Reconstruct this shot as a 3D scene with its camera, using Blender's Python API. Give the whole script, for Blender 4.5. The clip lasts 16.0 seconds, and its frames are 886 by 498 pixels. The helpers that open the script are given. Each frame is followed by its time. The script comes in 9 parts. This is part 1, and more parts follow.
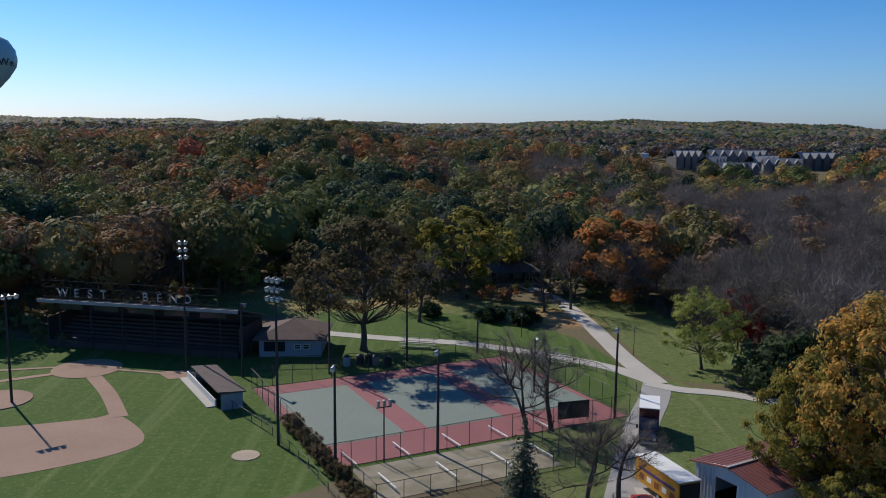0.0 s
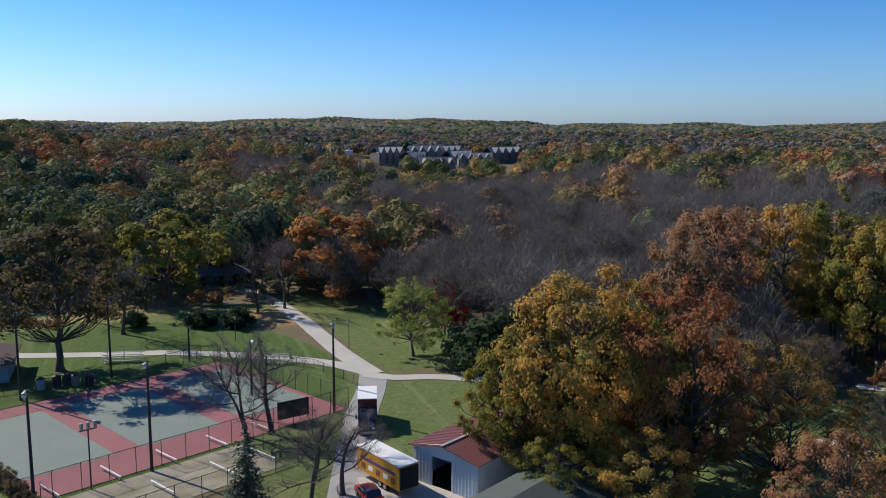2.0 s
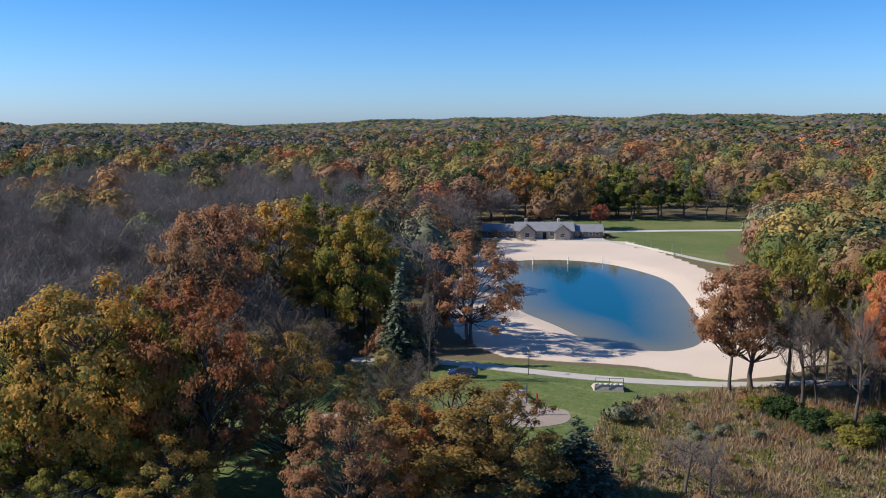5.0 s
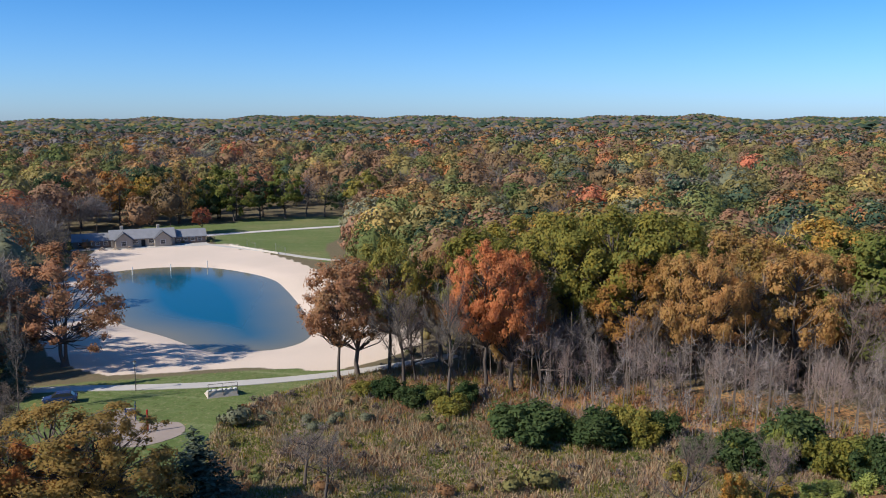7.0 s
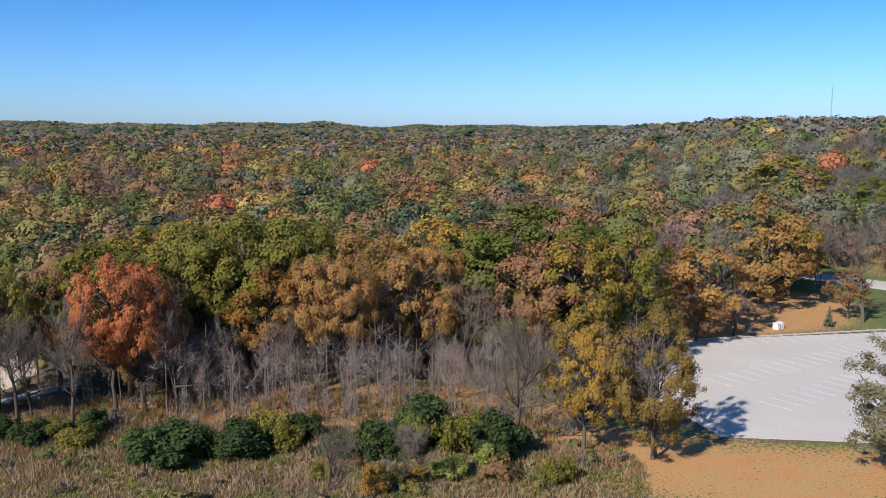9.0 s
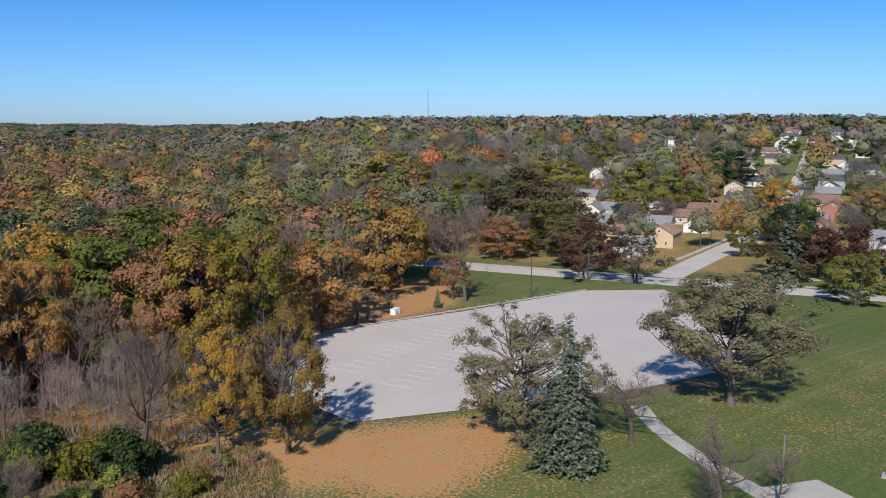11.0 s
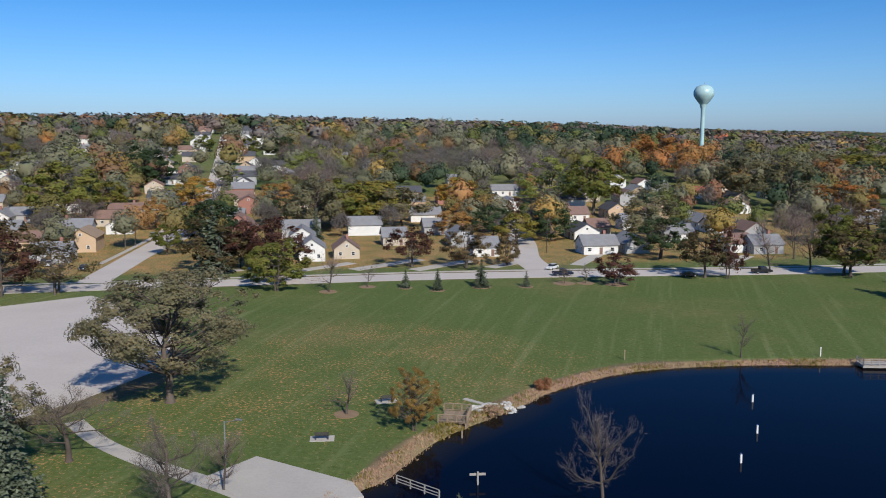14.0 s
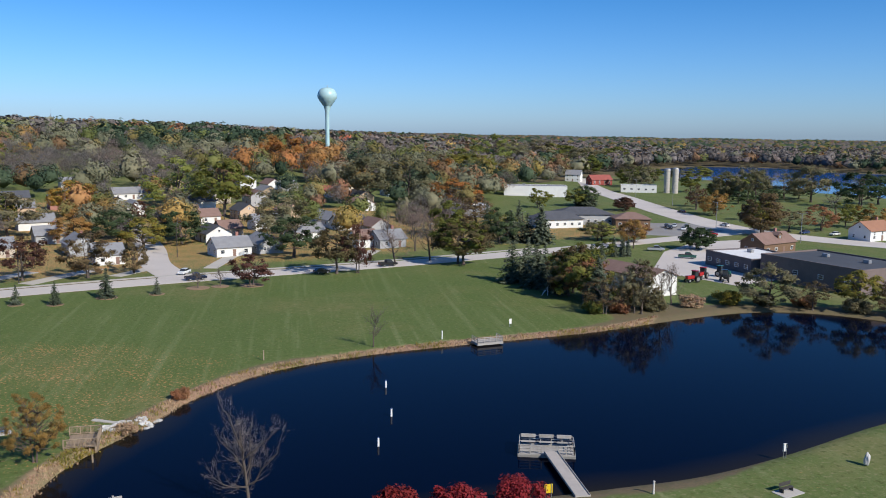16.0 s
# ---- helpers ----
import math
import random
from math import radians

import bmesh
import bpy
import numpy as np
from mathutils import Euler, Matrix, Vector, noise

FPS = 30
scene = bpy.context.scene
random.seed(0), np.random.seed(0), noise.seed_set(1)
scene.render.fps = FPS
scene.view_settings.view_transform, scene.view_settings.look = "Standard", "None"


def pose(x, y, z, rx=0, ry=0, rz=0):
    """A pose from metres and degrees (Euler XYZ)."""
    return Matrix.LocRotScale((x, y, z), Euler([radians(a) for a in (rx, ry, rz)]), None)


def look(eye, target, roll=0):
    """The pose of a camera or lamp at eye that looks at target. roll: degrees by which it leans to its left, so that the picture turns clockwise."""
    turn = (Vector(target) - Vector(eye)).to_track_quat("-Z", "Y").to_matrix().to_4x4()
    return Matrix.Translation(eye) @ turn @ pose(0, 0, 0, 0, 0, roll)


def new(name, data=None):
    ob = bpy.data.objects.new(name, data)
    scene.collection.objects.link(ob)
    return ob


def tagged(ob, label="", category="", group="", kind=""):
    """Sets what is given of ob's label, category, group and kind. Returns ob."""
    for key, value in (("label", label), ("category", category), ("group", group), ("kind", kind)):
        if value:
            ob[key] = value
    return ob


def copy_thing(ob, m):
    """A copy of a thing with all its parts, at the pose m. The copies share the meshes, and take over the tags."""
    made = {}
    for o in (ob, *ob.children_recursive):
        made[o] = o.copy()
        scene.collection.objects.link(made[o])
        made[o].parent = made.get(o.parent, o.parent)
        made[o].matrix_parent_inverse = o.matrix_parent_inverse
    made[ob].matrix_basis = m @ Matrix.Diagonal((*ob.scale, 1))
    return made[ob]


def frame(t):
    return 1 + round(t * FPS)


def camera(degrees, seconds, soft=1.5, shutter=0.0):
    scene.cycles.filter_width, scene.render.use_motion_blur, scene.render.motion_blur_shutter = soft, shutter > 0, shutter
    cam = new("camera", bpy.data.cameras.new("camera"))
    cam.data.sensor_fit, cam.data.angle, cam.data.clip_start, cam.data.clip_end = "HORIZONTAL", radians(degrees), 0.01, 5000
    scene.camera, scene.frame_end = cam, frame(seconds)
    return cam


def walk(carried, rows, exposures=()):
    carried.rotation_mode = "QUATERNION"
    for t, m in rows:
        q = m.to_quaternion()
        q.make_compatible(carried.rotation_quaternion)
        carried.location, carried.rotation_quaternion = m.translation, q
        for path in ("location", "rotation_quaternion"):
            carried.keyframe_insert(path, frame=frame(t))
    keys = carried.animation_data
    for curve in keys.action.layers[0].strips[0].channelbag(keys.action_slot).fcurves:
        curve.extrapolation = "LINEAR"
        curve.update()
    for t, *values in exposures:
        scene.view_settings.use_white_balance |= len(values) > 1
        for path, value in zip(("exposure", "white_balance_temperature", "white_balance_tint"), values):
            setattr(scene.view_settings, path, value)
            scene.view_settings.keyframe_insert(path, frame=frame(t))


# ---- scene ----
EYE = 38.0
cam = camera(54.7, 16.0, 1.0)
# seconds, yaw, pitch, roll of the hovering camera
TURNS = [
    (0.0, 0.24, -8.39, 0.54),
    (0.5, -4.71, -8.40, 0.45),
    (1.0, -9.48, -8.37, 0.38),
    (1.5, -14.27, -8.39, 0.33),
    (2.0, -19.13, -8.41, 0.19),
    (2.5, -24.00, -8.42, 0.09),
    (3.0, -29.39, -8.40, 0.10),
    (3.5, -34.70, -8.40, 0.02),
    (4.0, -40.16, -8.39, 0.02),
    (4.5, -45.94, -8.37, 0.03),
    (5.0, -52.00, -8.35, 0.03),
    (5.5, -58.33, -8.33, 0.03),
    (6.0, -64.91, -8.31, 0.04),
    (6.5, -71.60, -8.27, -0.09),
    (7.0, -78.27, -8.27, -0.10),
    (7.5, -84.61, -8.15, -0.03),
    (8.0, -90.76, -8.02, 0.06),
    (8.5, -96.47, -7.90, 0.08),
    (9.0, -102.80, -7.83, 0.06),
    (9.5, -109.10, -7.85, 0.02),
    (10.0, -115.38, -7.87, -0.02),
    (10.5, -121.63, -7.89, -0.05),
    (11.0, -127.88, -7.90, -0.07),
    (11.5, -134.11, -7.91, -0.02),
    (12.0, -140.35, -7.99, 0.05),
    (12.5, -146.78, -7.96, 0.13),
    (13.0, -153.07, -7.91, 0.04),
    (13.5, -159.27, -7.93, 0.09),
    (14.0, -165.27, -7.96, 0.14),
    (14.5, -171.30, -7.93, 0.26),
    (15.0, -177.42, -7.88, 0.38),
    (15.5, -183.66, -7.84, 0.54),
    (16.0, -189.64, -7.76, 0.64),
]
walk(cam, [(t, pose(0, 0, EYE, 0, 0, yaw) @ pose(0, 0, 0, 90 + pitch) @ pose(0, 0, 0, 0, 0, roll)) for t, yaw, pitch, roll in TURNS],
     exposures=[(0.0, -0.15), (1.5, 0.06), (3.5, 0.33), (7.0, 0.4), (9.0, 0.36), (11.5, 0.0), (12.5, -0.06), (14.5, -0.06), (16.0, 0.15)])

# ---- daylight ----
SUN_UP = 35.4
SUN_SIDE = Vector((-0.62, 0.785, 0)).normalized()
world = bpy.data.worlds.new("sky")
scene.world = world
world.use_nodes = True
wn = world.node_tree
sky = wn.nodes.new("ShaderNodeTexSky")
sky.sky_type = "NISHITA"
sky.sun_disc = False
sky.sun_elevation = radians(SUN_UP)
sky.sun_rotation = math.atan2(SUN_SIDE.x, SUN_SIDE.y)
sky.altitude = 300
sky.air_density = 1.0
sky.dust_density = 0.7
sky.ozone_density = 8.0
tint = wn.nodes.new("ShaderNodeMix")
tint.data_type, tint.blend_type = "RGBA", "MULTIPLY"
tint.inputs[0].default_value = 1.0
# paler towards the horizon, a deeper blue higher up
heading = wn.nodes.new("ShaderNodeTexCoord")
parts = wn.nodes.new("ShaderNodeSeparateXYZ")
wn.links.new(heading.outputs["Generated"], parts.inputs[0])
height = wn.nodes.new("ShaderNodeMapRange")
height.inputs[1].default_value, height.inputs[2].default_value = 0.0, 0.16
wn.links.new(parts.outputs[2], height.inputs[0])
hue = wn.nodes.new("ShaderNodeMix")
hue.data_type = "RGBA"
wn.links.new(height.outputs[0], hue.inputs[0])
hue.inputs[6].default_value, hue.inputs[7].default_value = (0.98, 1.16, 1.5, 1), (0.385, 0.84, 1.19, 1)
wn.links.new(hue.outputs[2], tint.inputs[7])
wn.links.new(sky.outputs[0], tint.inputs[6])
wn.links.new(tint.outputs[2], wn.nodes["Background"].inputs[0])
wn.nodes["Background"].inputs[1].default_value = 0.098
sun_data = bpy.data.lights.new("sun", "SUN")
sun_data.energy, sun_data.angle, sun_data.color = 5.0, radians(0.55), (1.0, 0.94, 0.85)
sun_ob = new("sun", sun_data)
to_sun = SUN_SIDE * math.cos(radians(SUN_UP)) + Vector((0, 0, math.sin(radians(SUN_UP))))
sun_ob.matrix_world = look(to_sun * 200, (0, 0, 0))

# ---- materials ----
def shader(name, rough=0.8, metal=0.0, spec=0.3):
    m = bpy.data.materials.new(name)
    m.use_nodes = True
    b = m.node_tree.nodes["Principled BSDF"]
    b.inputs["Roughness"].default_value = rough
    b.inputs["Metallic"].default_value = metal
    b.inputs["Specular IOR Level"].default_value = spec
    return m, m.node_tree, b


def node(nt, kind, **values):
    n = nt.nodes.new(kind)
    for key, v in values.items():
        n.inputs[key.replace("_", " ")].default_value = v
    return n


def blend(nt, fac, a, b):
    """A colour mix; fac, a and b are sockets or values."""
    n = nt.nodes.new("ShaderNodeMix")
    n.data_type = "RGBA"
    for i, v in ((0, fac), (6, a), (7, b)):
        if isinstance(v, bpy.types.NodeSocket):
            nt.links.new(v, n.inputs[i])
        else:
            n.inputs[i].default_value = v if i == 0 else (*v, 1)
    return n.outputs[2]


def ramp(nt, fac, lo, hi):
    n = nt.nodes.new("ShaderNodeMapRange")
    nt.links.new(fac, n.inputs[0])
    n.inputs[1].default_value, n.inputs[2].default_value = lo, hi
    return n.outputs[0]


def grain(nt, scale, detail=4.0, coords="Object", stretch=None, rough=0.6):
    tc = nt.nodes.new("ShaderNodeTexCoord")
    out = tc.outputs[coords]
    if stretch:
        mp = nt.nodes.new("ShaderNodeMapping")
        mp.inputs["Scale"].default_value = stretch
        nt.links.new(out, mp.inputs[0])
        out = mp.outputs[0]
    n = node(nt, "ShaderNodeTexNoise", Scale=scale, Detail=detail, Roughness=rough)
    nt.links.new(out, n.inputs["Vector"])
    return n.outputs[0]


def bumped(nt, b, height, strength, distance):
    n = node(nt, "ShaderNodeBump", Strength=strength, Distance=distance)
    nt.links.new(height, n.inputs["Height"])
    nt.links.new(n.outputs[0], b.inputs["Normal"])


def surface(name, c1, c2, big=0.3, small=6.0, rough=0.8, metal=0.0, bump=0.3, dist=0.02, spec=0.3, own=0.0, stretch=None):
    """Two tones mixed at two scales, with fine relief; own: how much each object differs."""
    m, nt, b = shader(name, rough, metal, spec)
    g1 = ramp(nt, grain(nt, big, 5, stretch=stretch), 0.3, 0.7)
    g2 = ramp(nt, grain(nt, small, 5, stretch=stretch), 0.25, 0.75)
    col = blend(nt, g1, c1, c2)
    mid = tuple(0.6 * (p + q) / 2 for p, q in zip(c1, c2))
    soft = nt.nodes.new("ShaderNodeMath")
    soft.operation = "MULTIPLY"
    nt.links.new(g2, soft.inputs[0])
    soft.inputs[1].default_value = 0.35
    col = blend(nt, soft.outputs[0], col, mid)
    if own:
        oi = nt.nodes.new("ShaderNodeObjectInfo")
        hs = nt.nodes.new("ShaderNodeHueSaturation")
        mr = nt.nodes.new("ShaderNodeMapRange")
        nt.links.new(oi.outputs["Random"], mr.inputs[0])
        mr.inputs[3].default_value, mr.inputs[4].default_value = 1 - own, 1 + own
        nt.links.new(mr.outputs[0], hs.inputs["Value"])
        nt.links.new(col, hs.inputs["Color"])
        col = hs.outputs[0]
    nt.links.new(col, b.inputs["Base Color"])
    if bump:
        bumped(nt, b, g2, bump, dist)
    return m


def leafage(name, tones, patch=0.35, glow=0.48, spread=0.25, mix=1.0, gain=1.22):
    """Leaves: tones from leaf to leaf, from bough to bough and from tree to tree."""
    m, nt, b = shader(name, 0.75, 0.0, 0.06)
    geo = nt.nodes.new("ShaderNodeNewGeometry")
    oi = nt.nodes.new("ShaderNodeObjectInfo")
    big = node(nt, "ShaderNodeTexNoise", Scale=patch, Detail=2.0)
    big.noise_dimensions = "4D"
    tc = nt.nodes.new("ShaderNodeTexCoord")
    nt.links.new(tc.outputs["Object"], big.inputs["Vector"])
    w = nt.nodes.new("ShaderNodeMath")
    w.operation = "MULTIPLY"
    w.inputs[1].default_value = 40.0
    nt.links.new(oi.outputs["Random"], w.inputs[0])
    nt.links.new(w.outputs[0], big.inputs["W"])
    col = blend(nt, ramp(nt, big.outputs[0], 0.35, 0.65), tones[0], tones[1])
    leaf = ramp(nt, geo.outputs["Random Per Island"], 1 - 0.45 * mix, 1.0)
    col = blend(nt, leaf, col, tones[2])
    hs = nt.nodes.new("ShaderNodeHueSaturation")
    val = nt.nodes.new("ShaderNodeMapRange")
    nt.links.new(geo.outputs["Random Per Island"], val.inputs[0])
    val.inputs[3].default_value, val.inputs[4].default_value = gain - spread, gain + spread
    # each tree has its own tone
    own = nt.nodes.new("ShaderNodeAttribute")
    own.attribute_name = "own"
    mine = nt.nodes.new("ShaderNodeMath")
    mine.operation = "ADD"
    nt.links.new(own.outputs["Fac"], mine.inputs[0])
    nt.links.new(oi.outputs["Random"], mine.inputs[1])
    part_of = nt.nodes.new("ShaderNodeMath")
    part_of.operation = "FRACT"
    nt.links.new(mine.outputs[0], part_of.inputs[0])
    tone = nt.nodes.new("ShaderNodeMapRange")
    nt.links.new(part_of.outputs[0], tone.inputs[0])
    tone.inputs[3].default_value, tone.inputs[4].default_value = 0.74, 1.2
    both = nt.nodes.new("ShaderNodeMath")
    both.operation = "MULTIPLY"
    nt.links.new(val.outputs[0], both.inputs[0])
    nt.links.new(tone.outputs[0], both.inputs[1])
    shift = nt.nodes.new("ShaderNodeMapRange")
    nt.links.new(part_of.outputs[0], shift.inputs[0])
    shift.inputs[3].default_value, shift.inputs[4].default_value = 0.512, 0.488
    nt.links.new(shift.outputs[0], hs.inputs["Hue"])
    nt.links.new(both.outputs[0], hs.inputs["Value"])
    nt.links.new(col, hs.inputs["Color"])
    nt.links.new(hs.outputs[0], b.inputs["Base Color"])
    tr = nt.nodes.new("ShaderNodeBsdfTranslucent")
    nt.links.new(hs.outputs[0], tr.inputs[0])
    mx = nt.nodes.new("ShaderNodeMixShader")
    mx.inputs[0].default_value = glow
    nt.links.new(b.outputs[0], mx.inputs[1])
    nt.links.new(tr.outputs[0], mx.inputs[2])
    nt.links.new(mx.outputs[0], nt.nodes["Material Output"].inputs[0])
    return m


LEAVES = {
    "pine": leafage("leaves_dark_green", [(0.055, 0.085, 0.04), (0.075, 0.10, 0.045), (0.04, 0.06, 0.03)]),
    "umber": leafage("leaves_dull_brown", [(0.15, 0.105, 0.055), (0.13, 0.11, 0.05), (0.09, 0.065, 0.04)]),
    "moss": leafage("leaves_green", [(0.15, 0.165, 0.04), (0.20, 0.185, 0.05), (0.10, 0.125, 0.03)]),
    "sage": leafage("leaves_grey_green", [(0.185, 0.17, 0.095), (0.24, 0.205, 0.115), (0.12, 0.125, 0.07)]),
    "olive": leafage("leaves_olive", [(0.189, 0.174, 0.0435), (0.275, 0.217, 0.0435), (0.116, 0.131, 0.0362)]),
    "lime": leafage("leaves_yellow_green", [(0.246, 0.275, 0.0725), (0.319, 0.319, 0.087), (0.174, 0.203, 0.058)]),
    "gold": leafage("leaves_gold", [(0.40, 0.25, 0.055), (0.19, 0.195, 0.055), (0.46, 0.22, 0.055)], patch=0.2),
    "amber": leafage("leaves_amber", [(0.38, 0.225, 0.075), (0.31, 0.205, 0.065), (0.23, 0.135, 0.055)]),
    "orange": leafage("leaves_orange", [(0.42, 0.19, 0.055), (0.31, 0.175, 0.055), (0.22, 0.09, 0.045)]),
    "flame": leafage("leaves_bright_orange", [(0.60, 0.22, 0.08), (0.52, 0.20, 0.09), (0.38, 0.14, 0.07)]),
    "red": leafage("leaves_red", [(0.46, 0.15, 0.075), (0.38, 0.17, 0.075), (0.26, 0.09, 0.055)]),
    "russet": leafage("leaves_russet", [(0.36, 0.18, 0.09), (0.30, 0.175, 0.085), (0.20, 0.11, 0.065)]),
    "maroon": leafage("leaves_maroon", [(0.109, 0.0508, 0.0435), (0.145, 0.0725, 0.0435), (0.0725, 0.0435, 0.0362)]),
    "crimson": leafage("leaves_crimson", [(0.34, 0.04, 0.05), (0.27, 0.04, 0.05), (0.17, 0.03, 0.035)]),
    "spruce": leafage("spruce_needles", [(0.085, 0.10, 0.066), (0.06, 0.075, 0.046), (0.115, 0.13, 0.09)], glow=0.1),
    "laurel": leafage("leaves_deep_green", [(0.055, 0.085, 0.03), (0.08, 0.105, 0.038), (0.04, 0.065, 0.026)]),
    "twig": leafage("bare_twigs", [(0.155, 0.13, 0.112), (0.125, 0.105, 0.09), (0.19, 0.16, 0.135)], glow=0.0),
    "rosy": leafage("budding_twigs", [(0.19, 0.14, 0.112), (0.16, 0.12, 0.1), (0.13, 0.1, 0.082)], glow=0.0),
    "straw": leafage("dry_meadow_grass", [(0.42, 0.305, 0.18), (0.33, 0.215, 0.145), (0.26, 0.215, 0.11)], patch=0.13, glow=0.2, gain=1.0),
}
def dulled(c, by=1.0, grey=0.13):
    m = sum(c) / 3
    return tuple(by * (v * (1 - grey) + m * grey) for v in c)


WOOD_TONES = {"pine": [(0.045, 0.075, 0.04), (0.06, 0.09, 0.05), (0.04, 0.06, 0.035)], "moss": [(0.11, 0.135, 0.035), (0.16, 0.16, 0.045), (0.08, 0.105, 0.03)],
              "olive": [(0.17, 0.145, 0.045), (0.225, 0.175, 0.05), (0.125, 0.115, 0.04)], "lime": [(0.20, 0.21, 0.06), (0.24, 0.23, 0.07), (0.15, 0.165, 0.055)],
              "gold": [(0.40, 0.26, 0.055), (0.27, 0.22, 0.055), (0.33, 0.20, 0.05)], "amber": [(0.36, 0.19, 0.055), (0.28, 0.17, 0.05), (0.20, 0.12, 0.045)],
              "orange": [(0.38, 0.155, 0.035), (0.28, 0.145, 0.04), (0.20, 0.08, 0.035)], "flame": [(0.46, 0.15, 0.05), (0.36, 0.13, 0.05), (0.25, 0.09, 0.04)],
              "russet": [(0.24, 0.125, 0.06), (0.20, 0.12, 0.06), (0.14, 0.085, 0.045)], "sage": [(0.15, 0.155, 0.09), (0.195, 0.18, 0.10), (0.11, 0.12, 0.07)],
              "twig": [(0.165, 0.142, 0.125), (0.135, 0.118, 0.105), (0.19, 0.165, 0.145)], "rosy": [(0.175, 0.135, 0.113), (0.15, 0.118, 0.1), (0.12, 0.095, 0.082)]}
WOOD_LEAVES = {k: leafage("wood_leaves_" + k, [dulled(c) for c in tones], patch=0.07, glow=0.2, spread=0.12, mix=0.3, gain=1.12) for k, tones in WOOD_TONES.items()}
BARK = surface("bark", (0.13, 0.10, 0.08), (0.08, 0.065, 0.055), 1.2, 9, 0.95, bump=0.6, dist=0.04, own=0.2, stretch=(1, 1, 0.3))
ASPHALT = surface("asphalt", (0.23, 0.215, 0.20), (0.29, 0.275, 0.255), 0.08, 3.0, 0.9, bump=0.2)
PALE_ROAD = surface("sunbleached_asphalt", (0.49, 0.44, 0.395), (0.57, 0.515, 0.46), 0.06, 2.0, 0.9, bump=0.2)
CONCRETE = surface("concrete", (0.50, 0.46, 0.40), (0.42, 0.385, 0.34), 0.2, 4.0, 0.9, bump=0.2)
CLAY = surface("infield_clay", (0.36, 0.235, 0.17), (0.30, 0.19, 0.135), 0.15, 2.5, 0.95, bump=0.3)
COURT_RED = surface("court_red", (0.315, 0.115, 0.115), (0.265, 0.10, 0.10), 0.2, 3.0, 0.85, bump=0.1)
COURT_GREEN = surface("court_green", (0.205, 0.24, 0.20), (0.18, 0.215, 0.178), 0.12, 2.0, 0.85, bump=0.1)
WHITE = surface("white_paint", (0.80, 0.79, 0.76), (0.72, 0.71, 0.68), 0.5, 6.0, 0.6, bump=0.05)
DARK_STEEL = surface("dark_steel", (0.06, 0.055, 0.05), (0.09, 0.08, 0.07), 1.0, 8.0, 0.6, metal=0.3, bump=0.1)
GALV = surface("galvanised_steel", (0.42, 0.42, 0.42), (0.32, 0.32, 0.33), 1.0, 8.0, 0.5, metal=0.7, bump=0.05)
MESH_WIRE = surface("fence_wire", (0.12, 0.115, 0.11), (0.17, 0.16, 0.15), 1.0, 8.0, 0.6, metal=0.4, bump=0.0)
GLASS = surface("window_glass", (0.03, 0.035, 0.045), (0.045, 0.05, 0.06), 0.5, 3.0, 0.08, bump=0.0, spec=0.6)
# near-black: own colour of bins and liner, and shade painted inside openings
DARK = surface("dark_interior", (0.02, 0.018, 0.016), (0.03, 0.027, 0.025), 0.5, 4.0, 0.9, bump=0.1)
WOOD = surface("weathered_wood", (0.34, 0.26, 0.18), (0.24, 0.18, 0.125), 0.8, 7.0, 0.85, bump=0.3, own=0.12)
GREY_WOOD = surface("grey_deck_wood", (0.40, 0.37, 0.33), (0.30, 0.275, 0.25), 0.8, 7.0, 0.85, bump=0.3, own=0.12)
STONE = surface("pale_stone", (0.52, 0.50, 0.46), (0.40, 0.385, 0.36), 0.8, 5.0, 0.9, bump=0.5, own=0.15)
TYRE = surface("rubber", (0.02, 0.02, 0.02), (0.03, 0.03, 0.03), 1.0, 8.0, 0.85, bump=0.1)
MULCH = surface("wood_mulch", (0.30, 0.20, 0.12), (0.22, 0.15, 0.09), 0.9, 6.0, 0.95, bump=0.5)


def water_material(name, deep, shallow, ripple, depth, gloss=0.12):
    """Still water over a bed whose colour shows where it is shallow."""
    m, nt, b = shader(name, 0.06, 0.0, gloss)
    at = nt.nodes.new("ShaderNodeAttribute")
    at.attribute_name = "depth"
    g = grain(nt, 0.03, 3)
    add = nt.nodes.new("ShaderNodeMath")
    add.operation = "MULTIPLY_ADD"
    nt.links.new(g, add.inputs[0])
    add.inputs[1].default_value = 6.0
    nt.links.new(at.outputs["Fac"], add.inputs[2])
    col = blend(nt, ramp(nt, add.outputs[0], 3.0, depth + 3.0), shallow, deep)
    nt.links.new(col, b.inputs["Base Color"])
    bumped(nt, b, grain(nt, ripple, 3, stretch=(1, 1.6, 1)), 0.10, 0.05)
    return m


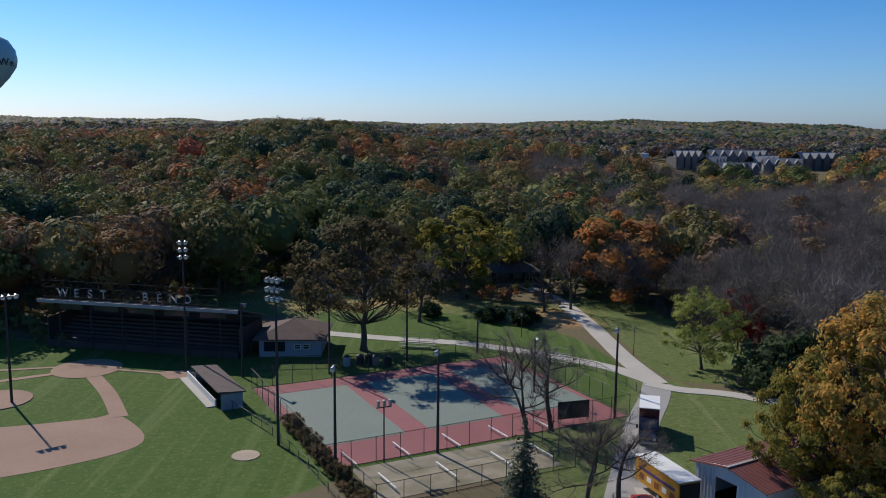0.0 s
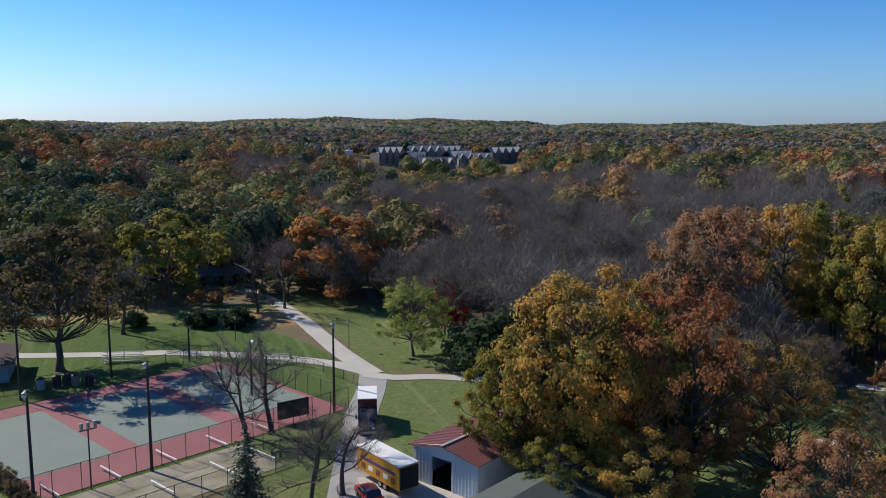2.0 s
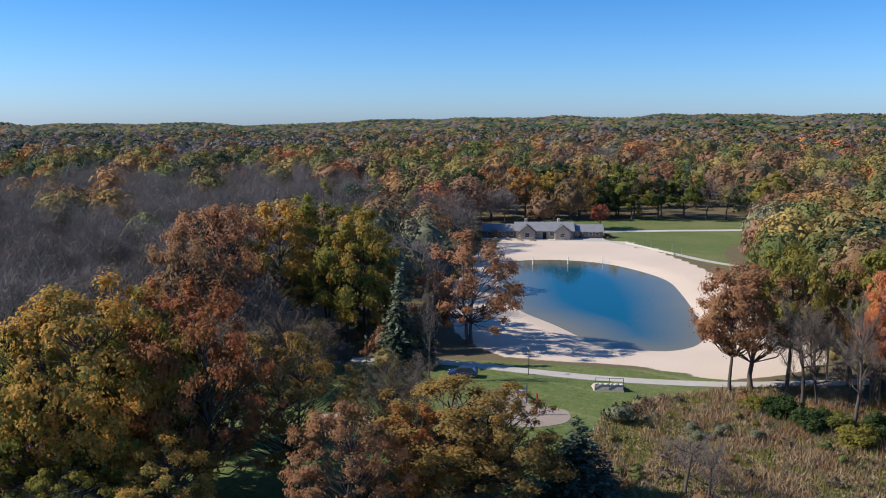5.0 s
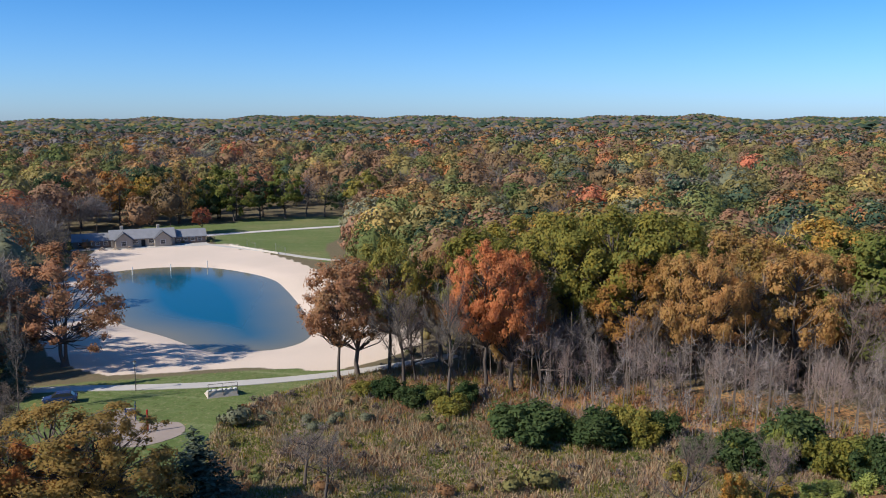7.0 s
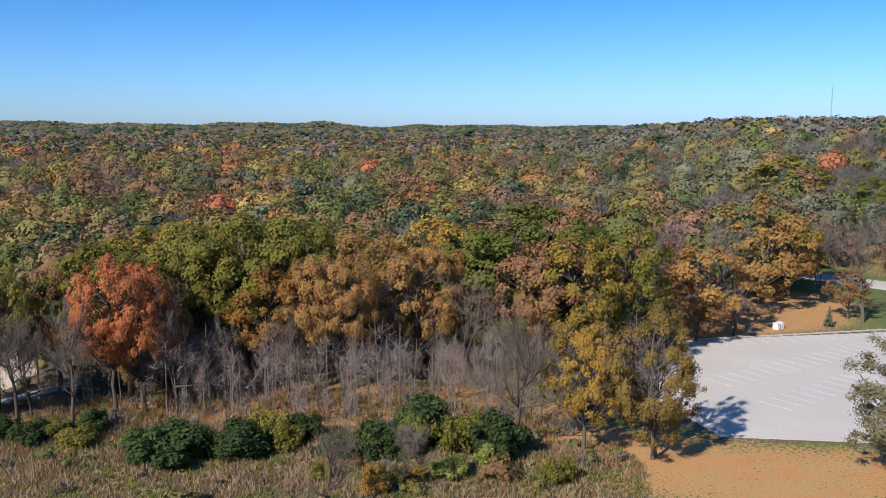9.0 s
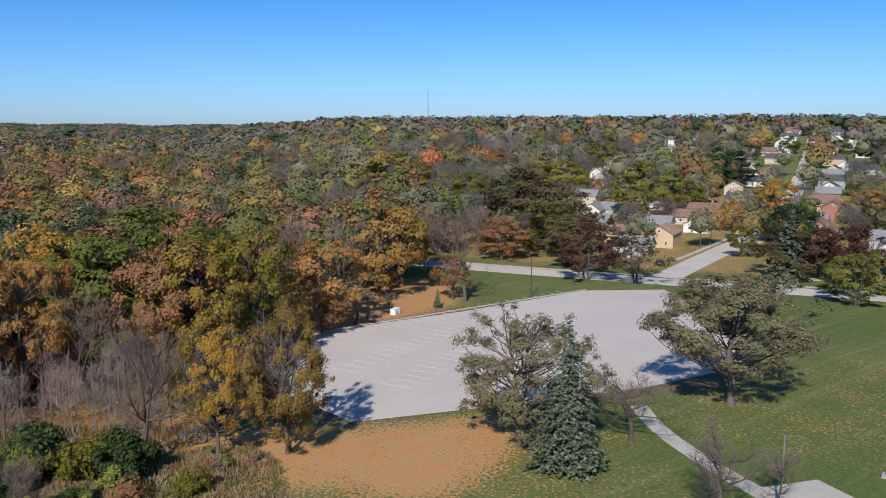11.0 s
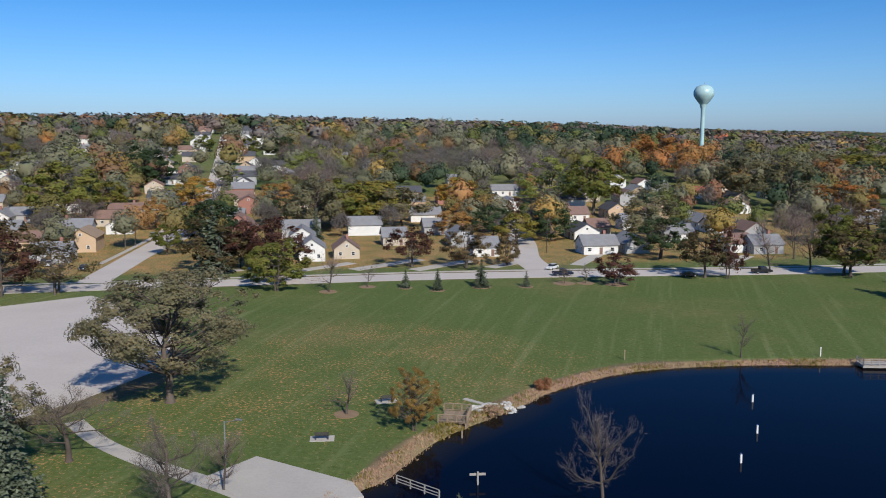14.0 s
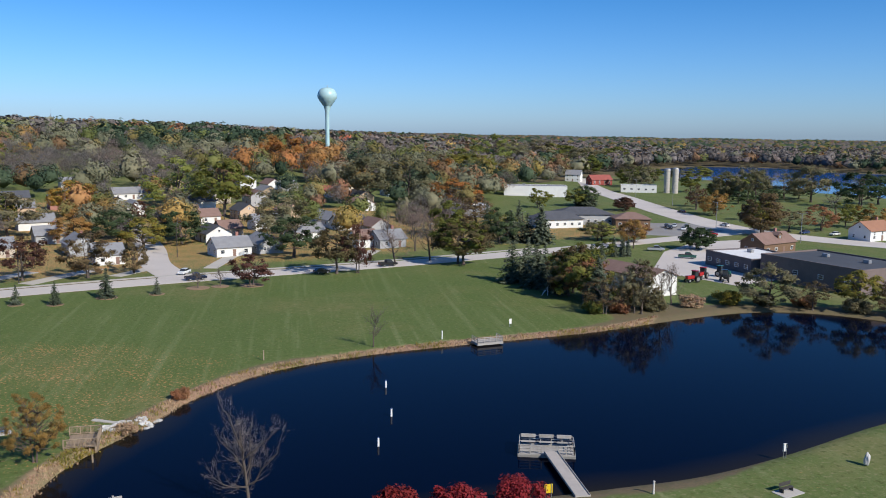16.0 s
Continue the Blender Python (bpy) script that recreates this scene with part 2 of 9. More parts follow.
def grassland():
    """The ground: woodland litter, with mown lawn, meadow, fallen leaves and sand where the zones say."""
    m, nt, b = shader("ground_cover", 0.95, 0.0, 0.15)
    fine, mid, big = grain(nt, 4.0, 6), grain(nt, 0.6, 5), grain(nt, 0.06, 4)
    def zone(name, soft=0.16):
        at = nt.nodes.new("ShaderNodeAttribute")
        at.attribute_name = name
        s = nt.nodes.new("ShaderNodeMath")
        s.operation = "MULTIPLY_ADD"
        nt.links.new(mid, s.inputs[0])
        s.inputs[1].default_value = 0.5
        nt.links.new(at.outputs["Fac"], s.inputs[2])
        return ramp(nt, s.outputs[0], 0.75 - soft, 0.75 + soft)
    litter = blend(nt, ramp(nt, mid, 0.3, 0.7), (0.14, 0.105, 0.065), (0.105, 0.10, 0.05))
    litter = blend(nt, ramp(nt, fine, 0.45, 0.8), litter, (0.21, 0.145, 0.08))
    grass = blend(nt, ramp(nt, big, 0.35, 0.65), (0.083, 0.129, 0.03), (0.115, 0.151, 0.042))
    grass = blend(nt, ramp(nt, mid, 0.35, 0.8), grass, (0.152, 0.168, 0.06))
    grass = blend(nt, ramp(nt, fine, 0.3, 0.9), grass, (0.07, 0.099, 0.028))
    worn = ramp(nt, grain(nt, 0.018, 5, rough=0.7), 0.5, 0.72)
    grass = blend(nt, worn, grass, (0.19, 0.165, 0.07))
    tc = nt.nodes.new("ShaderNodeTexCoord")
    streaks = []
    for turn, wide in ((18, 0.55), (-52, 0.4)):
        mp = nt.nodes.new("ShaderNodeMapping")
        mp.inputs["Rotation"].default_value = (0, 0, radians(turn))
        mp.inputs["Scale"].default_value = (wide, 0.018, 1)
        nt.links.new(tc.outputs["Object"], mp.inputs[0])
        n = node(nt, "ShaderNodeTexNoise", Scale=1.0, Detail=3.0)
        nt.links.new(mp.outputs[0], n.inputs["Vector"])
        streaks.append(ramp(nt, n.outputs[0], 0.56, 0.74))
    both = nt.nodes.new("ShaderNodeMath")
    both.operation = "MULTIPLY_ADD"
    nt.links.new(streaks[0], both.inputs[0])
    both.inputs[1].default_value = 0.42
    half = nt.nodes.new("ShaderNodeMath")
    half.operation = "MULTIPLY"
    nt.links.new(streaks[1], half.inputs[0])
    half.inputs[1].default_value = 0.26
    nt.links.new(half.outputs[0], both.inputs[2])
    grass = blend(nt, both.outputs[0], grass, (0.22, 0.24, 0.11))
    leaves = blend(nt, ramp(nt, grain(nt, 0.25, 4), 0.4, 0.6), (0.56, 0.255, 0.095), (0.5, 0.30, 0.125))
    leaves = blend(nt, ramp(nt, fine, 0.3, 0.8), leaves, (0.30, 0.18, 0.085))
    at = nt.nodes.new("ShaderNodeAttribute")
    at.attribute_name = "fallen"
    strewn = nt.nodes.new("ShaderNodeMath")
    strewn.operation = "MULTIPLY_ADD"
    nt.links.new(at.outputs["Fac"], strewn.inputs[0])
    strewn.inputs[1].default_value = 0.42
    clump = nt.nodes.new("ShaderNodeMath")
    clump.operation = "MULTIPLY_ADD"
    nt.links.new(grain(nt, 2.2, 3, rough=0.6), clump.inputs[0])
    clump.inputs[1].default_value = 1.1
    nt.links.new(ramp(nt, grain(nt, 0.12, 5), -1.0, 2.0), clump.inputs[2])
    nt.links.new(clump.outputs[0], strewn.inputs[2])
    strewn = ramp(nt, strewn.outputs[0], 1.25, 1.37)
    meadow = blend(nt, ramp(nt, grain(nt, 0.2, 5, rough=0.7), 0.4, 0.6), (0.31, 0.225, 0.13), (0.17, 0.155, 0.07))
    meadow = blend(nt, ramp(nt, big, 0.42, 0.62), meadow, (0.32, 0.20, 0.135))
    beach = blend(nt, ramp(nt, big, 0.3, 0.7), (0.66, 0.53, 0.42), (0.58, 0.47, 0.37))
    beach = blend(nt, ramp(nt, fine, 0.3, 1.0), beach, (0.50, 0.40, 0.31))
    turf = blend(nt, ramp(nt, mid, 0.3, 0.75), (0.055, 0.10, 0.016), (0.085, 0.125, 0.026))
    turf = blend(nt, ramp(nt, fine, 0.3, 0.9), turf, (0.04, 0.085, 0.011))
    speck = ramp(nt, grain(nt, 1.5, 4, rough=0.7), 0.53, 0.64)
    half2 = nt.nodes.new("ShaderNodeMath")
    half2.operation = "MULTIPLY"
    nt.links.new(speck, half2.inputs[0])
    half2.inputs[1].default_value = 0.5
    grass = blend(nt, half2.outputs[0], grass, (0.24, 0.215, 0.11))
    dark = ramp(nt, grain(nt, 1.0, 4, rough=0.7), 0.54, 0.66)
    grass = blend(nt, dark, grass, (0.075, 0.092, 0.025))
    turf = blend(nt, half2.outputs[0], turf, (0.15, 0.17, 0.06))
    turf = blend(nt, both.outputs[0], turf, (0.17, 0.20, 0.075))
    col = blend(nt, zone("lawn"), litter, grass)
    col = blend(nt, zone("turf"), col, turf)
    col = blend(nt, zone("meadow"), col, meadow)
    col = blend(nt, strewn, col, leaves)
    col = blend(nt, zone("beach", 0.1), col, beach)
    nt.links.new(col, b.inputs["Base Color"])
    bumped(nt, b, fine, 0.5, 0.08)
    return m

# ---- helpers for shapes ----
def at(az, r):
    """A place by its bearing (degrees, counted against the clock from +y) and distance."""
    return Vector((-math.sin(radians(az)) * r, math.cos(radians(az)) * r))


def smooth(x):
    x = np.clip(x, 0, 1)
    return x * x * (3 - 2 * x)


def curve(points, steps=6, closed=True):
    """A rounded line through the points."""
    pts = [Vector(p) for p in points]
    n, out = len(pts), []
    for i in range(n if closed else n - 1):
        if closed:
            a, b, c, d = (pts[(i + k) % n] for k in (-1, 0, 1, 2))
        else:
            a, b, c, d = pts[max(i - 1, 0)], pts[i], pts[i + 1], pts[min(i + 2, n - 1)]
        for s in range(steps):
            t = s / steps
            out.append(0.5 * (2 * b + (c - a) * t + (2 * a - 5 * b + 4 * c - d) * t * t + (3 * b - a - 3 * c + d) * t ** 3))
    if not closed:
        out.append(pts[-1])
    return out


def inside_depth(poly, x, y):
    """Distance to the outline of a closed shape, positive inside."""
    px = np.array([p[0] for p in poly])
    py = np.array([p[1] for p in poly])
    qx, qy = np.roll(px, -1), np.roll(py, -1)
    best = np.full(x.shape, 1e9)
    odd = np.zeros(x.shape, bool)
    for ax, ay, bx, by in zip(px, py, qx, qy):
        dx, dy = bx - ax, by - ay
        t = np.clip(((x - ax) * dx + (y - ay) * dy) / (dx * dx + dy * dy + 1e-9), 0, 1)
        best = np.minimum(best, np.hypot(x - ax - t * dx, y - ay - t * dy))
        if dy:
            odd ^= ((ay > y) != (by > y)) & (x < ax + dx * (y - ay) / dy)
    return np.where(odd, best, -best)


def raw_mesh(name, verts, faces, mats, index=None, flat=True):
    """A mesh from arrays: verts (n, 3), faces (m, 3 or 4)."""
    verts, faces = np.asarray(verts, np.float32), np.asarray(faces, np.int32)
    me = bpy.data.meshes.new(name)
    k = faces.shape[1]
    me.vertices.add(len(verts))
    me.vertices.foreach_set("co", verts.ravel())
    me.loops.add(faces.size)
    me.loops.foreach_set("vertex_index", faces.ravel())
    me.polygons.add(len(faces))
    me.polygons.foreach_set("loop_start", np.arange(0, faces.size, k, dtype=np.int32))
    for m in mats:
        me.materials.append(m)
    if index is not None:
        me.polygons.foreach_set("material_index", np.asarray(index, np.int32))
    me.update(calc_edges=True)
    me.polygons.foreach_set("use_smooth", np.full(len(faces), not flat) if np.isscalar(flat) else ~np.asarray(flat))
    return me


def part(name, bm, material, parent=None, label="", flat=True):
    """Links a bmesh as one mesh object under a thing or a part."""
    me = bpy.data.meshes.new(name)
    bm.to_mesh(me)
    bm.free()
    for m in (material if isinstance(material, (list, tuple)) else [material]):
        me.materials.append(m)
    if not flat:
        me.polygons.foreach_set("use_smooth", np.ones(len(me.polygons), bool))
    ob = new(name, me)
    ob.parent = parent
    return tagged(ob, label)


def thing(name, x, y, z=0.0, turn=0.0, label="", category="", group="", kind=""):
    ob = new(name)
    ob.empty_display_size = 0.5
    ob.matrix_basis = pose(x, y, z, 0, 0, turn)
    return tagged(ob, label, category, group, kind)


def box(bm, x0, x1, y0, y1, z0, z1, bevel=0.0, m=None):
    g = bmesh.ops.create_cube(bm, size=1.0)
    vs = g["verts"]
    bmesh.ops.scale(bm, vec=(x1 - x0, y1 - y0, z1 - z0), verts=vs)
    bmesh.ops.translate(bm, vec=((x0 + x1) / 2, (y0 + y1) / 2, (z0 + z1) / 2), verts=vs)
    if bevel:
        edges = list({e for v in vs for e in v.link_edges})
        r = bmesh.ops.bevel(bm, geom=edges, offset=bevel, segments=1, affect="EDGES")
        vs = r["verts"]
    if m is not None:
        bmesh.ops.transform(bm, matrix=m, verts=vs)
    return vs


def boxed(x0, x1, y0, y1, z0, z1, bevel=0.0):
    bm = bmesh.new()
    box(bm, x0, x1, y0, y1, z0, z1, bevel)
    return bm


def tube(bm, a, b, r0, r1=None, sides=8, caps=True):
    a, b = Vector(a), Vector(b)
    r1 = r0 if r1 is None else r1
    m = Matrix.Translation((a + b) / 2) @ (b - a).to_track_quat("Z", "Y").to_matrix().to_4x4()
    bmesh.ops.create_cone(bm, cap_ends=caps, segments=sides, radius1=r0, radius2=r1, depth=(b - a).length, matrix=m)


def prism(outline, z0, z1):
    """A flat slab with that outline."""
    bm = bmesh.new()
    vs = [bm.verts.new((p[0], p[1], z1)) for p in outline]
    f = bm.faces.new(vs)
    if f.normal.z < 0 or f.calc_area() and sum(a.co.x * b.co.y - b.co.x * a.co.y for a, b in zip(vs, vs[1:] + vs[:1])) < 0:
        f.normal_flip()
    g = bmesh.ops.extrude_face_region(bm, geom=[f])
    bmesh.ops.translate(bm, vec=(0, 0, z0 - z1), verts=[v for v in g["geom"] if isinstance(v, bmesh.types.BMVert)])
    bmesh.ops.recalc_face_normals(bm, faces=bm.faces)
    bmesh.ops.triangulate(bm, faces=[f for f in bm.faces if len(f.verts) > 4])
    return bm


# ---- the lie of the land ----
SWIM_POND = curve([(195, 132), (204, 130), (211, 122), (213, 110), (208, 97), (199, 85), (186, 76), (169, 66), (153, 57.5), (143, 55), (136, 57.5),
                   (133, 64), (132, 69), (136, 75), (141, 83), (147, 94), (157, 106), (175, 119)])
BIG_POND = curve([(31, -79), (29, -86), (28, -93), (26, -101), (20, -113), (15, -124), (5, -136.5), (-11, -145), (-32, -151), (-56, -157), (-78, -165.5),
                  (-97, -171), (-112, -168), (-124, -157), (-138, -140), (-122, -118), (-98, -107), (-78, -100.5), (-59, -92), (-45, -87), (-32, -85), (-12, -82), (15, -75)])
FAR_LAKE = curve([at(-203.2, 960), at(-206, 1090), at(-211, 1100), at(-215, 1010), at(-224, 1000), at(-240, 900), at(-238, 640), at(-224, 600), at(-214, 650), at(-209, 730), at(-205, 830)])
WATER = -0.6

AZ = np.array([-320.0, -300, -260, -235, -215, -205, -195, -185, -175, -150, -125, -121, -116, -110, -90, -60, -40, -20, -5, 3, 7, 11, 15, 22, 40])
HILL = np.interp
RISE = np.array([16.0, 14, 5, 2, 1, 1, 7, 17, 27, 36, 36, 35, 22, 9, 7, 7, 3, 2, 5, 9, 20, 20, 12, 12, 13])
R0 = np.array([200.0, 300, 400, 500, 700, 700, 420, 300, 275, 270, 270, 270, 285, 300, 320, 340, 380, 350, 230, 220, 210, 200, 200, 200, 200])
R1 = np.array([600.0, 700, 900, 900, 1500, 1500, 1100, 900, 900, 950, 1000, 950, 920, 900, 900, 800, 900, 900, 600, 560, 530, 520, 540, 560, 600])
# the far ridges: bearing and height
FAR = np.array([(-320, 26), (-300, 22), (-260, 18), (-235, 14), (-215, 16), (-205, 17), (-195, 20), (-185, 24), (-175, 27), (-150, 33), (-125, 40), (-116, 41), (-112, 44), (-108, 42), (-105, 47), (-102, 45),
                (-98, 40), (-95, 53), (-91, 52), (-85, 46), (-81, 49), (-76, 53), (-73, 49), (-69, 56), (-67, 54), (-64, 44), (-61, 48), (-57, 45), (-51, 40), (-49, 39), (-46, 33), (-43, 25),
                (-39, 20), (-36, 29), (-32, 24), (-28, 26), (-26.5, 20), (-24.7, 29), (-22, 34), (-18, 37), (-15, 36), (-11.5, 41), (-8, 35), (-4, 28), (0, 23), (6, 28), (14, 24), (18, 33), (21, 27), (27, 35), (40, 26)], float)


def bearing(x, y):
    a = np.degrees(np.arctan2(-x, y))
    return np.where(a > 40, a - 360, a)


def terrain(x, y):
    x, y = np.asarray(x, float), np.asarray(y, float)
    a, r = bearing(x, y), np.hypot(x, y)
    near = HILL(a, AZ, RISE) * smooth((r - HILL(a, AZ, R0)) / (HILL(a, AZ, R1) - HILL(a, AZ, R0)))
    roll = 1 + 0.05 * np.sin(np.radians(a) * 61 + r / 300) + 0.03 * np.sin(np.radians(a) * 113)
    fall = smooth((r - 1100) / 1500)
    far = HILL(a, FAR[:, 0], FAR[:, 1]) * roll
    mid = 0.62 * HILL(a + 7 * np.sin(np.radians(a) * 5), FAR[:, 0], FAR[:, 1])
    ridges = np.maximum(np.maximum(far * np.exp(-((r - 2650) / 520) ** 2), mid * np.exp(-((r - 1750) / 280) ** 2)), 0.42 * far * fall)
    z = near * (1 - fall) + ridges * smooth((r - 1100) / 500)
    # the hollow before the apartment buildings
    z = z - 9.0 * np.exp(-((a + 18.6) / 9) ** 4) * smooth((r - 320) / 130) * (1 - smooth((r - 660) / 60))
    z = z * (1 - 0.6 * smooth((r - 3200) / 1600))
    for poly, slope in ((SWIM_POND, 0.13), (BIG_POND, 0.4), (FAR_LAKE, 0.2)):
        xs, ys = [p[0] for p in poly], [p[1] for p in poly]
        m = 10 if poly is not FAR_LAKE else 40
        near_it = (x > min(xs) - m) & (x < max(xs) + m) & (y > min(ys) - m) & (y < max(ys) + m)
        if near_it.any():
            d = inside_depth(poly, x[near_it], y[near_it])
            z[near_it] = np.where(d > -abs(WATER) / slope, np.minimum(z[near_it], np.clip(-d * slope, -1.6, 3) + WATER), z[near_it])
    return z


def ground_at(x, y):
    return float(terrain(np.array([x]), np.array([y]))[0])


# zones of ground cover
LAWNS = [curve(z, 5) for z in (
    [(-130, 70), (-110, 150), (-70, 143), (-30, 138), (-20, 150), (-30, 178), (-5, 172), (12, 160), (22, 152), (28, 128), (20, 108), (0, 95), (-15, 84), (-40, 60), (-80, 50)],
    [(8, 108), (28, 126), (40, 119), (58, 112), (62, 98), (50, 92), (34, 92), (26, 70), (14, 72)],
    [(33, 128), (42, 122), (60, 116), (64, 124), (55, 138), (46, 160), (40, 182), (22, 186), (26, 170), (31, 150)],
    [(-25, 165), (0, 168), (18, 162), (24, 175), (10, 182), (-20, 186), (-50, 196), (-50, 170)],
    [(80, 84), (92, 95), (104, 84), (112, 64), (122, 46), (117, 38), (104, 42), (88, 48), (78, 58)],
    [(40, 92), (62, 104), (84, 98), (84, 80), (78, 58), (90, 44), (60, 30), (36, 60), (32, 80)],
    [(104, 88), (113, 72), (121, 56), (125, 44), (121, 41), (112, 56), (104, 74)],
    [(262, 180), (292, 170), (345, 118), (300, 96), (260, 92), (238, 84), (225, 80), (240, 104), (252, 126), (274, 140), (276, 152)],
    [(30, -76), (32, -90), (24, -112), (8, -138), (-14, -147), (-56, -160), (-66, -176), (-66, -238), (-20, -238), (50, -210), (92, -190), (126, -168), (100, -144), (74, -120), (76, -96), (84, -74), (80, -56), (50, -62)],
    [(90, -205), (160, -172), (230, -140), (330, -190), (280, -330), (120, -420), (-40, -440), (-130, -400), (-160, -300), (-70, -275), (-20, -248), (40, -228)],
    [(-70, -98), (-45, -84), (-30, -82), (-10, -78), (0, -60), (-60, -40), (-120, -70), (-110, -102)],
    [at(-186, 250), at(-188, 420), at(-195, 620), at(-203, 820), at(-214, 640), at(-232, 560), at(-236, 300), at(-222, 215), at(-214, 208), at(-204, 196), at(-196, 186), at(-190, 196)],
    [(-70, -40), (0, -62), (45, -50), (50, -20), (40, 10), (36, 50), (0, 70), (-50, 55), (-80, 10)],
    [(102, -34), (101, -52), (90, -58), (84, -78), (50, -62), (38, -50), (66, -44), (82, -38)],
    [(138, -152), (142, -112), (200, -108), (240, -125), (150, -172)],
    [at(-131, 230), at(-131, 700), at(-150, 900), at(-175, 900), at(-190, 700), at(-200, 560), at(-203, 300), at(-190, 270), at(-160, 240)],
    [(-150, -310), (-185, -330), (-215, -560), (-330, -640), (-420, -560), (-300, -330), (-220, -260)])]
BEACH = [curve([(216, 150), (238, 155), (253, 133), (246, 114), (231, 96), (214, 80), (186, 60), (162, 43), (146, 34), (134, 36), (124, 43), (123, 50), (121.5, 60), (116, 71), (114.5, 78), (122, 92), (140, 108), (160, 122), (190, 140)], 5)]
MEADOWS = [curve([(116, 44), (128, 30), (118, 14), (108, 0), (104, -18), (98, -32), (92, -44), (70, -36), (50, -20), (40, 10), (50, 40), (78, 44), (100, 50)], 5),
           curve([(34, -76), (31, -90), (29, -100), (22, -114), (17, -125), (6, -138), (-12, -147), (-32, -153), (-60, -160), (-75, -168), (-60, -154), (-30, -148), (-8, -142), (10, -130), (20, -108), (26, -88)], 4)]
FALLEN = [curve([(98, -34), (100, -48), (90, -60), (82, -76), (74, -72), (66, -52), (80, -40)], 5),
          curve([(140, -76), (141, -110), (156, -128), (176, -130), (182, -110), (160, -84)], 5),
          curve([(78, -100), (70, -120), (52, -110), (46, -92), (60, -84), (76, -84)], 5),
          curve([(10, 172), (22, 176), (30, 168), (28, 158), (16, 160)], 4),
          curve([(120, 18), (122, -2), (112, -4), (110, 14)], 4),
          curve([(80, -60), (74, -84), (60, -84), (46, -74), (30, -70), (40, -50), (66, -46)], 5),
          curve([(70, -150), (40, -160), (10, -140), (30, -100), (56, -92), (76, -112)], 5),
          curve([(-40, 170), (0, 172), (16, 205), (-20, 215), (-60, 200)], 4),
          curve([(124, 22), (128, -10), (120, -36), (104, -46), (97, -32), (105, -8), (109, 14)], 4),
          curve([(-140, -330), (-60, -280), (40, -236), (130, -195), (230, -155), (320, -220), (250, -400), (0, -420)], 4)]
STREWN = [1.05, 0.95, 0.34, 0.8, 0.9, 0.33, 0.33, 0.5, 0.7, 0.6]

rings = np.concatenate([[0.01, 15, 30, 45], np.arange(56, 262, 2.0), 262 * 1.05 ** np.arange(0, 62)])
bearings = np.radians(np.arange(0, 360, 0.5))
gx = (-np.sin(bearings)[None, :] * rings[:, None]).ravel()
gy = (np.cos(bearings)[None, :] * rings[:, None]).ravel()
gz = terrain(gx, gy)
nr, na = len(rings), len(bearings)
ii, jj = np.meshgrid(np.arange(nr - 1), np.arange(na), indexing="ij")
jn = (jj + 1) % na
quads = np.stack([ii * na + jj, (ii + 1) * na + jj, (ii + 1) * na + jn, ii * na + jn], -1).reshape(-1, 4)[:, ::-1]
ground_mesh = raw_mesh("ground", np.stack([gx, gy, gz], -1), quads, [grassland()], flat=False)
for zone_name, polys, edge in (("lawn", LAWNS, 1.5), ("turf", [LAWNS[0], LAWNS[8]], 1.5), ("beach", BEACH, 1.0), ("meadow", MEADOWS, 2.0), ("fallen", FALLEN, 7.0)):
    value = np.zeros(len(gx))
    for k, poly in enumerate(polys):
        xs, ys = [p[0] for p in poly], [p[1] for p in poly]
        sel = (gx > min(xs) - 8) & (gx < max(xs) + 8) & (gy > min(ys) - 8) & (gy < max(ys) + 8)
        full = STREWN[k] if zone_name == "fallen" else (1.0, 0.44)[k] if zone_name == "turf" else 1.0
        value[sel] = np.maximum(value[sel], full * smooth(0.5 + inside_depth(poly, gx[sel], gy[sel]) / (2 * edge)))
    attribute = ground_mesh.attributes.new(zone_name, "FLOAT", "POINT")
    attribute.data.foreach_set("value", value.astype(np.float32))
ground = tagged(new("ground", ground_mesh), "autumn parkland ground of grass, fallen leaves and sand", "ground", kind="structure")


def water_sheet(name, poly, material, label):
    """A level sheet that runs in under the banks."""
    xs, ys = [p[0] for p in poly], [p[1] for p in poly]
    step = max(max(xs) - min(xs), max(ys) - min(ys)) / 90
    nx, ny = np.arange(min(xs) - 3, max(xs) + 3 + step, step), np.arange(min(ys) - 3, max(ys) + 3 + step, step)
    X, Y = (v.ravel() for v in np.meshgrid(nx, ny, indexing="ij"))
    d = inside_depth(poly, X, Y)
    i, j = np.meshgrid(np.arange(len(nx) - 1), np.arange(len(ny) - 1), indexing="ij")
    k = len(ny)
    f = np.stack([i * k + j, (i + 1) * k + j, (i + 1) * k + j + 1, i * k + j + 1], -1).reshape(-1, 4)
    f = f[(d[f] > -1.8 * step).any(1)]
    me = raw_mesh(name, np.stack([X, Y, np.full(X.shape, WATER)], -1), f, [material])
    a = me.attributes.new("depth", "FLOAT", "POINT")
    a.data.foreach_set("value", d.astype(np.float32))
    return tagged(new(name, me), label, "water", kind="structure")


water_sheet("water_swimming_pond", SWIM_POND, water_material("clear_pond", (0.0, 0.075, 0.13), (0.17, 0.15, 0.09), 0.5, 14, 0.08), "clear blue swimming pond with sandy shallows")
water_sheet("water_fishing_pond", BIG_POND, water_material("dark_pond", (0.0006, 0.0025, 0.011), (0.014, 0.011, 0.007), 0.6, 5, 0.03), "dark blue park pond, nearly still")
water_sheet("water_lake", FAR_LAKE, water_material("lake", (0.016, 0.10, 0.31), (0.02, 0.09, 0.25), 0.3, 30, 0.04), "blue lake behind the town")


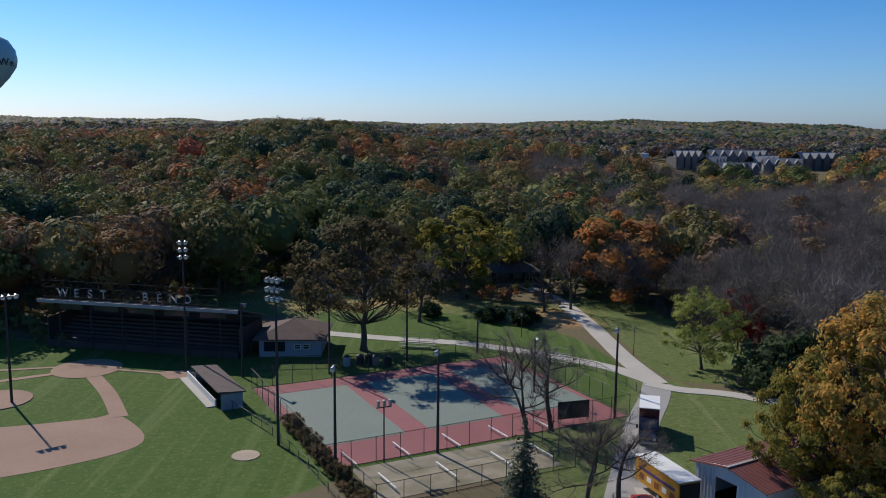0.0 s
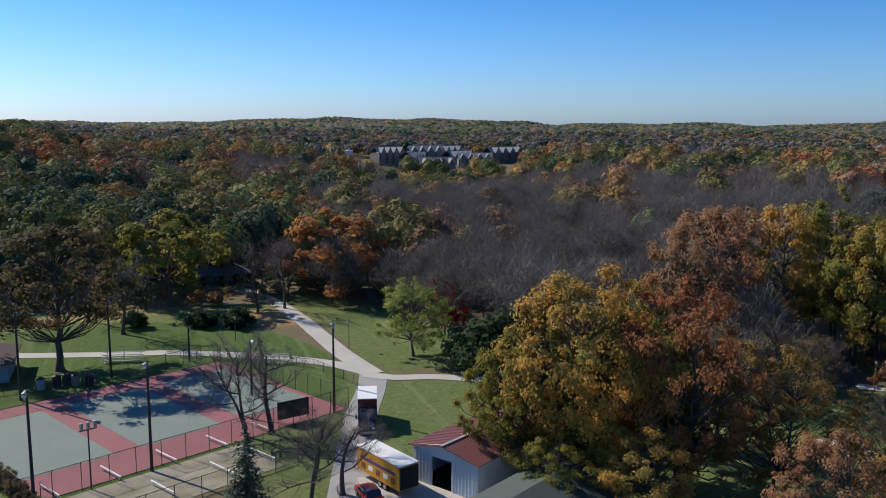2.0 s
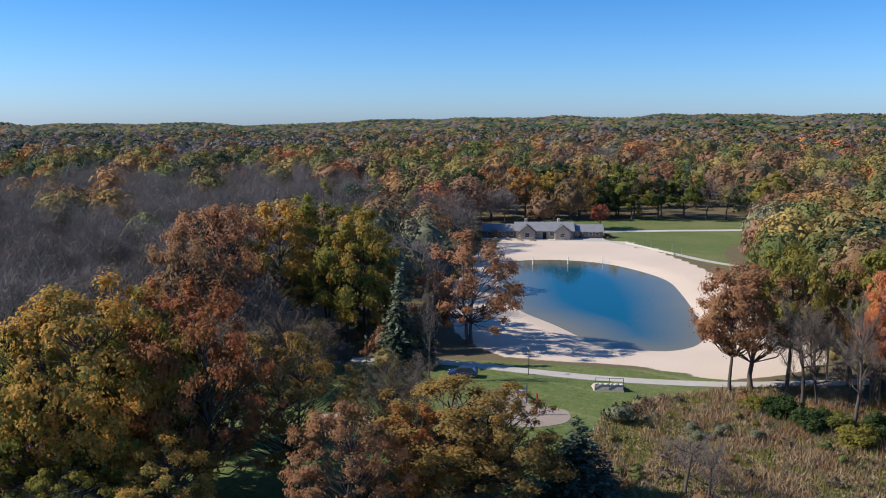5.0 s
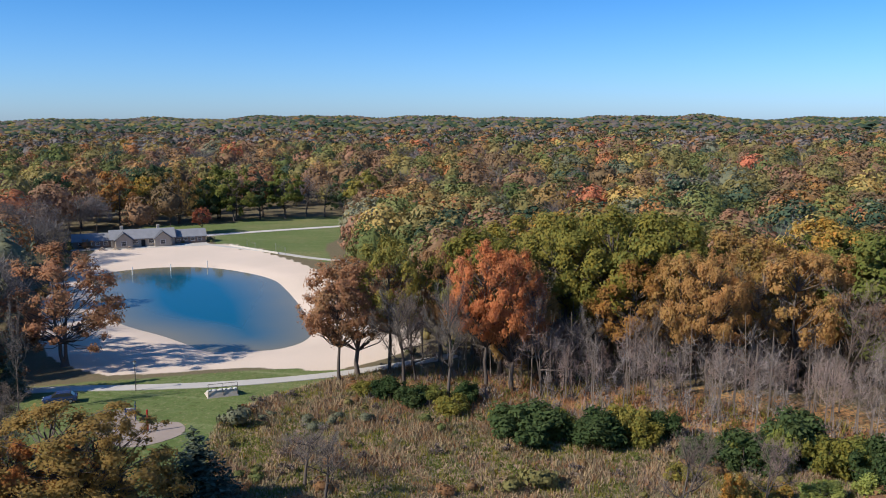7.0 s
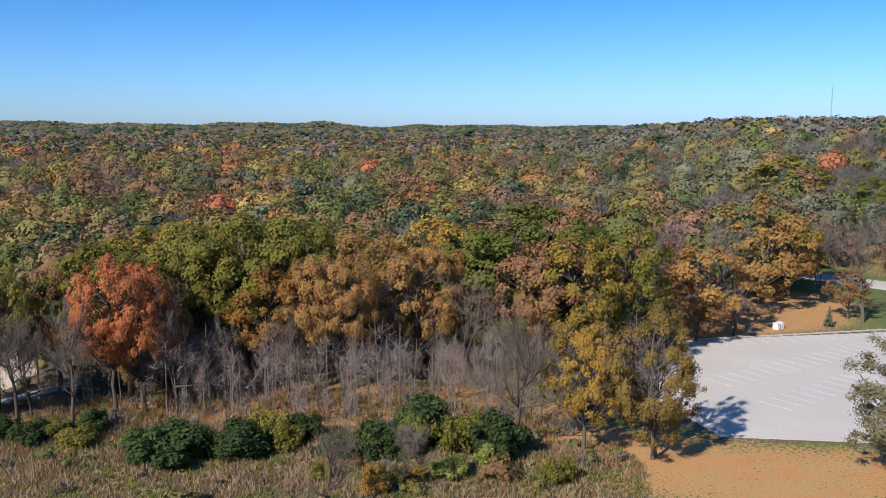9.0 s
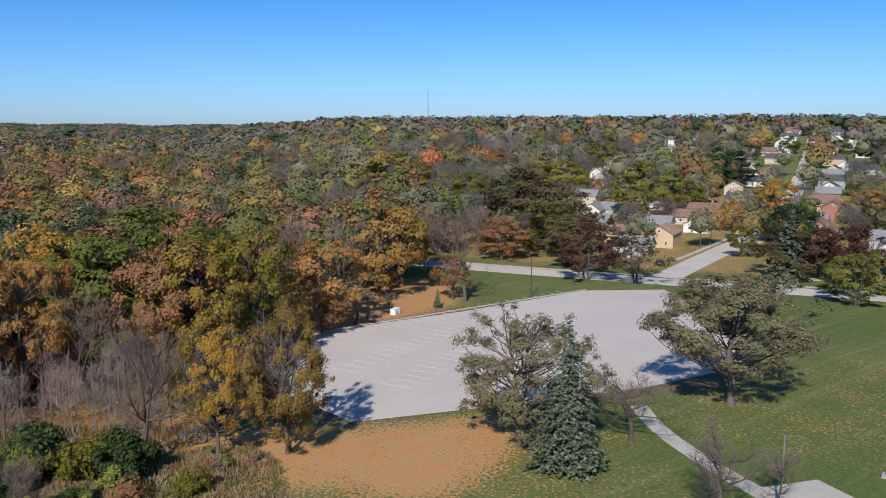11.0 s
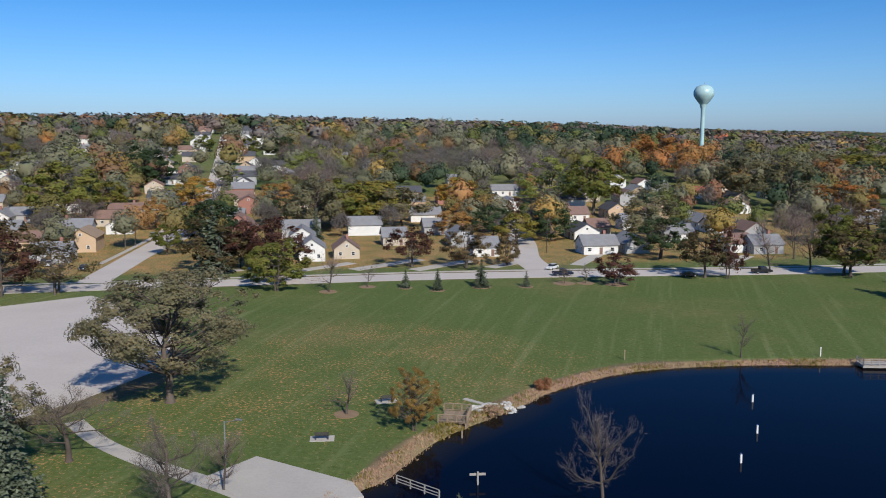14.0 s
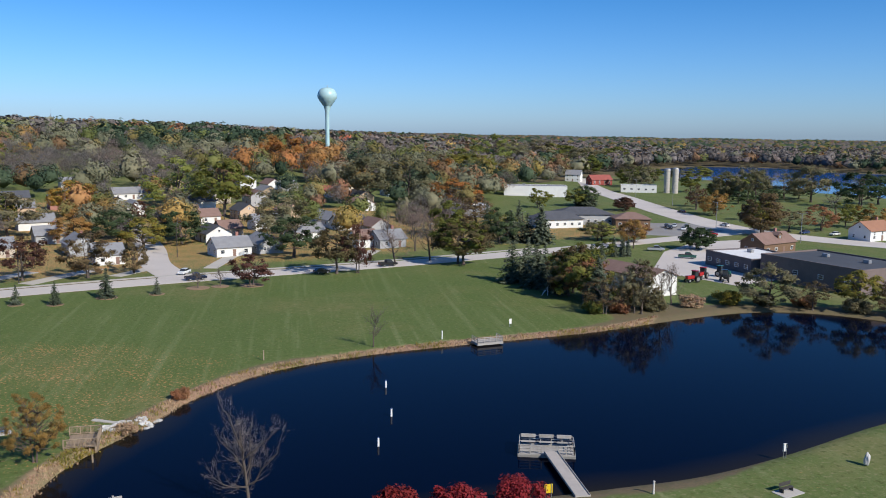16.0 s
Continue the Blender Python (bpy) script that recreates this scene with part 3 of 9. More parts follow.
def ribbon(name, points, width, material, label, lift=0.05, step=6, category="road"):
    """A road or path that follows the land, with a real edge."""
    line = curve(points, step, closed=False)
    left, right = [], []
    for i, p in enumerate(line):
        d = (line[min(i + 1, len(line) - 1)] - line[max(i - 1, 0)]).normalized()
        n = Vector((-d.y, d.x)) * width / 2
        left.append(p + n)
        right.append(p - n)
    zs = terrain(np.array([p.x for p in line]), np.array([p.y for p in line])) + lift
    bm = bmesh.new()
    rows = []
    for l, r, z in zip(left, right, zs):
        rows.append([bm.verts.new((l.x, l.y, z - 0.3)), bm.verts.new((l.x, l.y, z)), bm.verts.new((r.x, r.y, z)), bm.verts.new((r.x, r.y, z - 0.3))])
    for a, b in zip(rows, rows[1:]):
        for k in range(3):
            bm.faces.new((a[k], b[k], b[k + 1], a[k + 1]))
    bmesh.ops.recalc_face_normals(bm, faces=bm.faces)
    return tagged(part(name, bm, material), label, category, kind="structure")


def slab(name, outline, material, label, top=0.05, category="pavement"):
    return tagged(part(name, prism(outline, top - 0.3, top), material), label, category, kind="structure")


ribbon("road_main_street", [(300, -95), (245, -122), (206, -141), (175, -155), (138, -173), (100, -192), (54, -214), (15, -229), (-27, -244), (-77, -266), (-130, -292), (-178, -316)], 9.5, PALE_ROAD, "pale worn asphalt street", 0.06)
ribbon("road_uphill", [at(-142.6, 226), at(-146.2, 285), at(-148.2, 330), at(-149.8, 420), at(-150.4, 500), at(-150.9, 650), at(-151.1, 820)], 8.0, PALE_ROAD, "residential street climbing the hill", 0.10)
ribbon("road_side_street", [(30, -224), (40, -250), (47, -285), (60, -330), (84, -400)], 8.5, PALE_ROAD, "residential side street", 0.08)
ribbon("road_highway", [(-230, -690), (-203, -571), (-193, -494), (-182, -417), (-176, -350), (-180, -310), (-205, -270), (-260, -225)], 17, PALE_ROAD, "wide pale concrete road", 0.08)
ribbon("road_park_drive", [(17, 78), (22, 95), (25.5, 106), (29, 115), (31.5, 123)], 4.2, surface("drive_asphalt", (0.30, 0.285, 0.265), (0.36, 0.34, 0.315), 0.1, 3.0, 0.9, bump=0.2), "grey asphalt park drive", 0.05)
ribbon("path_ballfield", [(-24, 152), (-10, 148), (3, 145), (16, 138.5), (26, 131), (31.5, 123)], 3.0, CONCRETE, "pale concrete park path", 0.07)
ribbon("path_beach", [(30, 123), (34, 120), (40, 118.3), (48, 114), (62, 109), (80, 104), (92, 98.5), (100, 91), (106, 80), (109.5, 68), (113.5, 56.5), (119.5, 45), (125.5, 37), (136, 26)], 2.6, CONCRETE, "pale concrete park path", 0.09)
ribbon("path_gazebo", [(31.5, 123), (29.5, 136), (28.4, 149.5), (27.2, 163), (24, 184), (16, 205)], 3.4, CONCRETE, "pale park path", 0.08)
ribbon("path_bathhouse", [(262, 150), (250, 126), (241, 105), (231, 86.5), (226, 70)], 2.5, CONCRETE, "concrete path beside the beach", 0.05)
ribbon("path_pond", [(74, -92), (66, -86.5), (56, -82), (44, -78), (30, -72)], 2.4, CONCRETE, "concrete path beside the pond", 0.05)
LOT = [(140, -76), (137.5, -113), (138, -150), (127, -166), (112, -158), (88, -138), (77, -118), (79, -100), (86, -77), (93, -57), (112, -56), (121, -57), (131, -68)]
slab("parking_lot", LOT, PALE_ROAD, "large sun-bleached empty parking lot", 0.05)
slab("boat_ramp", [(45.4, -87.2), (32, -83.2), (29.5, -80), (39, -74), (48, -80.5)], CONCRETE, "grey concrete ramp at the pond", 0.08)

# ---- sports ground ----
COURT = Vector((-11.7, 90.4))
CU, CV = Vector((0.892, 0.452)), Vector((-0.452, 0.892))


def court(u, v):
    p = COURT + CU * u + CV * v
    return (p.x, p.y)


def court_rect(u0, u1, v0, v1):
    return [court(u0, v0), court(u1, v0), court(u1, v1), court(u0, v1)]


slab("court_surface", court_rect(-1.5, 40, 0, 32), COURT_RED, "faded red sports court surround", 0.06)
for u in (0.3, 14.3, 28.3):
    slab("court_green", court_rect(u, u + 10.8, 6.6, 28), COURT_GREEN, "faded green painted sports court", 0.075)
slab("concrete_pad", court_rect(1, 23, -10, -1), surface("weedy_concrete", (0.40, 0.34, 0.26), (0.17, 0.15, 0.08), 0.25, 2.5, 0.95), "cracked weedy concrete pad", 0.05)
slab("infield", curve([(-75, 104), (-60, 101), (-46, 105), (-42.8, 107), (-36.5, 99.5), (-37.5, 94), (-47, 87), (-60, 82), (-76, 84)], 5), CLAY, "bare clay ball field infield", 0.03)
ribbon("infield_baseline", [(-55, 127), (-47.5, 116), (-42, 106)], 2.2, CLAY, "clay base path", 0.05)
ribbon("infield_baseline", [(-55, 127), (-66, 120), (-78, 112)], 1.2, CLAY, "clay base path", 0.05)
ribbon("infield_track", [(-82, 122), (-62, 127.5), (-55, 128), (-41, 125)], 0.8, CLAY, "worn clay line", 0.06)
def ring(x, y, r, n=20):
    return [(x + r * math.cos(2 * math.pi * k / n), y + r * math.sin(2 * math.pi * k / n)) for k in range(n)]
slab("infield_home", ring(-55.2, 127.6, 5.2), CLAY, "clay home plate circle", 0.07)
slab("infield_mound", ring(-22.8, 93.6, 1.6, 28), surface("pale_clay", (0.46, 0.36, 0.26), (0.38, 0.29, 0.21), 0.5, 4, 0.95, bump=0.4), "clay bullpen mound", 0.08)
slab("infield_mound", ring(-61, 112, 4.5), CLAY, "clay pitcher's mound", 0.12)
slab("infield_pad", [(-44, 126), (-39, 127.5), (-37, 123.5), (-41, 122.5)], CLAY, "clay on-deck pad", 0.05)

# ---- trees ----
RNG = np.random.default_rng(7)


def unit(v):
    return v / np.maximum(np.linalg.norm(v, axis=-1, keepdims=True), 1e-9)


def leaf_faces(centres, normals, sizes, slim=0.75):
    """One small pointed leaf spray at each centre."""
    n = len(centres)
    side = unit(np.cross(normals, RNG.normal(size=(n, 3))))
    up = np.cross(side, normals)
    s = sizes[:, None]
    skew = RNG.uniform(-0.5, 0.5, (n, 1))
    v = np.stack([centres + up * s * 1.15 + side * s * skew, centres + side * s * slim * 1.2 - up * s * 0.65, centres - side * s * slim * 1.2 - up * s * 0.65], 1)
    return v.reshape(-1, 3), np.arange(3 * n).reshape(-1, 3)


def thirds(f):
    """Quads as triangles."""
    return np.concatenate([f[:, [0, 1, 2]], f[:, [0, 2, 3]]])


def tubes(segs, sides=5):
    """Tapered open tubes from rows of start, end, start radius, end radius."""
    a, b = np.array([s[0] for s in segs]), np.array([s[1] for s in segs])
    r0, r1 = np.array([s[2] for s in segs]), np.array([s[3] for s in segs])
    d = unit(b - a)
    ref = np.where(np.abs(d[:, 2:3]) > 0.9, np.array([[1.0, 0, 0]]), np.array([[0, 0, 1.0]]))
    u = unit(np.cross(d, ref))
    w = np.cross(d, u)
    ang = np.arange(sides) * 2 * np.pi / sides
    circle = u[:, None] * np.cos(ang)[None, :, None] + w[:, None] * np.sin(ang)[None, :, None]
    v = np.concatenate([a[:, None] + circle * r0[:, None, None], b[:, None] + circle * r1[:, None, None]], 1)
    k = np.arange(sides)
    f = np.stack([k, (k + 1) % sides, sides + (k + 1) % sides, sides + k], -1)
    faces = (np.arange(len(segs)) * 2 * sides)[:, None, None] + f[None]
    return v.reshape(-1, 3), faces.reshape(-1, 4)


def sweep(points, radii, sides=7):
    """One tube along a crooked line."""
    p, r = np.array(points, float), np.array(radii, float)
    d = unit(np.gradient(p, axis=0))
    u = unit(np.cross(d, np.array([[1.0, 0.13, 0.0]])))
    w = np.cross(d, u)
    ang = np.arange(sides) * 2 * np.pi / sides
    v = p[:, None] + (u[:, None] * np.cos(ang)[None, :, None] + w[:, None] * np.sin(ang)[None, :, None]) * r[:, None, None]
    k = np.arange(sides)
    f = np.stack([k, (k + 1) % sides, sides + (k + 1) % sides, sides + k], -1)
    return v.reshape(-1, 3), ((np.arange(len(p) - 1) * sides)[:, None, None] + f[None]).reshape(-1, 4)


def limb(start, way, length, radius, rng, bend=0.25, lift=0.15, steps=3):
    """A crooked limb: its pieces and the points along it."""
    p, d, segs, pts = np.array(start, float), unit(np.array(way, float)), [], []
    for k in range(steps):
        d = unit(d + rng.normal(size=3) * bend + np.array([0, 0, lift]))
        q = p + d * length / steps
        segs.append((p, q, radius * (1 - k / steps * 0.75), radius * (1 - (k + 1) / steps * 0.75)))
        pts.append((q, d, radius * (1 - (k + 1) / steps * 0.75)))
        p = q
    return segs, pts


def tree_frame(rng, H=16.0, W=12.0, bole=0.28, fine=2, stems=1):
    """Trunk and boughs of a broad-leaved tree, and the ends of its branches."""
    stem, wood, twigs, tips = [], [], [], []
    for s in range(stems):
        a0 = rng.uniform(0, 6.28)
        lean = np.array([math.cos(a0), math.sin(a0), 0]) * (0.25 if stems > 1 else 0.05)
        base = np.array([math.cos(a0), math.sin(a0), 0]) * (0.35 if stems > 1 else 0)
        thick = 0.34 if stems == 1 else 0.22
        trunk, pts = limb(base + [0, 0, 0.7], [lean[0], lean[1], 1], H * 0.62, thick, rng, 0.07, 0.1, 6)
        stem.append(([base + [0, 0, -0.4], base + [0, 0, 0.1], base + [0, 0, 0.7]] + [q[1] for q in trunk], [thick * 1.7, thick * 1.35, thick] + [q[3] for q in trunk]))
        for k in range(9 if stems == 1 else 5):
            h = bole + (0.9 - bole) * ((k + rng.uniform(0, 1)) / (9 if stems == 1 else 5))
            i = min(int(h * 6), 5)
            p = pts[i][0] - np.array([0, 0, rng.uniform(0, H * 0.08)])
            a = k * 2.4 + rng.uniform(-0.5, 0.5) + s
            spread = 0.95 - 0.55 * h
            reach = W * 0.5 * (0.95 - 0.45 * max(h - 0.45, 0)) * rng.uniform(0.75, 1.1)
            bough, bp = limb(p, [math.cos(a) * spread, math.sin(a) * spread, 0.12 + 0.45 * h], reach * 1.1, 0.13, rng, 0.2, 0.13, 4)
            wood += bough
            for q, d, r in bp:
                for m in range(2 + (fine > 2)):
                    w2 = unit(d * 0.7 + rng.normal(size=3) * 0.55 + [0, 0, 0.3])
                    br, tp = limb(q, w2, reach * rng.uniform(0.3, 0.5), max(r * 0.55, 0.035), rng, 0.25, 0.15, 2)
                    twigs += br
                    tips += [t for t in tp]
        for q, d, r in pts[3:]:
            for m in range(4):
                w2 = unit(d * 0.6 + rng.normal(size=3) * 0.6)
                br, tp = limb(q, w2, H * rng.uniform(0.12, 0.22), 0.06, rng, 0.25, 0.25, 3)
                twigs += br
                tips += [t for t in tp]
    return stem, wood, twigs, tips


def spray_twigs(tips, rng, count, length, width):
    """Fine twigs: thin kites fanning out from the branch ends."""
    idx = rng.integers(0, len(tips), count)
    p = np.array([tips[i][0] for i in idx]) + rng.normal(size=(count, 3)) * 0.22
    d = np.array([tips[i][1] for i in idx])
    way = unit(d + rng.normal(size=(count, 3)) * 0.6 + np.array([0, 0, 0.35]))
    ln = rng.uniform(0.5, 1.2, count)[:, None] * length
    side = unit(np.cross(way, rng.normal(size=(count, 3)))) * width
    bend = rng.normal(size=(count, 3)) * 0.12 * ln
    v = np.stack([p - side * 0.5, p + side * 0.5, p + way * ln + bend], 1)
    return v.reshape(-1, 3), np.arange(3 * count).reshape(-1, 3)


def clumps(rng, H, W, bole, number, stems, wild=1.0):
    """Leaf clumps over an uneven dome with gaps: their centres, the way out of the crown, and radii."""
    k = np.arange(number)
    cz = np.clip(1 - 1.75 * (k + 0.5) / number + rng.uniform(-0.14, 0.14, number), -0.9, 1)
    az = k * 2.39996 + rng.uniform(-0.6, 0.6, number)
    flat = np.sqrt(1 - cz ** 2)
    p = rng.uniform(0, 6.28, 6)
    bulge = 1.06 + wild * (0.20 * np.sin(2 * az + p[0]) + 0.15 * np.sin(3 * az + p[1] + 2 * cz) + 0.14 * np.sin(5 * cz + p[2] + az) + 0.12 * (stems > 1) * np.cos(2 * az + p[3]))
    r = rng.uniform(0.45, 1.45, number) * (W / 12) * (60 / number) ** 0.36
    tall = H * (1 - bole)
    up = np.where(cz > 0, tall * 0.56, tall * 0.44) - 0.6
    depth = rng.uniform(0.45, 1.08, number) ** 0.5 * bulge
    d = np.stack([np.cos(az) * flat, np.sin(az) * flat, cz], -1)
    c = d * np.stack([W * 0.52 * depth, W * 0.52 * depth, up * depth ** 0.6], -1) + [0, 0, H * bole + tall * 0.44]
    full = np.sin(3 * az + 4 * cz + p[4]) + np.sin(5 * az - 6 * cz + p[5]) + rng.normal(size=number) * 0.7 > -1.15 - 0.6 * (1 - wild)
    return c[full], d[full], r[full]


def grow(kind, seed, leaves=15000, leaf=0.20, bare=False, H=16.0, W=12.0, stems=1, bole=0.16, hide=-300.0, detail=1):
    """A broad-leaved tree with trunk, branches and crown, to be copied."""
    rng = np.random.default_rng(seed)
    if bare:
        stem, wood, twigs, tips = tree_frame(rng, H, W, bole, 3 if detail else 2, stems)
        twigs = twigs if detail else twigs[::3]
    else:
        cc, cd, cr = clumps(rng, H, W, bole, (56, 104, 165)[detail], stems, 0.75 if bole < 0.2 else 0.45)
        stem, wood, twigs, ends = [], [], [], []
        for k in range(stems):
            a0 = rng.uniform(0, 6.28) + 3.1 * k
            foot = np.array([math.cos(a0), math.sin(a0), 0]) * (0.45 if stems > 1 else 0)
            line = [foot * (1 + 2.4 * q) + rng.normal(size=3) * [0.16, 0.16, 0] * min(1, 3 * q) + [0, 0, H * 0.8 * q] for q in np.linspace(0, 1, 9)]
            thick = (0.36 if stems == 1 else 0.26) * np.linspace(1, 0.16, 9)
            stem.append(([foot + [0, 0, -0.4], foot + [0, 0, 0.1]] + [np.array(foot) + [0, 0, 0.7]] + line[1:], [thick[0] * 1.7, thick[0] * 1.35, thick[0]] + list(thick[1:])))
            ends.append(np.array(line))
        for c, r in zip(cc, cr):
            line = ends[int(rng.integers(0, stems))]
            out = math.hypot(c[0], c[1])
            z = np.clip(c[2] - out * rng.uniform(0.3, 0.65) - 0.4, H * max(0.2, bole), H * 0.72)
            p = line[int(np.clip(z / (H * 0.1), 1, 8))]
            m1, m2 = p + (c - p) * 0.4 + rng.normal(size=3) * 0.3 - [0, 0, 0.04 * out], p + (c - p) * 0.75 + rng.normal(size=3) * 0.3
            wood += [(p, m1, 0.075, 0.055), (m1, m2, 0.055, 0.032)]
            twigs += [(m2, c + rng.normal(size=3) * r * 0.4, 0.032, 0.01) for _ in range(2 if detail else 1)]
    root = thing("tree", 0, hide, -60)
    V, F, total = [], [], 0
    for line, radii in stem:
        v, f = sweep(line, radii)
        V.append(v)
        F.append(f + total)
        total += len(v)
    trunk = new("trunk", raw_mesh("trunk", np.concatenate(V), np.concatenate(F), [BARK], flat=False))
    trunk.parent = root
    v, f = tubes(wood, 5)
    v2, f2 = tubes(twigs, 3)
    boughs = new("branchwork", raw_mesh("branchwork", np.concatenate([v, v2]), np.concatenate([thirds(f), thirds(f2) + len(v)]), [BARK], flat=False))
    boughs.parent = root
    tagged(boughs, "", kind="stuff")
    if bare:
        v, f = spray_twigs(tips, rng, leaves if leaves < 2000 else (900, 3400, 5600)[detail], (1.25, 1.1, 1.0)[detail], (0.06, 0.034, 0.022)[detail])
    else:
        number, size = int(leaves * (0.32, 0.95, 1.5)[detail]), leaf * (1.6, 0.96, 0.7)[detail]
        weight = cr ** 2 * rng.uniform(0.35, 1.0, len(cr))
        idx = rng.choice(len(cr), number, p=weight / weight.sum())
        off = unit(rng.normal(size=(number, 3)) + cd[idx] * 0.45 + [0, 0, 0.2])
        c = cc[idx] + off * cr[idx][:, None] * (0.25 + 1.3 * rng.uniform(0, 1, (number, 1)) ** 1.2) * [1.0, 1.0, 0.75]
        nrm = unit(off + cd[idx] * 0.8 + rng.normal(size=(number, 3)) * 0.42 + [0, 0, 0.2])
        v, f = leaf_faces(c, nrm, rng.uniform(0.55, 1.3, number) * size)
    crown = new("crown", raw_mesh("crown", v, f, [LEAVES[kind]]))
    crown.parent = root
    return root


def grow_spruce(seed, H=14.0, W=6.0, sparse=1.0, fine=1.0):
    rng = np.random.default_rng(seed)
    root = thing("spruce_tree", 0, -300, -60)
    v, f = tubes([((0, 0, -0.3), (0, 0, H * 0.5), 0.2, 0.11), ((0, 0, H * 0.5), (0, 0, H * 0.98), 0.11, 0.02)], 6)
    trunk = new("trunk", raw_mesh("trunk", v, f, [BARK], flat=False))
    trunk.parent = root
    cs, ns, ss = [], [], []
    for k in range(30):
        h = 0.05 + 0.93 * k / 29
        reach = W / 2 * (1 - h) ** 0.85 * rng.uniform(0.85, 1.1) + 0.15
        for b in range(max(4, int(11 * (1 - h) * sparse) + 3)):
            a = rng.uniform(0, 6.28)
            rr = reach * rng.uniform(0.7, 1.12)
            m = max(3, int(rr * 5 * fine))
            t = np.linspace(0.15, 1, m)
            x = np.stack([np.cos(a) * rr * t, np.sin(a) * rr * t, H * h - 0.42 * rr * t ** 1.4 + 0.1 * rng.normal(size=m)], -1)
            x += rng.normal(size=(m, 3)) * 0.13
            cs.append(x)
            out = np.tile([np.cos(a) * 0.5, np.sin(a) * 0.5, 0.8], (m, 1)) + rng.normal(size=(m, 3)) * 0.35
            ns.append(unit(out))
            ss.append(np.full(m, 0.34 / fine ** 0.7) * rng.uniform(0.7, 1.2, m))
    v, f = leaf_faces(np.concatenate(cs), np.concatenate(ns), np.concatenate(ss), 0.6)
    crown = new("crown", raw_mesh("crown", v, f, [LEAVES["spruce"]]))
    crown.parent = root
    return root


def grow_shrub(kind, seed, count=1500, leaf=0.22):
    rng = np.random.default_rng(seed)
    root = thing("shrub", 0, -300, -60)
    segs, tips = [], []
    for k in range(9):
        a = k * 0.7 + rng.uniform(-0.3, 0.3)
        s, p = limb((0, 0, -0.1), [math.cos(a) * 0.6, math.sin(a) * 0.6, 1], 2.2, 0.05, rng, 0.25, 0.05, 4)
        segs += s
        tips += p[1:]
    v, f = tubes(segs, 4)
    stem = new("stem", raw_mesh("stem", v, f, [BARK], flat=False))
    stem.parent = root
    lump = unit(rng.normal(size=(34, 3))) * rng.uniform(0.55, 1.1, (34, 1)) * [1.55, 1.55, 1.15] + [0, 0, 1.15]
    lump[:, 2] = np.maximum(lump[:, 2], 0.25)
    fat = rng.uniform(0.25, 0.62, 34)
    idx = rng.choice(34, count, p=fat ** 2 / (fat ** 2).sum())
    off = unit(rng.normal(size=(count, 3))) * rng.uniform(0.3, 1.25, (count, 1)) * fat[idx][:, None]
    c = lump[idx] + off
    c[:, 2] = np.maximum(c[:, 2], 0.05)
    off = unit(off)
    v, f = leaf_faces(c, unit(off + rng.normal(size=(count, 3)) * 0.4 + [0, 0, 0.3]), rng.uniform(0.6, 1.2, count) * leaf)
    crown = new("crown", raw_mesh("crown", v, f, [LEAVES[kind]]))
    crown.parent = root
    return root


WORDS = {"bare_slender": "slender leafless tree with few twigs", "rust_thin": "half-bare tree with sparse rust-brown leaves", "bare": "leafless tree with grey-brown twigs", "olive": "tree with dull olive-green autumn leaves",
         "lime": "light tree with yellow-green leaves", "orange": "tree with orange autumn leaves", "red": "tree with dark red autumn leaves", "crimson": "slim tree with crimson autumn leaves",
         "gold": "broad tree turning from green to gold", "russet": "tree with russet brown leaves", "amber": "tree with amber-orange autumn leaves",
         "flame": "maple with bright orange-red autumn leaves", "moss": "full tree with leaves still green", "sage": "tree with thinning grey-green leaves",
         "spruce": "dark blue-green spruce with drooping boughs", "russet_dark": "street tree with dark brown-red leaves", "maroon": "tree with dark maroon leaves", "pine": "full dark green tree beside the houses", "umber": "big tree with dull brown autumn leaves"}
LOOKS = {"rust_thin": ("umber", dict(leaves=6500, leaf=0.17)), "sage": ("sage", dict(leaves=17000, leaf=0.18)), "russet_dark": ("maroon", dict(leaves=12000, leaf=0.19)),
         "lime": ("lime", dict(leaves=13000, leaf=0.17)), "russet": ("russet", dict(leaves=12000, leaf=0.18)), "amber": ("amber", dict(leaves=18000, leaf=0.18)),
         "red": ("red", dict(leaves=16000, leaf=0.19)), "umber": ("umber", dict(leaves=15000, leaf=0.19)), "moss": ("moss", dict(leaves=17000, leaf=0.21)), "gold": ("gold", dict(leaves=16000, leaf=0.2))}
MODELS = {}


def model(kind, variant, detail=1):
    """The pattern tree of a kind; two or three of each, and simpler ones for far off."""
    key = (kind, variant, detail)
    if key not in MODELS:
        seed = sum(map(ord, kind)) * 10 + variant
        if kind == "spruce":
            MODELS[key] = grow_spruce(seed, sparse=(0.9, 1.1, 1.3)[detail], fine=(1.1, 1.4, 2.2)[detail])
        elif kind == "bare_slender":
            MODELS[key] = grow("twig", seed, leaves=1500, bare=True, bole=0.25, detail=detail)
        elif kind == "bare":
            MODELS[key] = grow("twig" if variant % 2 == 0 else "rosy", seed, bare=True, stems=1 + variant % 2, bole=0.22, detail=detail)
        else:
            look_kind, extra = LOOKS.get(kind, (kind, {}))
            MODELS[key] = grow(look_kind, seed, stems=1 + (variant == 1), bole=(0.32, 0.09, 0.24)[variant], detail=detail, **extra)
    return MODELS[key]


COUNT = {}


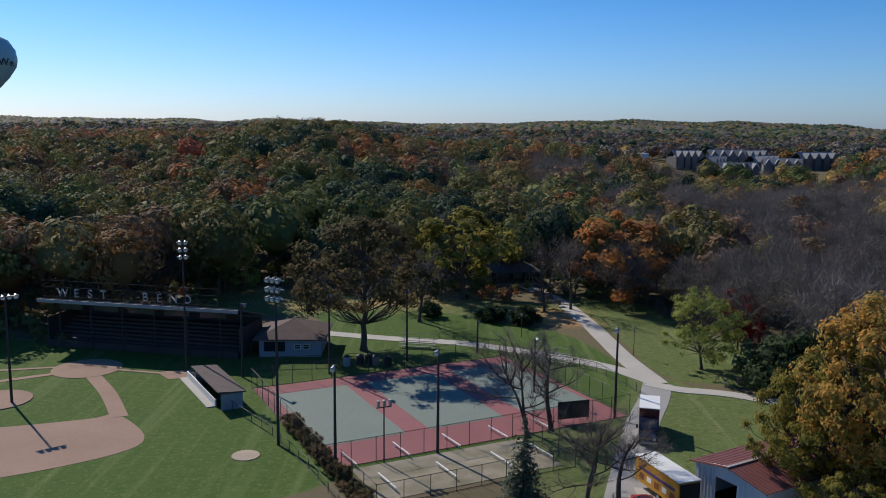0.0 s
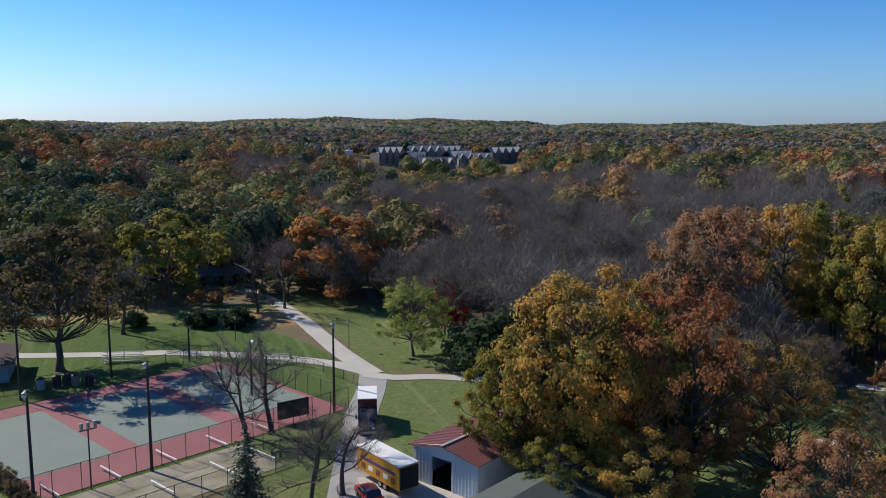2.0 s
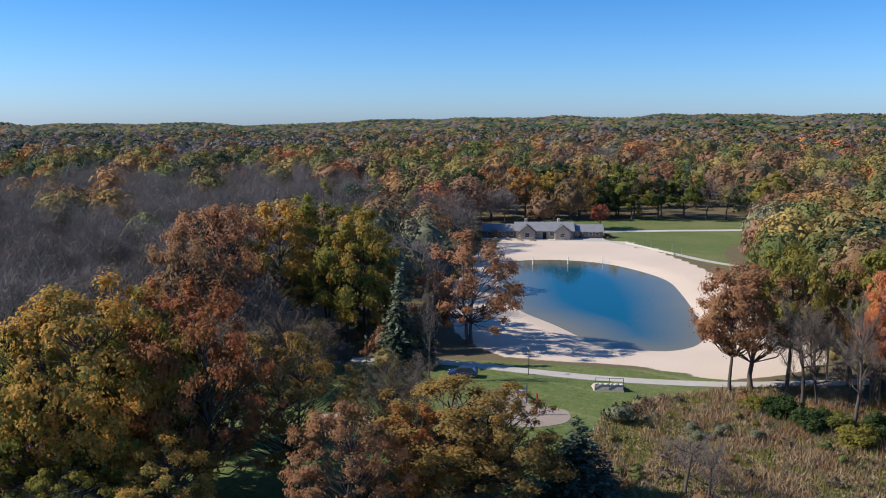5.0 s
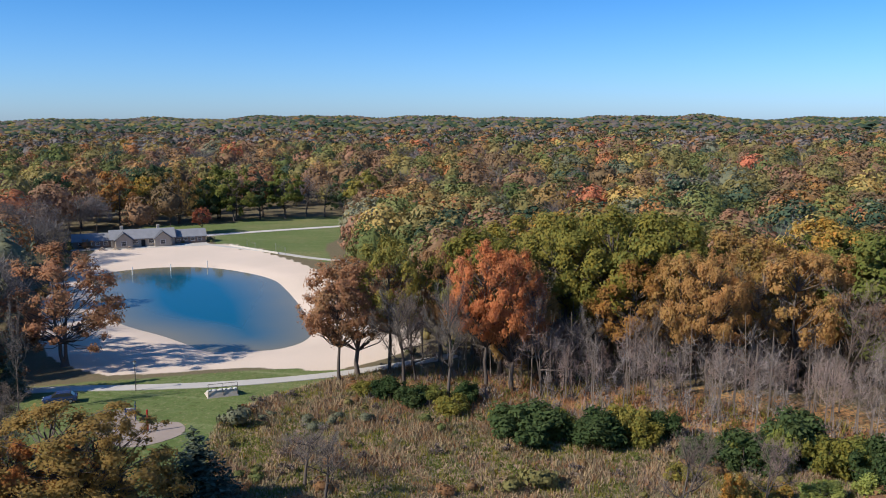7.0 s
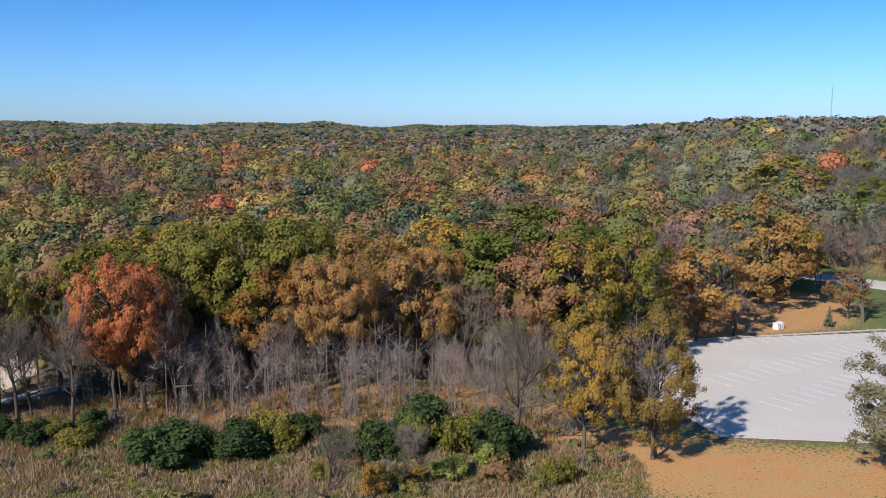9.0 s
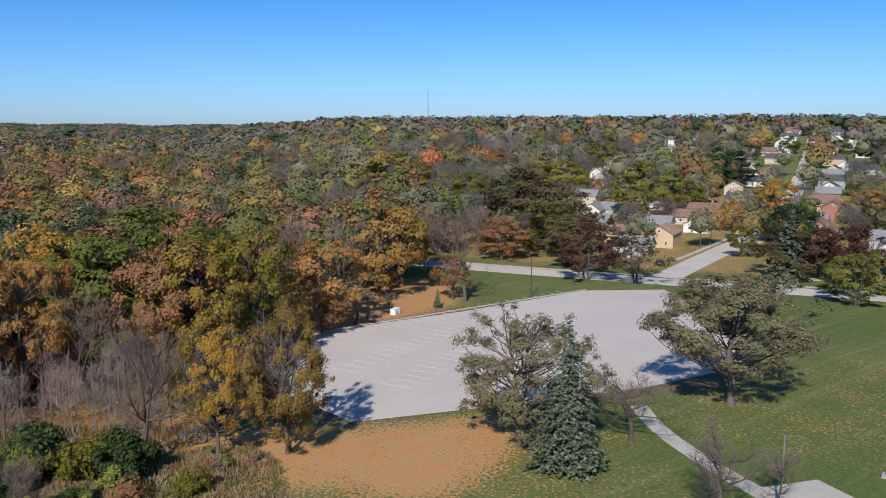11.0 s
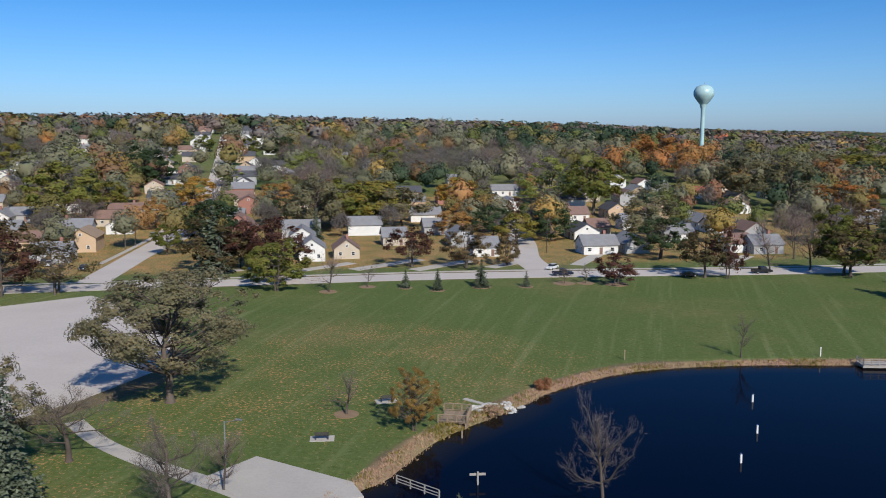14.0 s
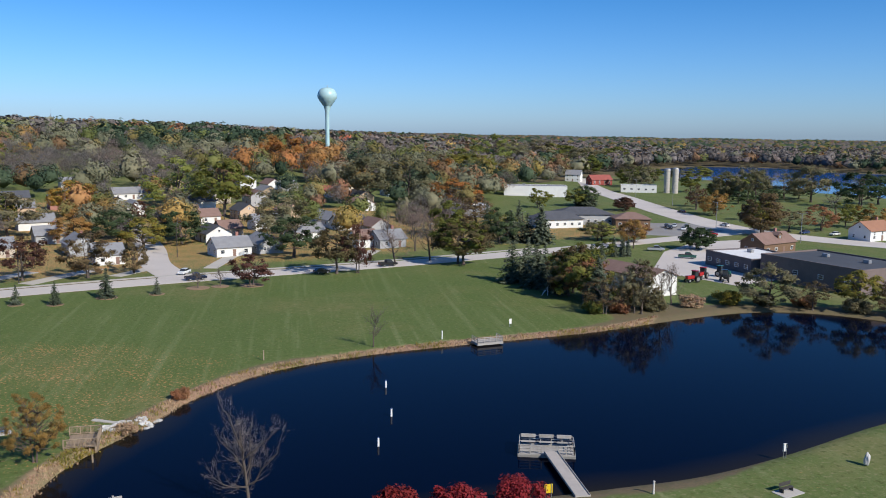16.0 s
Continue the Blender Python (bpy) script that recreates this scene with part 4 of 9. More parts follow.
def plant(x, y, h, w, kind, group, variant=None, tip=0.0):
    n = COUNT.get(kind, 0)
    COUNT[kind] = n + 1
    if variant is None:
        # crowns reach low in the open and stand high in the wood
        variant = n % 2 if kind in ("bare", "spruce") else (0, 2)[n % 2] if "wood" in group or "meadow" in group else (1, 2, 1)[n % 3]
    far = math.hypot(x, y)
    src = model(kind, variant, 2 if far < 124 else 1 if far < 165 else 0)
    base_h, base_w = (14.0, 6.0) if kind == "spruce" else (16.0, 12.0)
    size = Matrix.Diagonal((w / base_w, w / base_w, h / base_h, 1))
    ob = copy_thing(src, pose(x, y, ground_at(x, y), tip, 0, (n * 137.5) % 360) @ size)
    return tagged(ob, WORDS[kind], "tree", group)


COURT_TREES = [
    (-13.8, 140.0, 22.0, 20.0, "umber"),
    (-5.1, 161.1, 17.0, 12.0, "bare"),
    (3.8, 182.9, 19.7, 18.5, "olive"),
    (-45.9, 189.8, 7.4, 7.2, "lime"),
    (20.3, 171.2, 18.8, 10.5, "bare"),
    (25.8, 173.6, 18.6, 9.5, "bare"),
    (37.3, 181.5, 19.6, 18.7, "orange"),
    (40.5, 130.4, 13.4, 10.6, "lime"),
    (49.4, 140.0, 10.4, 5.6, "crimson"),
    (10.4, 102.2, 13.2, 12.5, "bare"),
    (13.2, 102.3, 14.0, 12.5, "bare"),
    (7.7, 79.0, 10.3, 5.6, "spruce"),
    (14.2, 81.6, 10.2, 11.5, "bare"),
    (17.7, 82.4, 9.6, 10.5, "bare"),
    (-26.7, 172.8, 13.5, 10.6, "bare"),
    (-11.6, 173.5, 14.7, 11.7, "bare"),
]
GROVE_TREES = [
    (41.2, 74.3, 23.6, 15.3, "gold"),
    (46.6, 74.0, 21.6, 12.0, "olive"),
    (48.1, 67.9, 22.8, 12.7, "red"),
    (58.5, 65.8, 16.2, 10.8, "amber"),
    (38.6, 79.6, 18.0, 11.4, "olive"),
    (59.1, 57.1, 6.5, 4.8, "spruce"),
    (83.0, 95.6, 13.5, 11.3, "bare"),
    (104.1, 102.4, 20.7, 12.9, "olive"),
    (106.5, 100.7, 22.7, 13.0, "gold"),
    (99.3, 86.1, 16.7, 8.6, "spruce"),
    (96.3, 77.9, 17.7, 3.4, "bare"),
    (117.1, 85.5, 19.2, 15.8, "russet"),
    (64.4, 48.3, 13.5, 15.9, "amber"),
    (72.1, 62.0, 11.8, 9.5, "bare"),
    (73.9, 40.4, 8.7, 10.4, "spruce"),
    (89.3, 118.3, 25.1, 15.1, "russet"),
    (101.6, 114.8, 23.8, 13.5, "gold"),
    (109.0, 112.3, 25.6, 12.7, "olive"),
]
SHORE_TREES = [
    (121.9, 38.8, 18.7, 13.2, "russet"),
    (118.0, 40.4, 17.6, 9.5, "russet"),
    (117.5, 30.3, 17.2, 10.1, "bare"),
    (124.0, 34.2, 21.2, 9.7, "olive"),
    (118.5, 18.3, 21.5, 10.8, "flame"),
    (119.2, 14.7, 20.7, 9.1, "flame"),
    (117.5, 10.0, 18.6, 7.4, "bare"),
    (137.2, 0.9, 24.8, 16.9, "olive"),
    (122.1, -12.7, 20.6, 10.2, "amber"),
    (121.4, 3.9, 14.1, 5.9, "bare"),
    (120.5, -4.8, 14.6, 6.7, "bare"),
    (126.1, -19.3, 21.4, 10.5, "bare"),
    (127.2, -24.9, 20.6, 11.6, "amber"),
    (135.1, -36.0, 21.4, 15.3, "moss"),
    (81.5, -6.3, 10.2, 6.5, "bare"),
    (78.2, 28.5, 9.0, 6.6, "bare"),
]
LOT_TREES = [
    (95.2, -30.8, 19.5, 10.6, "bare"),
    (91.6, -38.0, 16.5, 8.8, "gold"),
    (88.3, -45.5, 17.8, 9.8, "amber"),
    (131.6, -43.9, 25.4, 22.8, "moss"),
    (131.6, -29.5, 20.3, 10.2, "amber"),
    (127.8, -59.3, 24.4, 13.5, "olive"),
    (146.1, -87.6, 25.1, 13.8, "bare"),
    (163.5, -107.4, 23.4, 17.1, "amber"),
    (173.4, -121.1, 19.8, 14.2, "gold"),
    (145.8, -120.1, 23.3, 14.0, "bare"),
    (72.6, -68.9, 17.5, 14.0, "sage"),
    (64.4, -67.8, 17.1, 9.6, "spruce"),
    (65.6, -80.3, 10.5, 13.0, "bare"),
    (66.4, -102.4, 19.5, 19.5, "sage"),
    (77.2, -132.3, 13.6, 10.4, "bare"),
    (44.4, -68.4, 12.0, 10.7, "bare"),
    (44.4, -77.6, 6.4, 5.8, "bare"),
    (40.7, -104.0, 6.7, 6.2, "bare_slender"),
    (30.1, -100.4, 8.2, 4.9, "amber"),
    (144.1, -110.6, 4.1, 2.4, "spruce"),
]
STREET_TREES = [
    (146.0, -159.4, 15.4, 13.8, "russet_dark"),
    (135.5, -164.5, 9.9, 9.3, "bare"),
    (115.3, -200.2, 18.2, 11.6, "spruce"),
    (111.9, -212.0, 12.8, 12.8, "maroon"),
    (88.9, -182.9, 11.3, 9.8, "moss"),
    (76.6, -185.0, 10.8, 8.7, "bare"),
    (69.8, -193.4, 6.4, 5.2, "bare"),
    (60.4, -194.4, 4.5, 3.0, "spruce"),
    (52.2, -193.6, 5.2, 3.2, "spruce"),
    (43.0, -200.5, 6.8, 4.7, "spruce"),
    (32.6, -203.9, 3.8, 2.8, "spruce"),
    (24.2, -211.0, 5.7, 5.0, "bare"),
    (19.1, -212.7, 5.6, 5.0, "bare"),
    (11.6, -213.2, 7.6, 8.6, "maroon"),
    (68.2, -225.5, 11.0, 12.3, "russet_dark"),
    (53.2, -228.2, 11.8, 11.3, "umber"),
    (43.1, -235.1, 8.8, 7.2, "umber"),
    (-10.0, -229.2, 13.0, 12.6, "umber"),
    (-15.6, -229.3, 13.1, 7.7, "russet_dark"),
    (-27.6, -242.9, 11.9, 9.8, "bare"),
]
POND_TREES = [
    (-38.5, -250.0, 12.9, 10.1, "bare"),
    (-45.6, -242.3, 12.7, 13.8, "moss"),
    (-12.9, -148.7, 8.2, 4.6, "bare_slender"),
    (-64.1, -170.9, 8.0, 7.6, "rust_thin"),
    (-71.0, -170.6, 11.0, 7.7, "sage"),
    (-82.8, -178.4, 10.9, 7.9, "bare"),
    (-83.0, -285.3, 12.2, 7.1, "spruce"),
    (-73.3, -289.3, 9.9, 7.9, "spruce"),
    (19.5, -80.9, 3.4, 2.7, "spruce"),
]
TOWN_TREES = [
    (125, -290, 20.4, 14.0, "sage"),
    (118, -307, 17.3, 15.9, "moss"),
    (107, -308, 19.1, 17.1, "olive"),
    (97, -308, 15.7, 15.7, "sage"),
    (90, -363, 15.1, 22, "gold"),
    (73, -296, 10.5, 16.0, "amber"),
    (54, -395, 22.5, 22, "lime"),
    (31, -373, 22.6, 18.1, "moss"),
    (7, -302, 16.5, 20.8, "sage"),
    (2, -260, 12.7, 12.7, "pine"),
    (38, -293, 11.9, 13.1, "pine"),
    (48, -280, 10.9, 13.8, "olive"),
    (57, -284, 11.7, 10.6, "pine"),
    (102, -479, 24, 22, "bare"),
    (81, -475, 24, 22, "bare"),
    (186, -506, 22.8, 22, "bare"),
    (200, -493, 21.4, 22, "bare"),
    (130, -298, 11.8, 7.9, "spruce"),
    (117, -316, 10.9, 6.8, "spruce"),
    (164, -563, 14.1, 18.8, "gold"),
    (167, -513, 16.3, 19.5, "moss"),
    (5, -606, 23.1, 22, "orange"),
    (-17, -595, 14.4, 21.5, "amber"),
    (17, -598, 19.2, 14.4, "orange"),
    (63, -360, 7.4, 10.3, "maroon"),
    (0, -392, 7.9, 9.5, "sage"),
    (-8, -2136, 24, 22, "moss"),
    (-34, -427, 24, 17.3, "sage"),
    (-53, -427, 24, 22, "sage"),
    (-80, -491, 20.0, 15.0, "orange"),
    (-37, -271, 16.1, 10.0, "bare"),
    (-29, -280, 14.3, 8.0, "bare"),
    (-43, -272, 13.9, 8.9, "bare"),
    (-34, -427, 12.1, 8.6, "spruce"),
    (-84, -289, 13.4, 7.9, "spruce"),
    (-75, -298, 9.3, 6.2, "spruce"),
    (-71, -318, 11.2, 9.2, "spruce"),
    (-85, -324, 12.2, 6.8, "spruce"),
    (-62, -225, 9.9, 6.6, "spruce"),
    (-62, -209, 9.8, 7.5, "spruce"),
    (-62, -198, 9.3, 6.3, "spruce"),
    (-65, -195, 11.4, 7.6, "moss"),
    (-65, -187, 9.3, 6.5, "russet"),
    (-68, -185, 9.3, 6.0, "spruce"),
    (-153, -441, 10.3, 14.1, "spruce"),
    (-122, -426, 9.3, 8.0, "moss"),
    (-110, -298, 5.8, 9.6, "sage"),
    (-118, -288, 7.6, 9.5, "russet"),
    (-162, -408, 6.5, 8.0, "maroon"),
    (-99, -258, 5.8, 3.1, "spruce"),
    (-101, -256, 6.1, 3.1, "spruce"),
    (-103, -256, 6.1, 2.7, "spruce"),
    (-93, -249, 5.9, 4.3, "moss"),
    (-87, -246, 4.8, 3.7, "pine"),
    (-132, -267, 7.8, 9.0, "pine"),
    (-179, -308, 15.1, 15.8, "umber"),
    (-202, -356, 8.3, 7.4, "lime"),
    (-210, -868, 24, 22, "lime"),
    (-212, -771, 17.7, 22, "sage"),
    (-245, -699, 17.9, 22, "moss"),
    (-219, -731, 15.3, 22, "moss"),
    (-410, -1128, 16.9, 22, "orange"),
    (-242, -580, 15.2, 22, "sage"),
    (-240, -598, 13.0, 18.1, "moss"),
    (-259, -538, 11.5, 16.8, "moss"),
    (-251, -473, 15.5, 18.3, "sage"),
    (-247, -477, 11.9, 8.7, "moss"),
    (-242, -443, 7.1, 6.1, "pine"),
    (-248, -443, 8.2, 6.1, "pine"),
    (-259, -444, 8.3, 6.6, "pine"),
    (-264, -444, 8.3, 6.7, "pine"),
    (-259, -455, 19.0, 10.5, "sage"),
    (-210, -428, 10.0, 6.7, "maroon"),
    (-199, -387, 9.6, 9.6, "amber"),
    (-291, -759, 21.2, 22, "bare"),
    (-292, -899, 19.0, 22, "sage"),
    (-113, -563, 16.2, 20.8, "pine"),
    (-130, -674, 20.7, 22, "moss"),
    (-301, -1058, 13.3, 22, "pine"),
    (220, -275, 22.7, 22, "moss"),
    (160, -174, 15.9, 15.4, "umber"),
    (183, -183, 16.3, 14.7, "moss"),
    (137, -167, 12.3, 10.6, "rust_thin"),
    (139, -242, 15.3, 11.3, "pine"),
    (185, -280, 10.8, 12.9, "amber"),
    (201, -335, 14.2, 22, "gold"),
    (262, -393, 20.9, 20.9, "pine"),
    (164, -340, 12.2, 13.7, "amber"),
    (128, -299, 16.4, 19.7, "sage"),
    (98, -204, 14.7, 10.1, "maroon"),
    (94, -194, 10.1, 10.6, "moss"),
    (117, -203, 13.3, 12.4, "umber"),
    (117, -273, 10.8, 6.0, "spruce"),
    (143, -303, 10.8, 13.5, "pine"),
    (215, -199, 24, 20.2, "umber"),
    (188, -169, 12.3, 11.3, "russet"),
    (296, -304, 18.8, 22, "olive"),
    (361, -407, 18.6, 22, "olive"),
    (354, -429, 19.0, 22, "bare"),
    (113, -211, 9.7, 7.8, "maroon"),
    (146, -227, 8.8, 6.0, "moss"),
    (283, -548, 13.6, 19.8, "moss"),
    (252, -530, 16.5, 21.2, "pine"),
    (231, -422, 9.7, 17.4, "lime"),
    (228, -311, 14.0, 14.0, "olive"),
    (339, -488, 14.3, 19.1, "sage"),
    (327, -515, 9.8, 17.1, "sage"),
    (327, -562, 11.8, 15.7, "moss"),
    (392, -381, 19.8, 22, "bare"),
    (393, -362, 21.5, 22, "bare"),
    (436, -467, 18.0, 22, "bare"),
    (419, -557, 19.6, 22, "bare"),
    (183, -446, 23.3, 22, "bare"),
    (194, -441, 17.5, 21.3, "lime"),
    (332, -197, 20.3, 22, "sage"),
    (484, -228, 21.5, 22, "sage"),
    (330, -228, 24, 21.0, "olive"),
    (440, -335, 13.3, 22, "sage"),
    (312, -259, 14.7, 19.6, "moss"),
    (318, -238, 17.6, 19.2, "olive"),
    (514, -270, 12.8, 18.7, "orange"),
    (411, -358, 14.2, 13.2, "orange"),
    (205, -202, 22.1, 22, "umber"),
    (197, -168, 17.8, 17.8, "bare"),
    (209, -157, 11.7, 13.8, "russet"),
    (187, -167, 11.2, 11.2, "russet"),
    (520, -309, 24, 22, "bare"),
    (543, -368, 18.4, 22, "bare"),
    (620, -462, 21.7, 22, "bare"),
    (442, -359, 24, 22, "bare"),
    (431, -394, 24, 22, "bare"),
    (385, -402, 15.7, 22, "bare"),
    (319, -325, 14.7, 22, "olive"),
    (579, -490, 21.3, 22, "lime"),
]
CORNER_TREES = [
    (-103, -173.5, 9.5, 12.0, "sage"),
    (-112, -170, 6.5, 7.0, "rust_thin"),
    (-121, -167, 9.0, 8.5, "olive"),
    (-127, -163, 8.0, 8.0, "umber"),
    (-72, -170, 11.9, 6.7, "rust_thin"),
    (-77, -172, 11.6, 6.1, "bare"),
    (-69, -172, 11.0, 7.5, "bare"),
    (-54, -211, 10.7, 8.8, "spruce"),
    (-58, -203, 11.1, 9.3, "spruce"),
    (-61, -195, 10.1, 8.2, "spruce"),
    (-63, -191, 11.4, 9.7, "umber"),
    (-65, -187, 11.2, 9.6, "moss"),
    (-66, -181, 10.9, 7.8, "spruce"),
    (-79, -289, 10.5, 9.1, "spruce"),
    (-83, -286, 12.9, 11.4, "spruce"),
    (-75, -297, 10.7, 9.8, "spruce"),
    (-73, -306, 8.8, 10.0, "moss"),
    (-47, -241, 12.9, 14.7, "umber"),
    (-131, -266, 7.7, 9.5, "pine"),
    (-117, -285, 7.5, 9.4, "russet"),
    (-106, -292, 6.9, 10.9, "sage"),
    (-150, -433, 9.9, 13.8, "spruce"),
    (-144, -433, 8.9, 10.9, "moss"),
    (-160, -406, 6.7, 10.4, "maroon"),
    (-176, -303, 15.1, 13.4, "umber"),
    (-279, -500, 19.1, 15.4, "sage"),
    (-257, -483, 15.2, 19.1, "moss"),
    (-293, -481, 14.5, 24.1, "sage"),
    (-294, -455, 21.8, 23.2, "sage"),
    (-239, -350, 15.3, 13.5, "bare"),
    (-299, -417, 20.7, 22.0, "pine"),
    (-210, -317, 10.1, 13.6, "russet"),
    (-325, -438, 15.9, 21.6, "pine"),
    (-196, -380, 11.0, 11.5, "amber"),
    (-201, -410, 13.3, 12.3, "rust_thin"),
    (-170, -739, 31.5, 36.0, "lime"),
    (-110, -562, 22.6, 40.9, "olive"),
    (-189, -752, 24.2, 36.9, "sage"),
    (-237, -841, 26.1, 41.6, "sage"),
    (-267, -859, 23.7, 42.7, "moss"),
    (-273, -798, 23.4, 40.1, "sage"),
    (-338, -893, 21.8, 37.8, "moss"),
    (-270, -674, 12.6, 23.0, "sage"),
    (-279, -659, 11.9, 20.4, "moss"),
    (-72, -393, 16.7, 22.2, "orange"),
    (-54, -307, 13.1, 12.4, "moss"),
    (-75, -356, 11.4, 14.5, "umber"),
    (-316, -677, 10.4, 21.3, "sage"),
    (-334, -677, 11.5, 21.5, "moss"),
    (-194, -314, 9.0, 11.7, "sage"),
    (-316, -540, 13.0, 17.9, "bare"),
    (-302, -481, 10.6, 13.5, "pine"),
    (-229, -328, 10.3, 11.5, "moss"),
    (-235, -321, 9.7, 11.4, "amber"),
    (-57, -211, 8.8, 6.7, "spruce"),
    (-60, -207, 8.6, 7.2, "spruce"),
    (-63, -193, 11.1, 7.1, "pine"),
    (-67, -190, 9.4, 5.4, "rust_thin"),
    (-67, -182, 10.0, 5.5, "spruce"),
    (-87, -245, 5.2, 3.5, "spruce"),
    (-90, -244, 5.6, 3.5, "spruce"),
    (-97, -252, 6.3, 3.1, "spruce"),
    (-100, -252, 6.2, 2.7, "spruce"),
    (-102, -253, 5.7, 2.7, "spruce"),
    (-111, -271, 9.5, 8.2, "amber"),
    (-107, -291, 6.7, 8.7, "lime"),
    (-164, -412, 6.0, 7.6, "maroon"),
    (-150, -433, 10.7, 11.5, "pine"),
    (-132, -266, 7.2, 8.3, "pine"),
    (-178, -308, 13.6, 11.3, "olive"),
    (-69, -287, 12.1, 11.8, "pine"),
    (-277, -491, 15.7, 11.2, "moss"),
    (-250, -470, 15.0, 14.1, "sage"),
]
BEACH_BACK = [
    (289.4, 184.2, 20.0, 15.0, "orange"),
    (297.0, 176.0, 19.0, 13.0, "gold"),
    (302.5, 167.5, 20.5, 13.0, "amber"),
    (312.0, 161.0, 18.0, 14.0, "pine"),
    (316.0, 150.5, 20.0, 14.0, "moss"),
    (323.5, 143.0, 16.0, 11.0, "pine"),
    (328.0, 134.0, 19.0, 15.0, "moss"),
    (335.0, 128.0, 17.0, 12.0, "bare"),
    (336.5, 120.0, 18.0, 12.0, "bare"),
    (341.0, 111.5, 17.0, 13.0, "pine"),
    (334.0, 101.0, 19.0, 14.0, "olive"),
    (283.0, 196.0, 19.0, 14.0, "russet"),
    (276.0, 203.0, 21.0, 15.0, "pine"),
    (305.0, 181.0, 22.0, 15.0, "pine"),
    (322.0, 160.0, 21.0, 15.0, "moss"),
    (333.0, 146.0, 22.0, 14.0, "russet"),
    (282.0, 147.0, 9.0, 6.0, "red"),
]
GROVE_MORE = [
    (75.9, 65.1, 10.2, 9.2, "bare"),
    (71.4, 63.8, 10.9, 8.2, "rust_thin"),
    (62.0, 59.5, 5.0, 4.3, "spruce"),
    (82.3, 90.3, 11.0, 9.3, "bare"),
    (98.0, 86.3, 10.3, 6.3, "spruce"),
    (101.7, 82.7, 10.8, 4.5, "spruce"),
    (82.0, 32.1, 7.9, 7.0, "bare"),
    (85.8, -14.8, 8.8, 5.6, "bare"),
    (112.1, 22.6, 20.7, 8.7, "bare"),
    (120.3, 29.1, 15.4, 6.8, "bare"),
    (127.5, 15.4, 19.4, 9.7, "amber"),
    (141.4, -88.4, 12.4, 12.4, "bare"),
    (142.7, -83.2, 16.8, 14.5, "amber"),
    (139.2, -79.0, 10.9, 9.8, "russet"),
    (149.2, -118.8, 10.3, 7.7, "russet"),
    (35.1, 82.0, 14.9, 7.0, "olive"),
    (43.6, 72.7, 19.8, 9.8, "gold"),
    (50.8, 76.0, 19.6, 9.8, "red"),
    (61.8, 80.0, 14.9, 9.3, "rust_thin"),
    (80.7, 66.9, 9.3, 8.1, "bare"),
    (76.6, 109.6, 21.9, 11.9, "russet"),
    (70.0, 114.5, 18.3, 10.1, "bare"),
    (80.6, 86.1, 11.3, 7.4, "rust_thin"),
    (55.6, 87.0, 17.2, 10.2, "olive"),
    (42.6, 64.8, 10.5, 8.5, "gold"),
    (36.8, 71.0, 8.5, 7.5, "olive"),
    (62.0, 50.6, 11.5, 8.5, "orange"),
    (66.8, 45.8, 12.0, 8.5, "amber"),
    (50.5, 50.5, 14.0, 9.5, "russet"),
]
WOOD_FRONT = [
    (136.0, 8.1, 23.0, 14.9, "olive"),
    (137.6, -7.1, 24.7, 16.0, "olive"),
    (141.3, -18.8, 22.0, 13.6, "amber"),
    (144.1, -32.2, 22.7, 16.1, "gold"),
    (142.0, -2.8, 20.8, 15.5, "olive"),
    (140.7, -22.6, 18.4, 12.6, "russet"),
    (140.6, -39.6, 21.9, 15.9, "moss"),
    (136.6, -54.8, 22.9, 15.0, "moss"),
    (141.6, 10.8, 16.7, 11.6, "olive"),
    (124.5, -8.9, 19.8, 10.3, "amber"),
    (131.8, 27.8, 19.4, 11.1, "russet"),
    (152.8, 0.1, 22.3, 15.6, "moss"),
]
for rows, group in ((GROVE_MORE, "trees of the park grove"), (WOOD_FRONT, "trees between pond and meadow"), (BEACH_BACK, "trees behind the beach lawn"), (TOWN_TREES, "trees of the town"), (CORNER_TREES, "trees by the corner shops"), (COURT_TREES, "trees round the sports courts"), (GROVE_TREES, "trees of the park grove"), (SHORE_TREES, "trees between pond and meadow"),
                    (LOT_TREES, "trees round the parking lot"), (STREET_TREES, "trees along the street"), (POND_TREES, "trees round the fishing pond")):
    for x, y, h, w, kind in rows:
        full = 1.3 if rows is TOWN_TREES and kind not in ("bare", "spruce") else 1.0
        plant(x, y, h * (0.93 + 0.07 * full), min(w * full, h * 1.15) if full > 1 else w, kind, group)


plant(5.1, -84.0, 14.5, 8.6, "bare_slender", "trees round the fishing pond", variant=0)

# houses: x, y, turn, width, depth, wall height, roof rise
S1 = 24.3
HOUSES_NEAR = [
    (298, -224, S1, 11, 8, 3.2, 2.2, "white", "grey"), (177, -230, S1 + 90, 12, 9, 4.6, 2.6, "tan", "tan"), (176, -214, S1 + 180, 12, 8, 3.0, 2.6, "grey", "grey"),
    (190, -220, S1 + 180, 9, 7, 2.8, 1.8, "beige", "brown"), (192, -272, S1 + 90, 13, 9, 3.2, 2.4, "white", "brown"), (216, -308, S1 + 180, 13, 9, 3.2, 2.0, "beige", "brown"),
    (148, -276, S1 + 90, 13, 10, 4.4, 3.4, "brick", "brown"), (101, -232, S1 + 90, 11, 7.5, 4.0, 2.6, "white", "grey"),
    (93, -239, S1 + 90, 10, 7.5, 3.0, 2.8, "beige", "brown"), (88, -273, S1 + 180, 12, 8, 3.2, 2.2, "beige", "grey"), (80, -300, S1 + 180, 15, 9, 3.4, 3.0, "white", "grey"),
    (55, -262, S1 + 180, 11, 8, 3.2, 3.0, "white", "grey")]
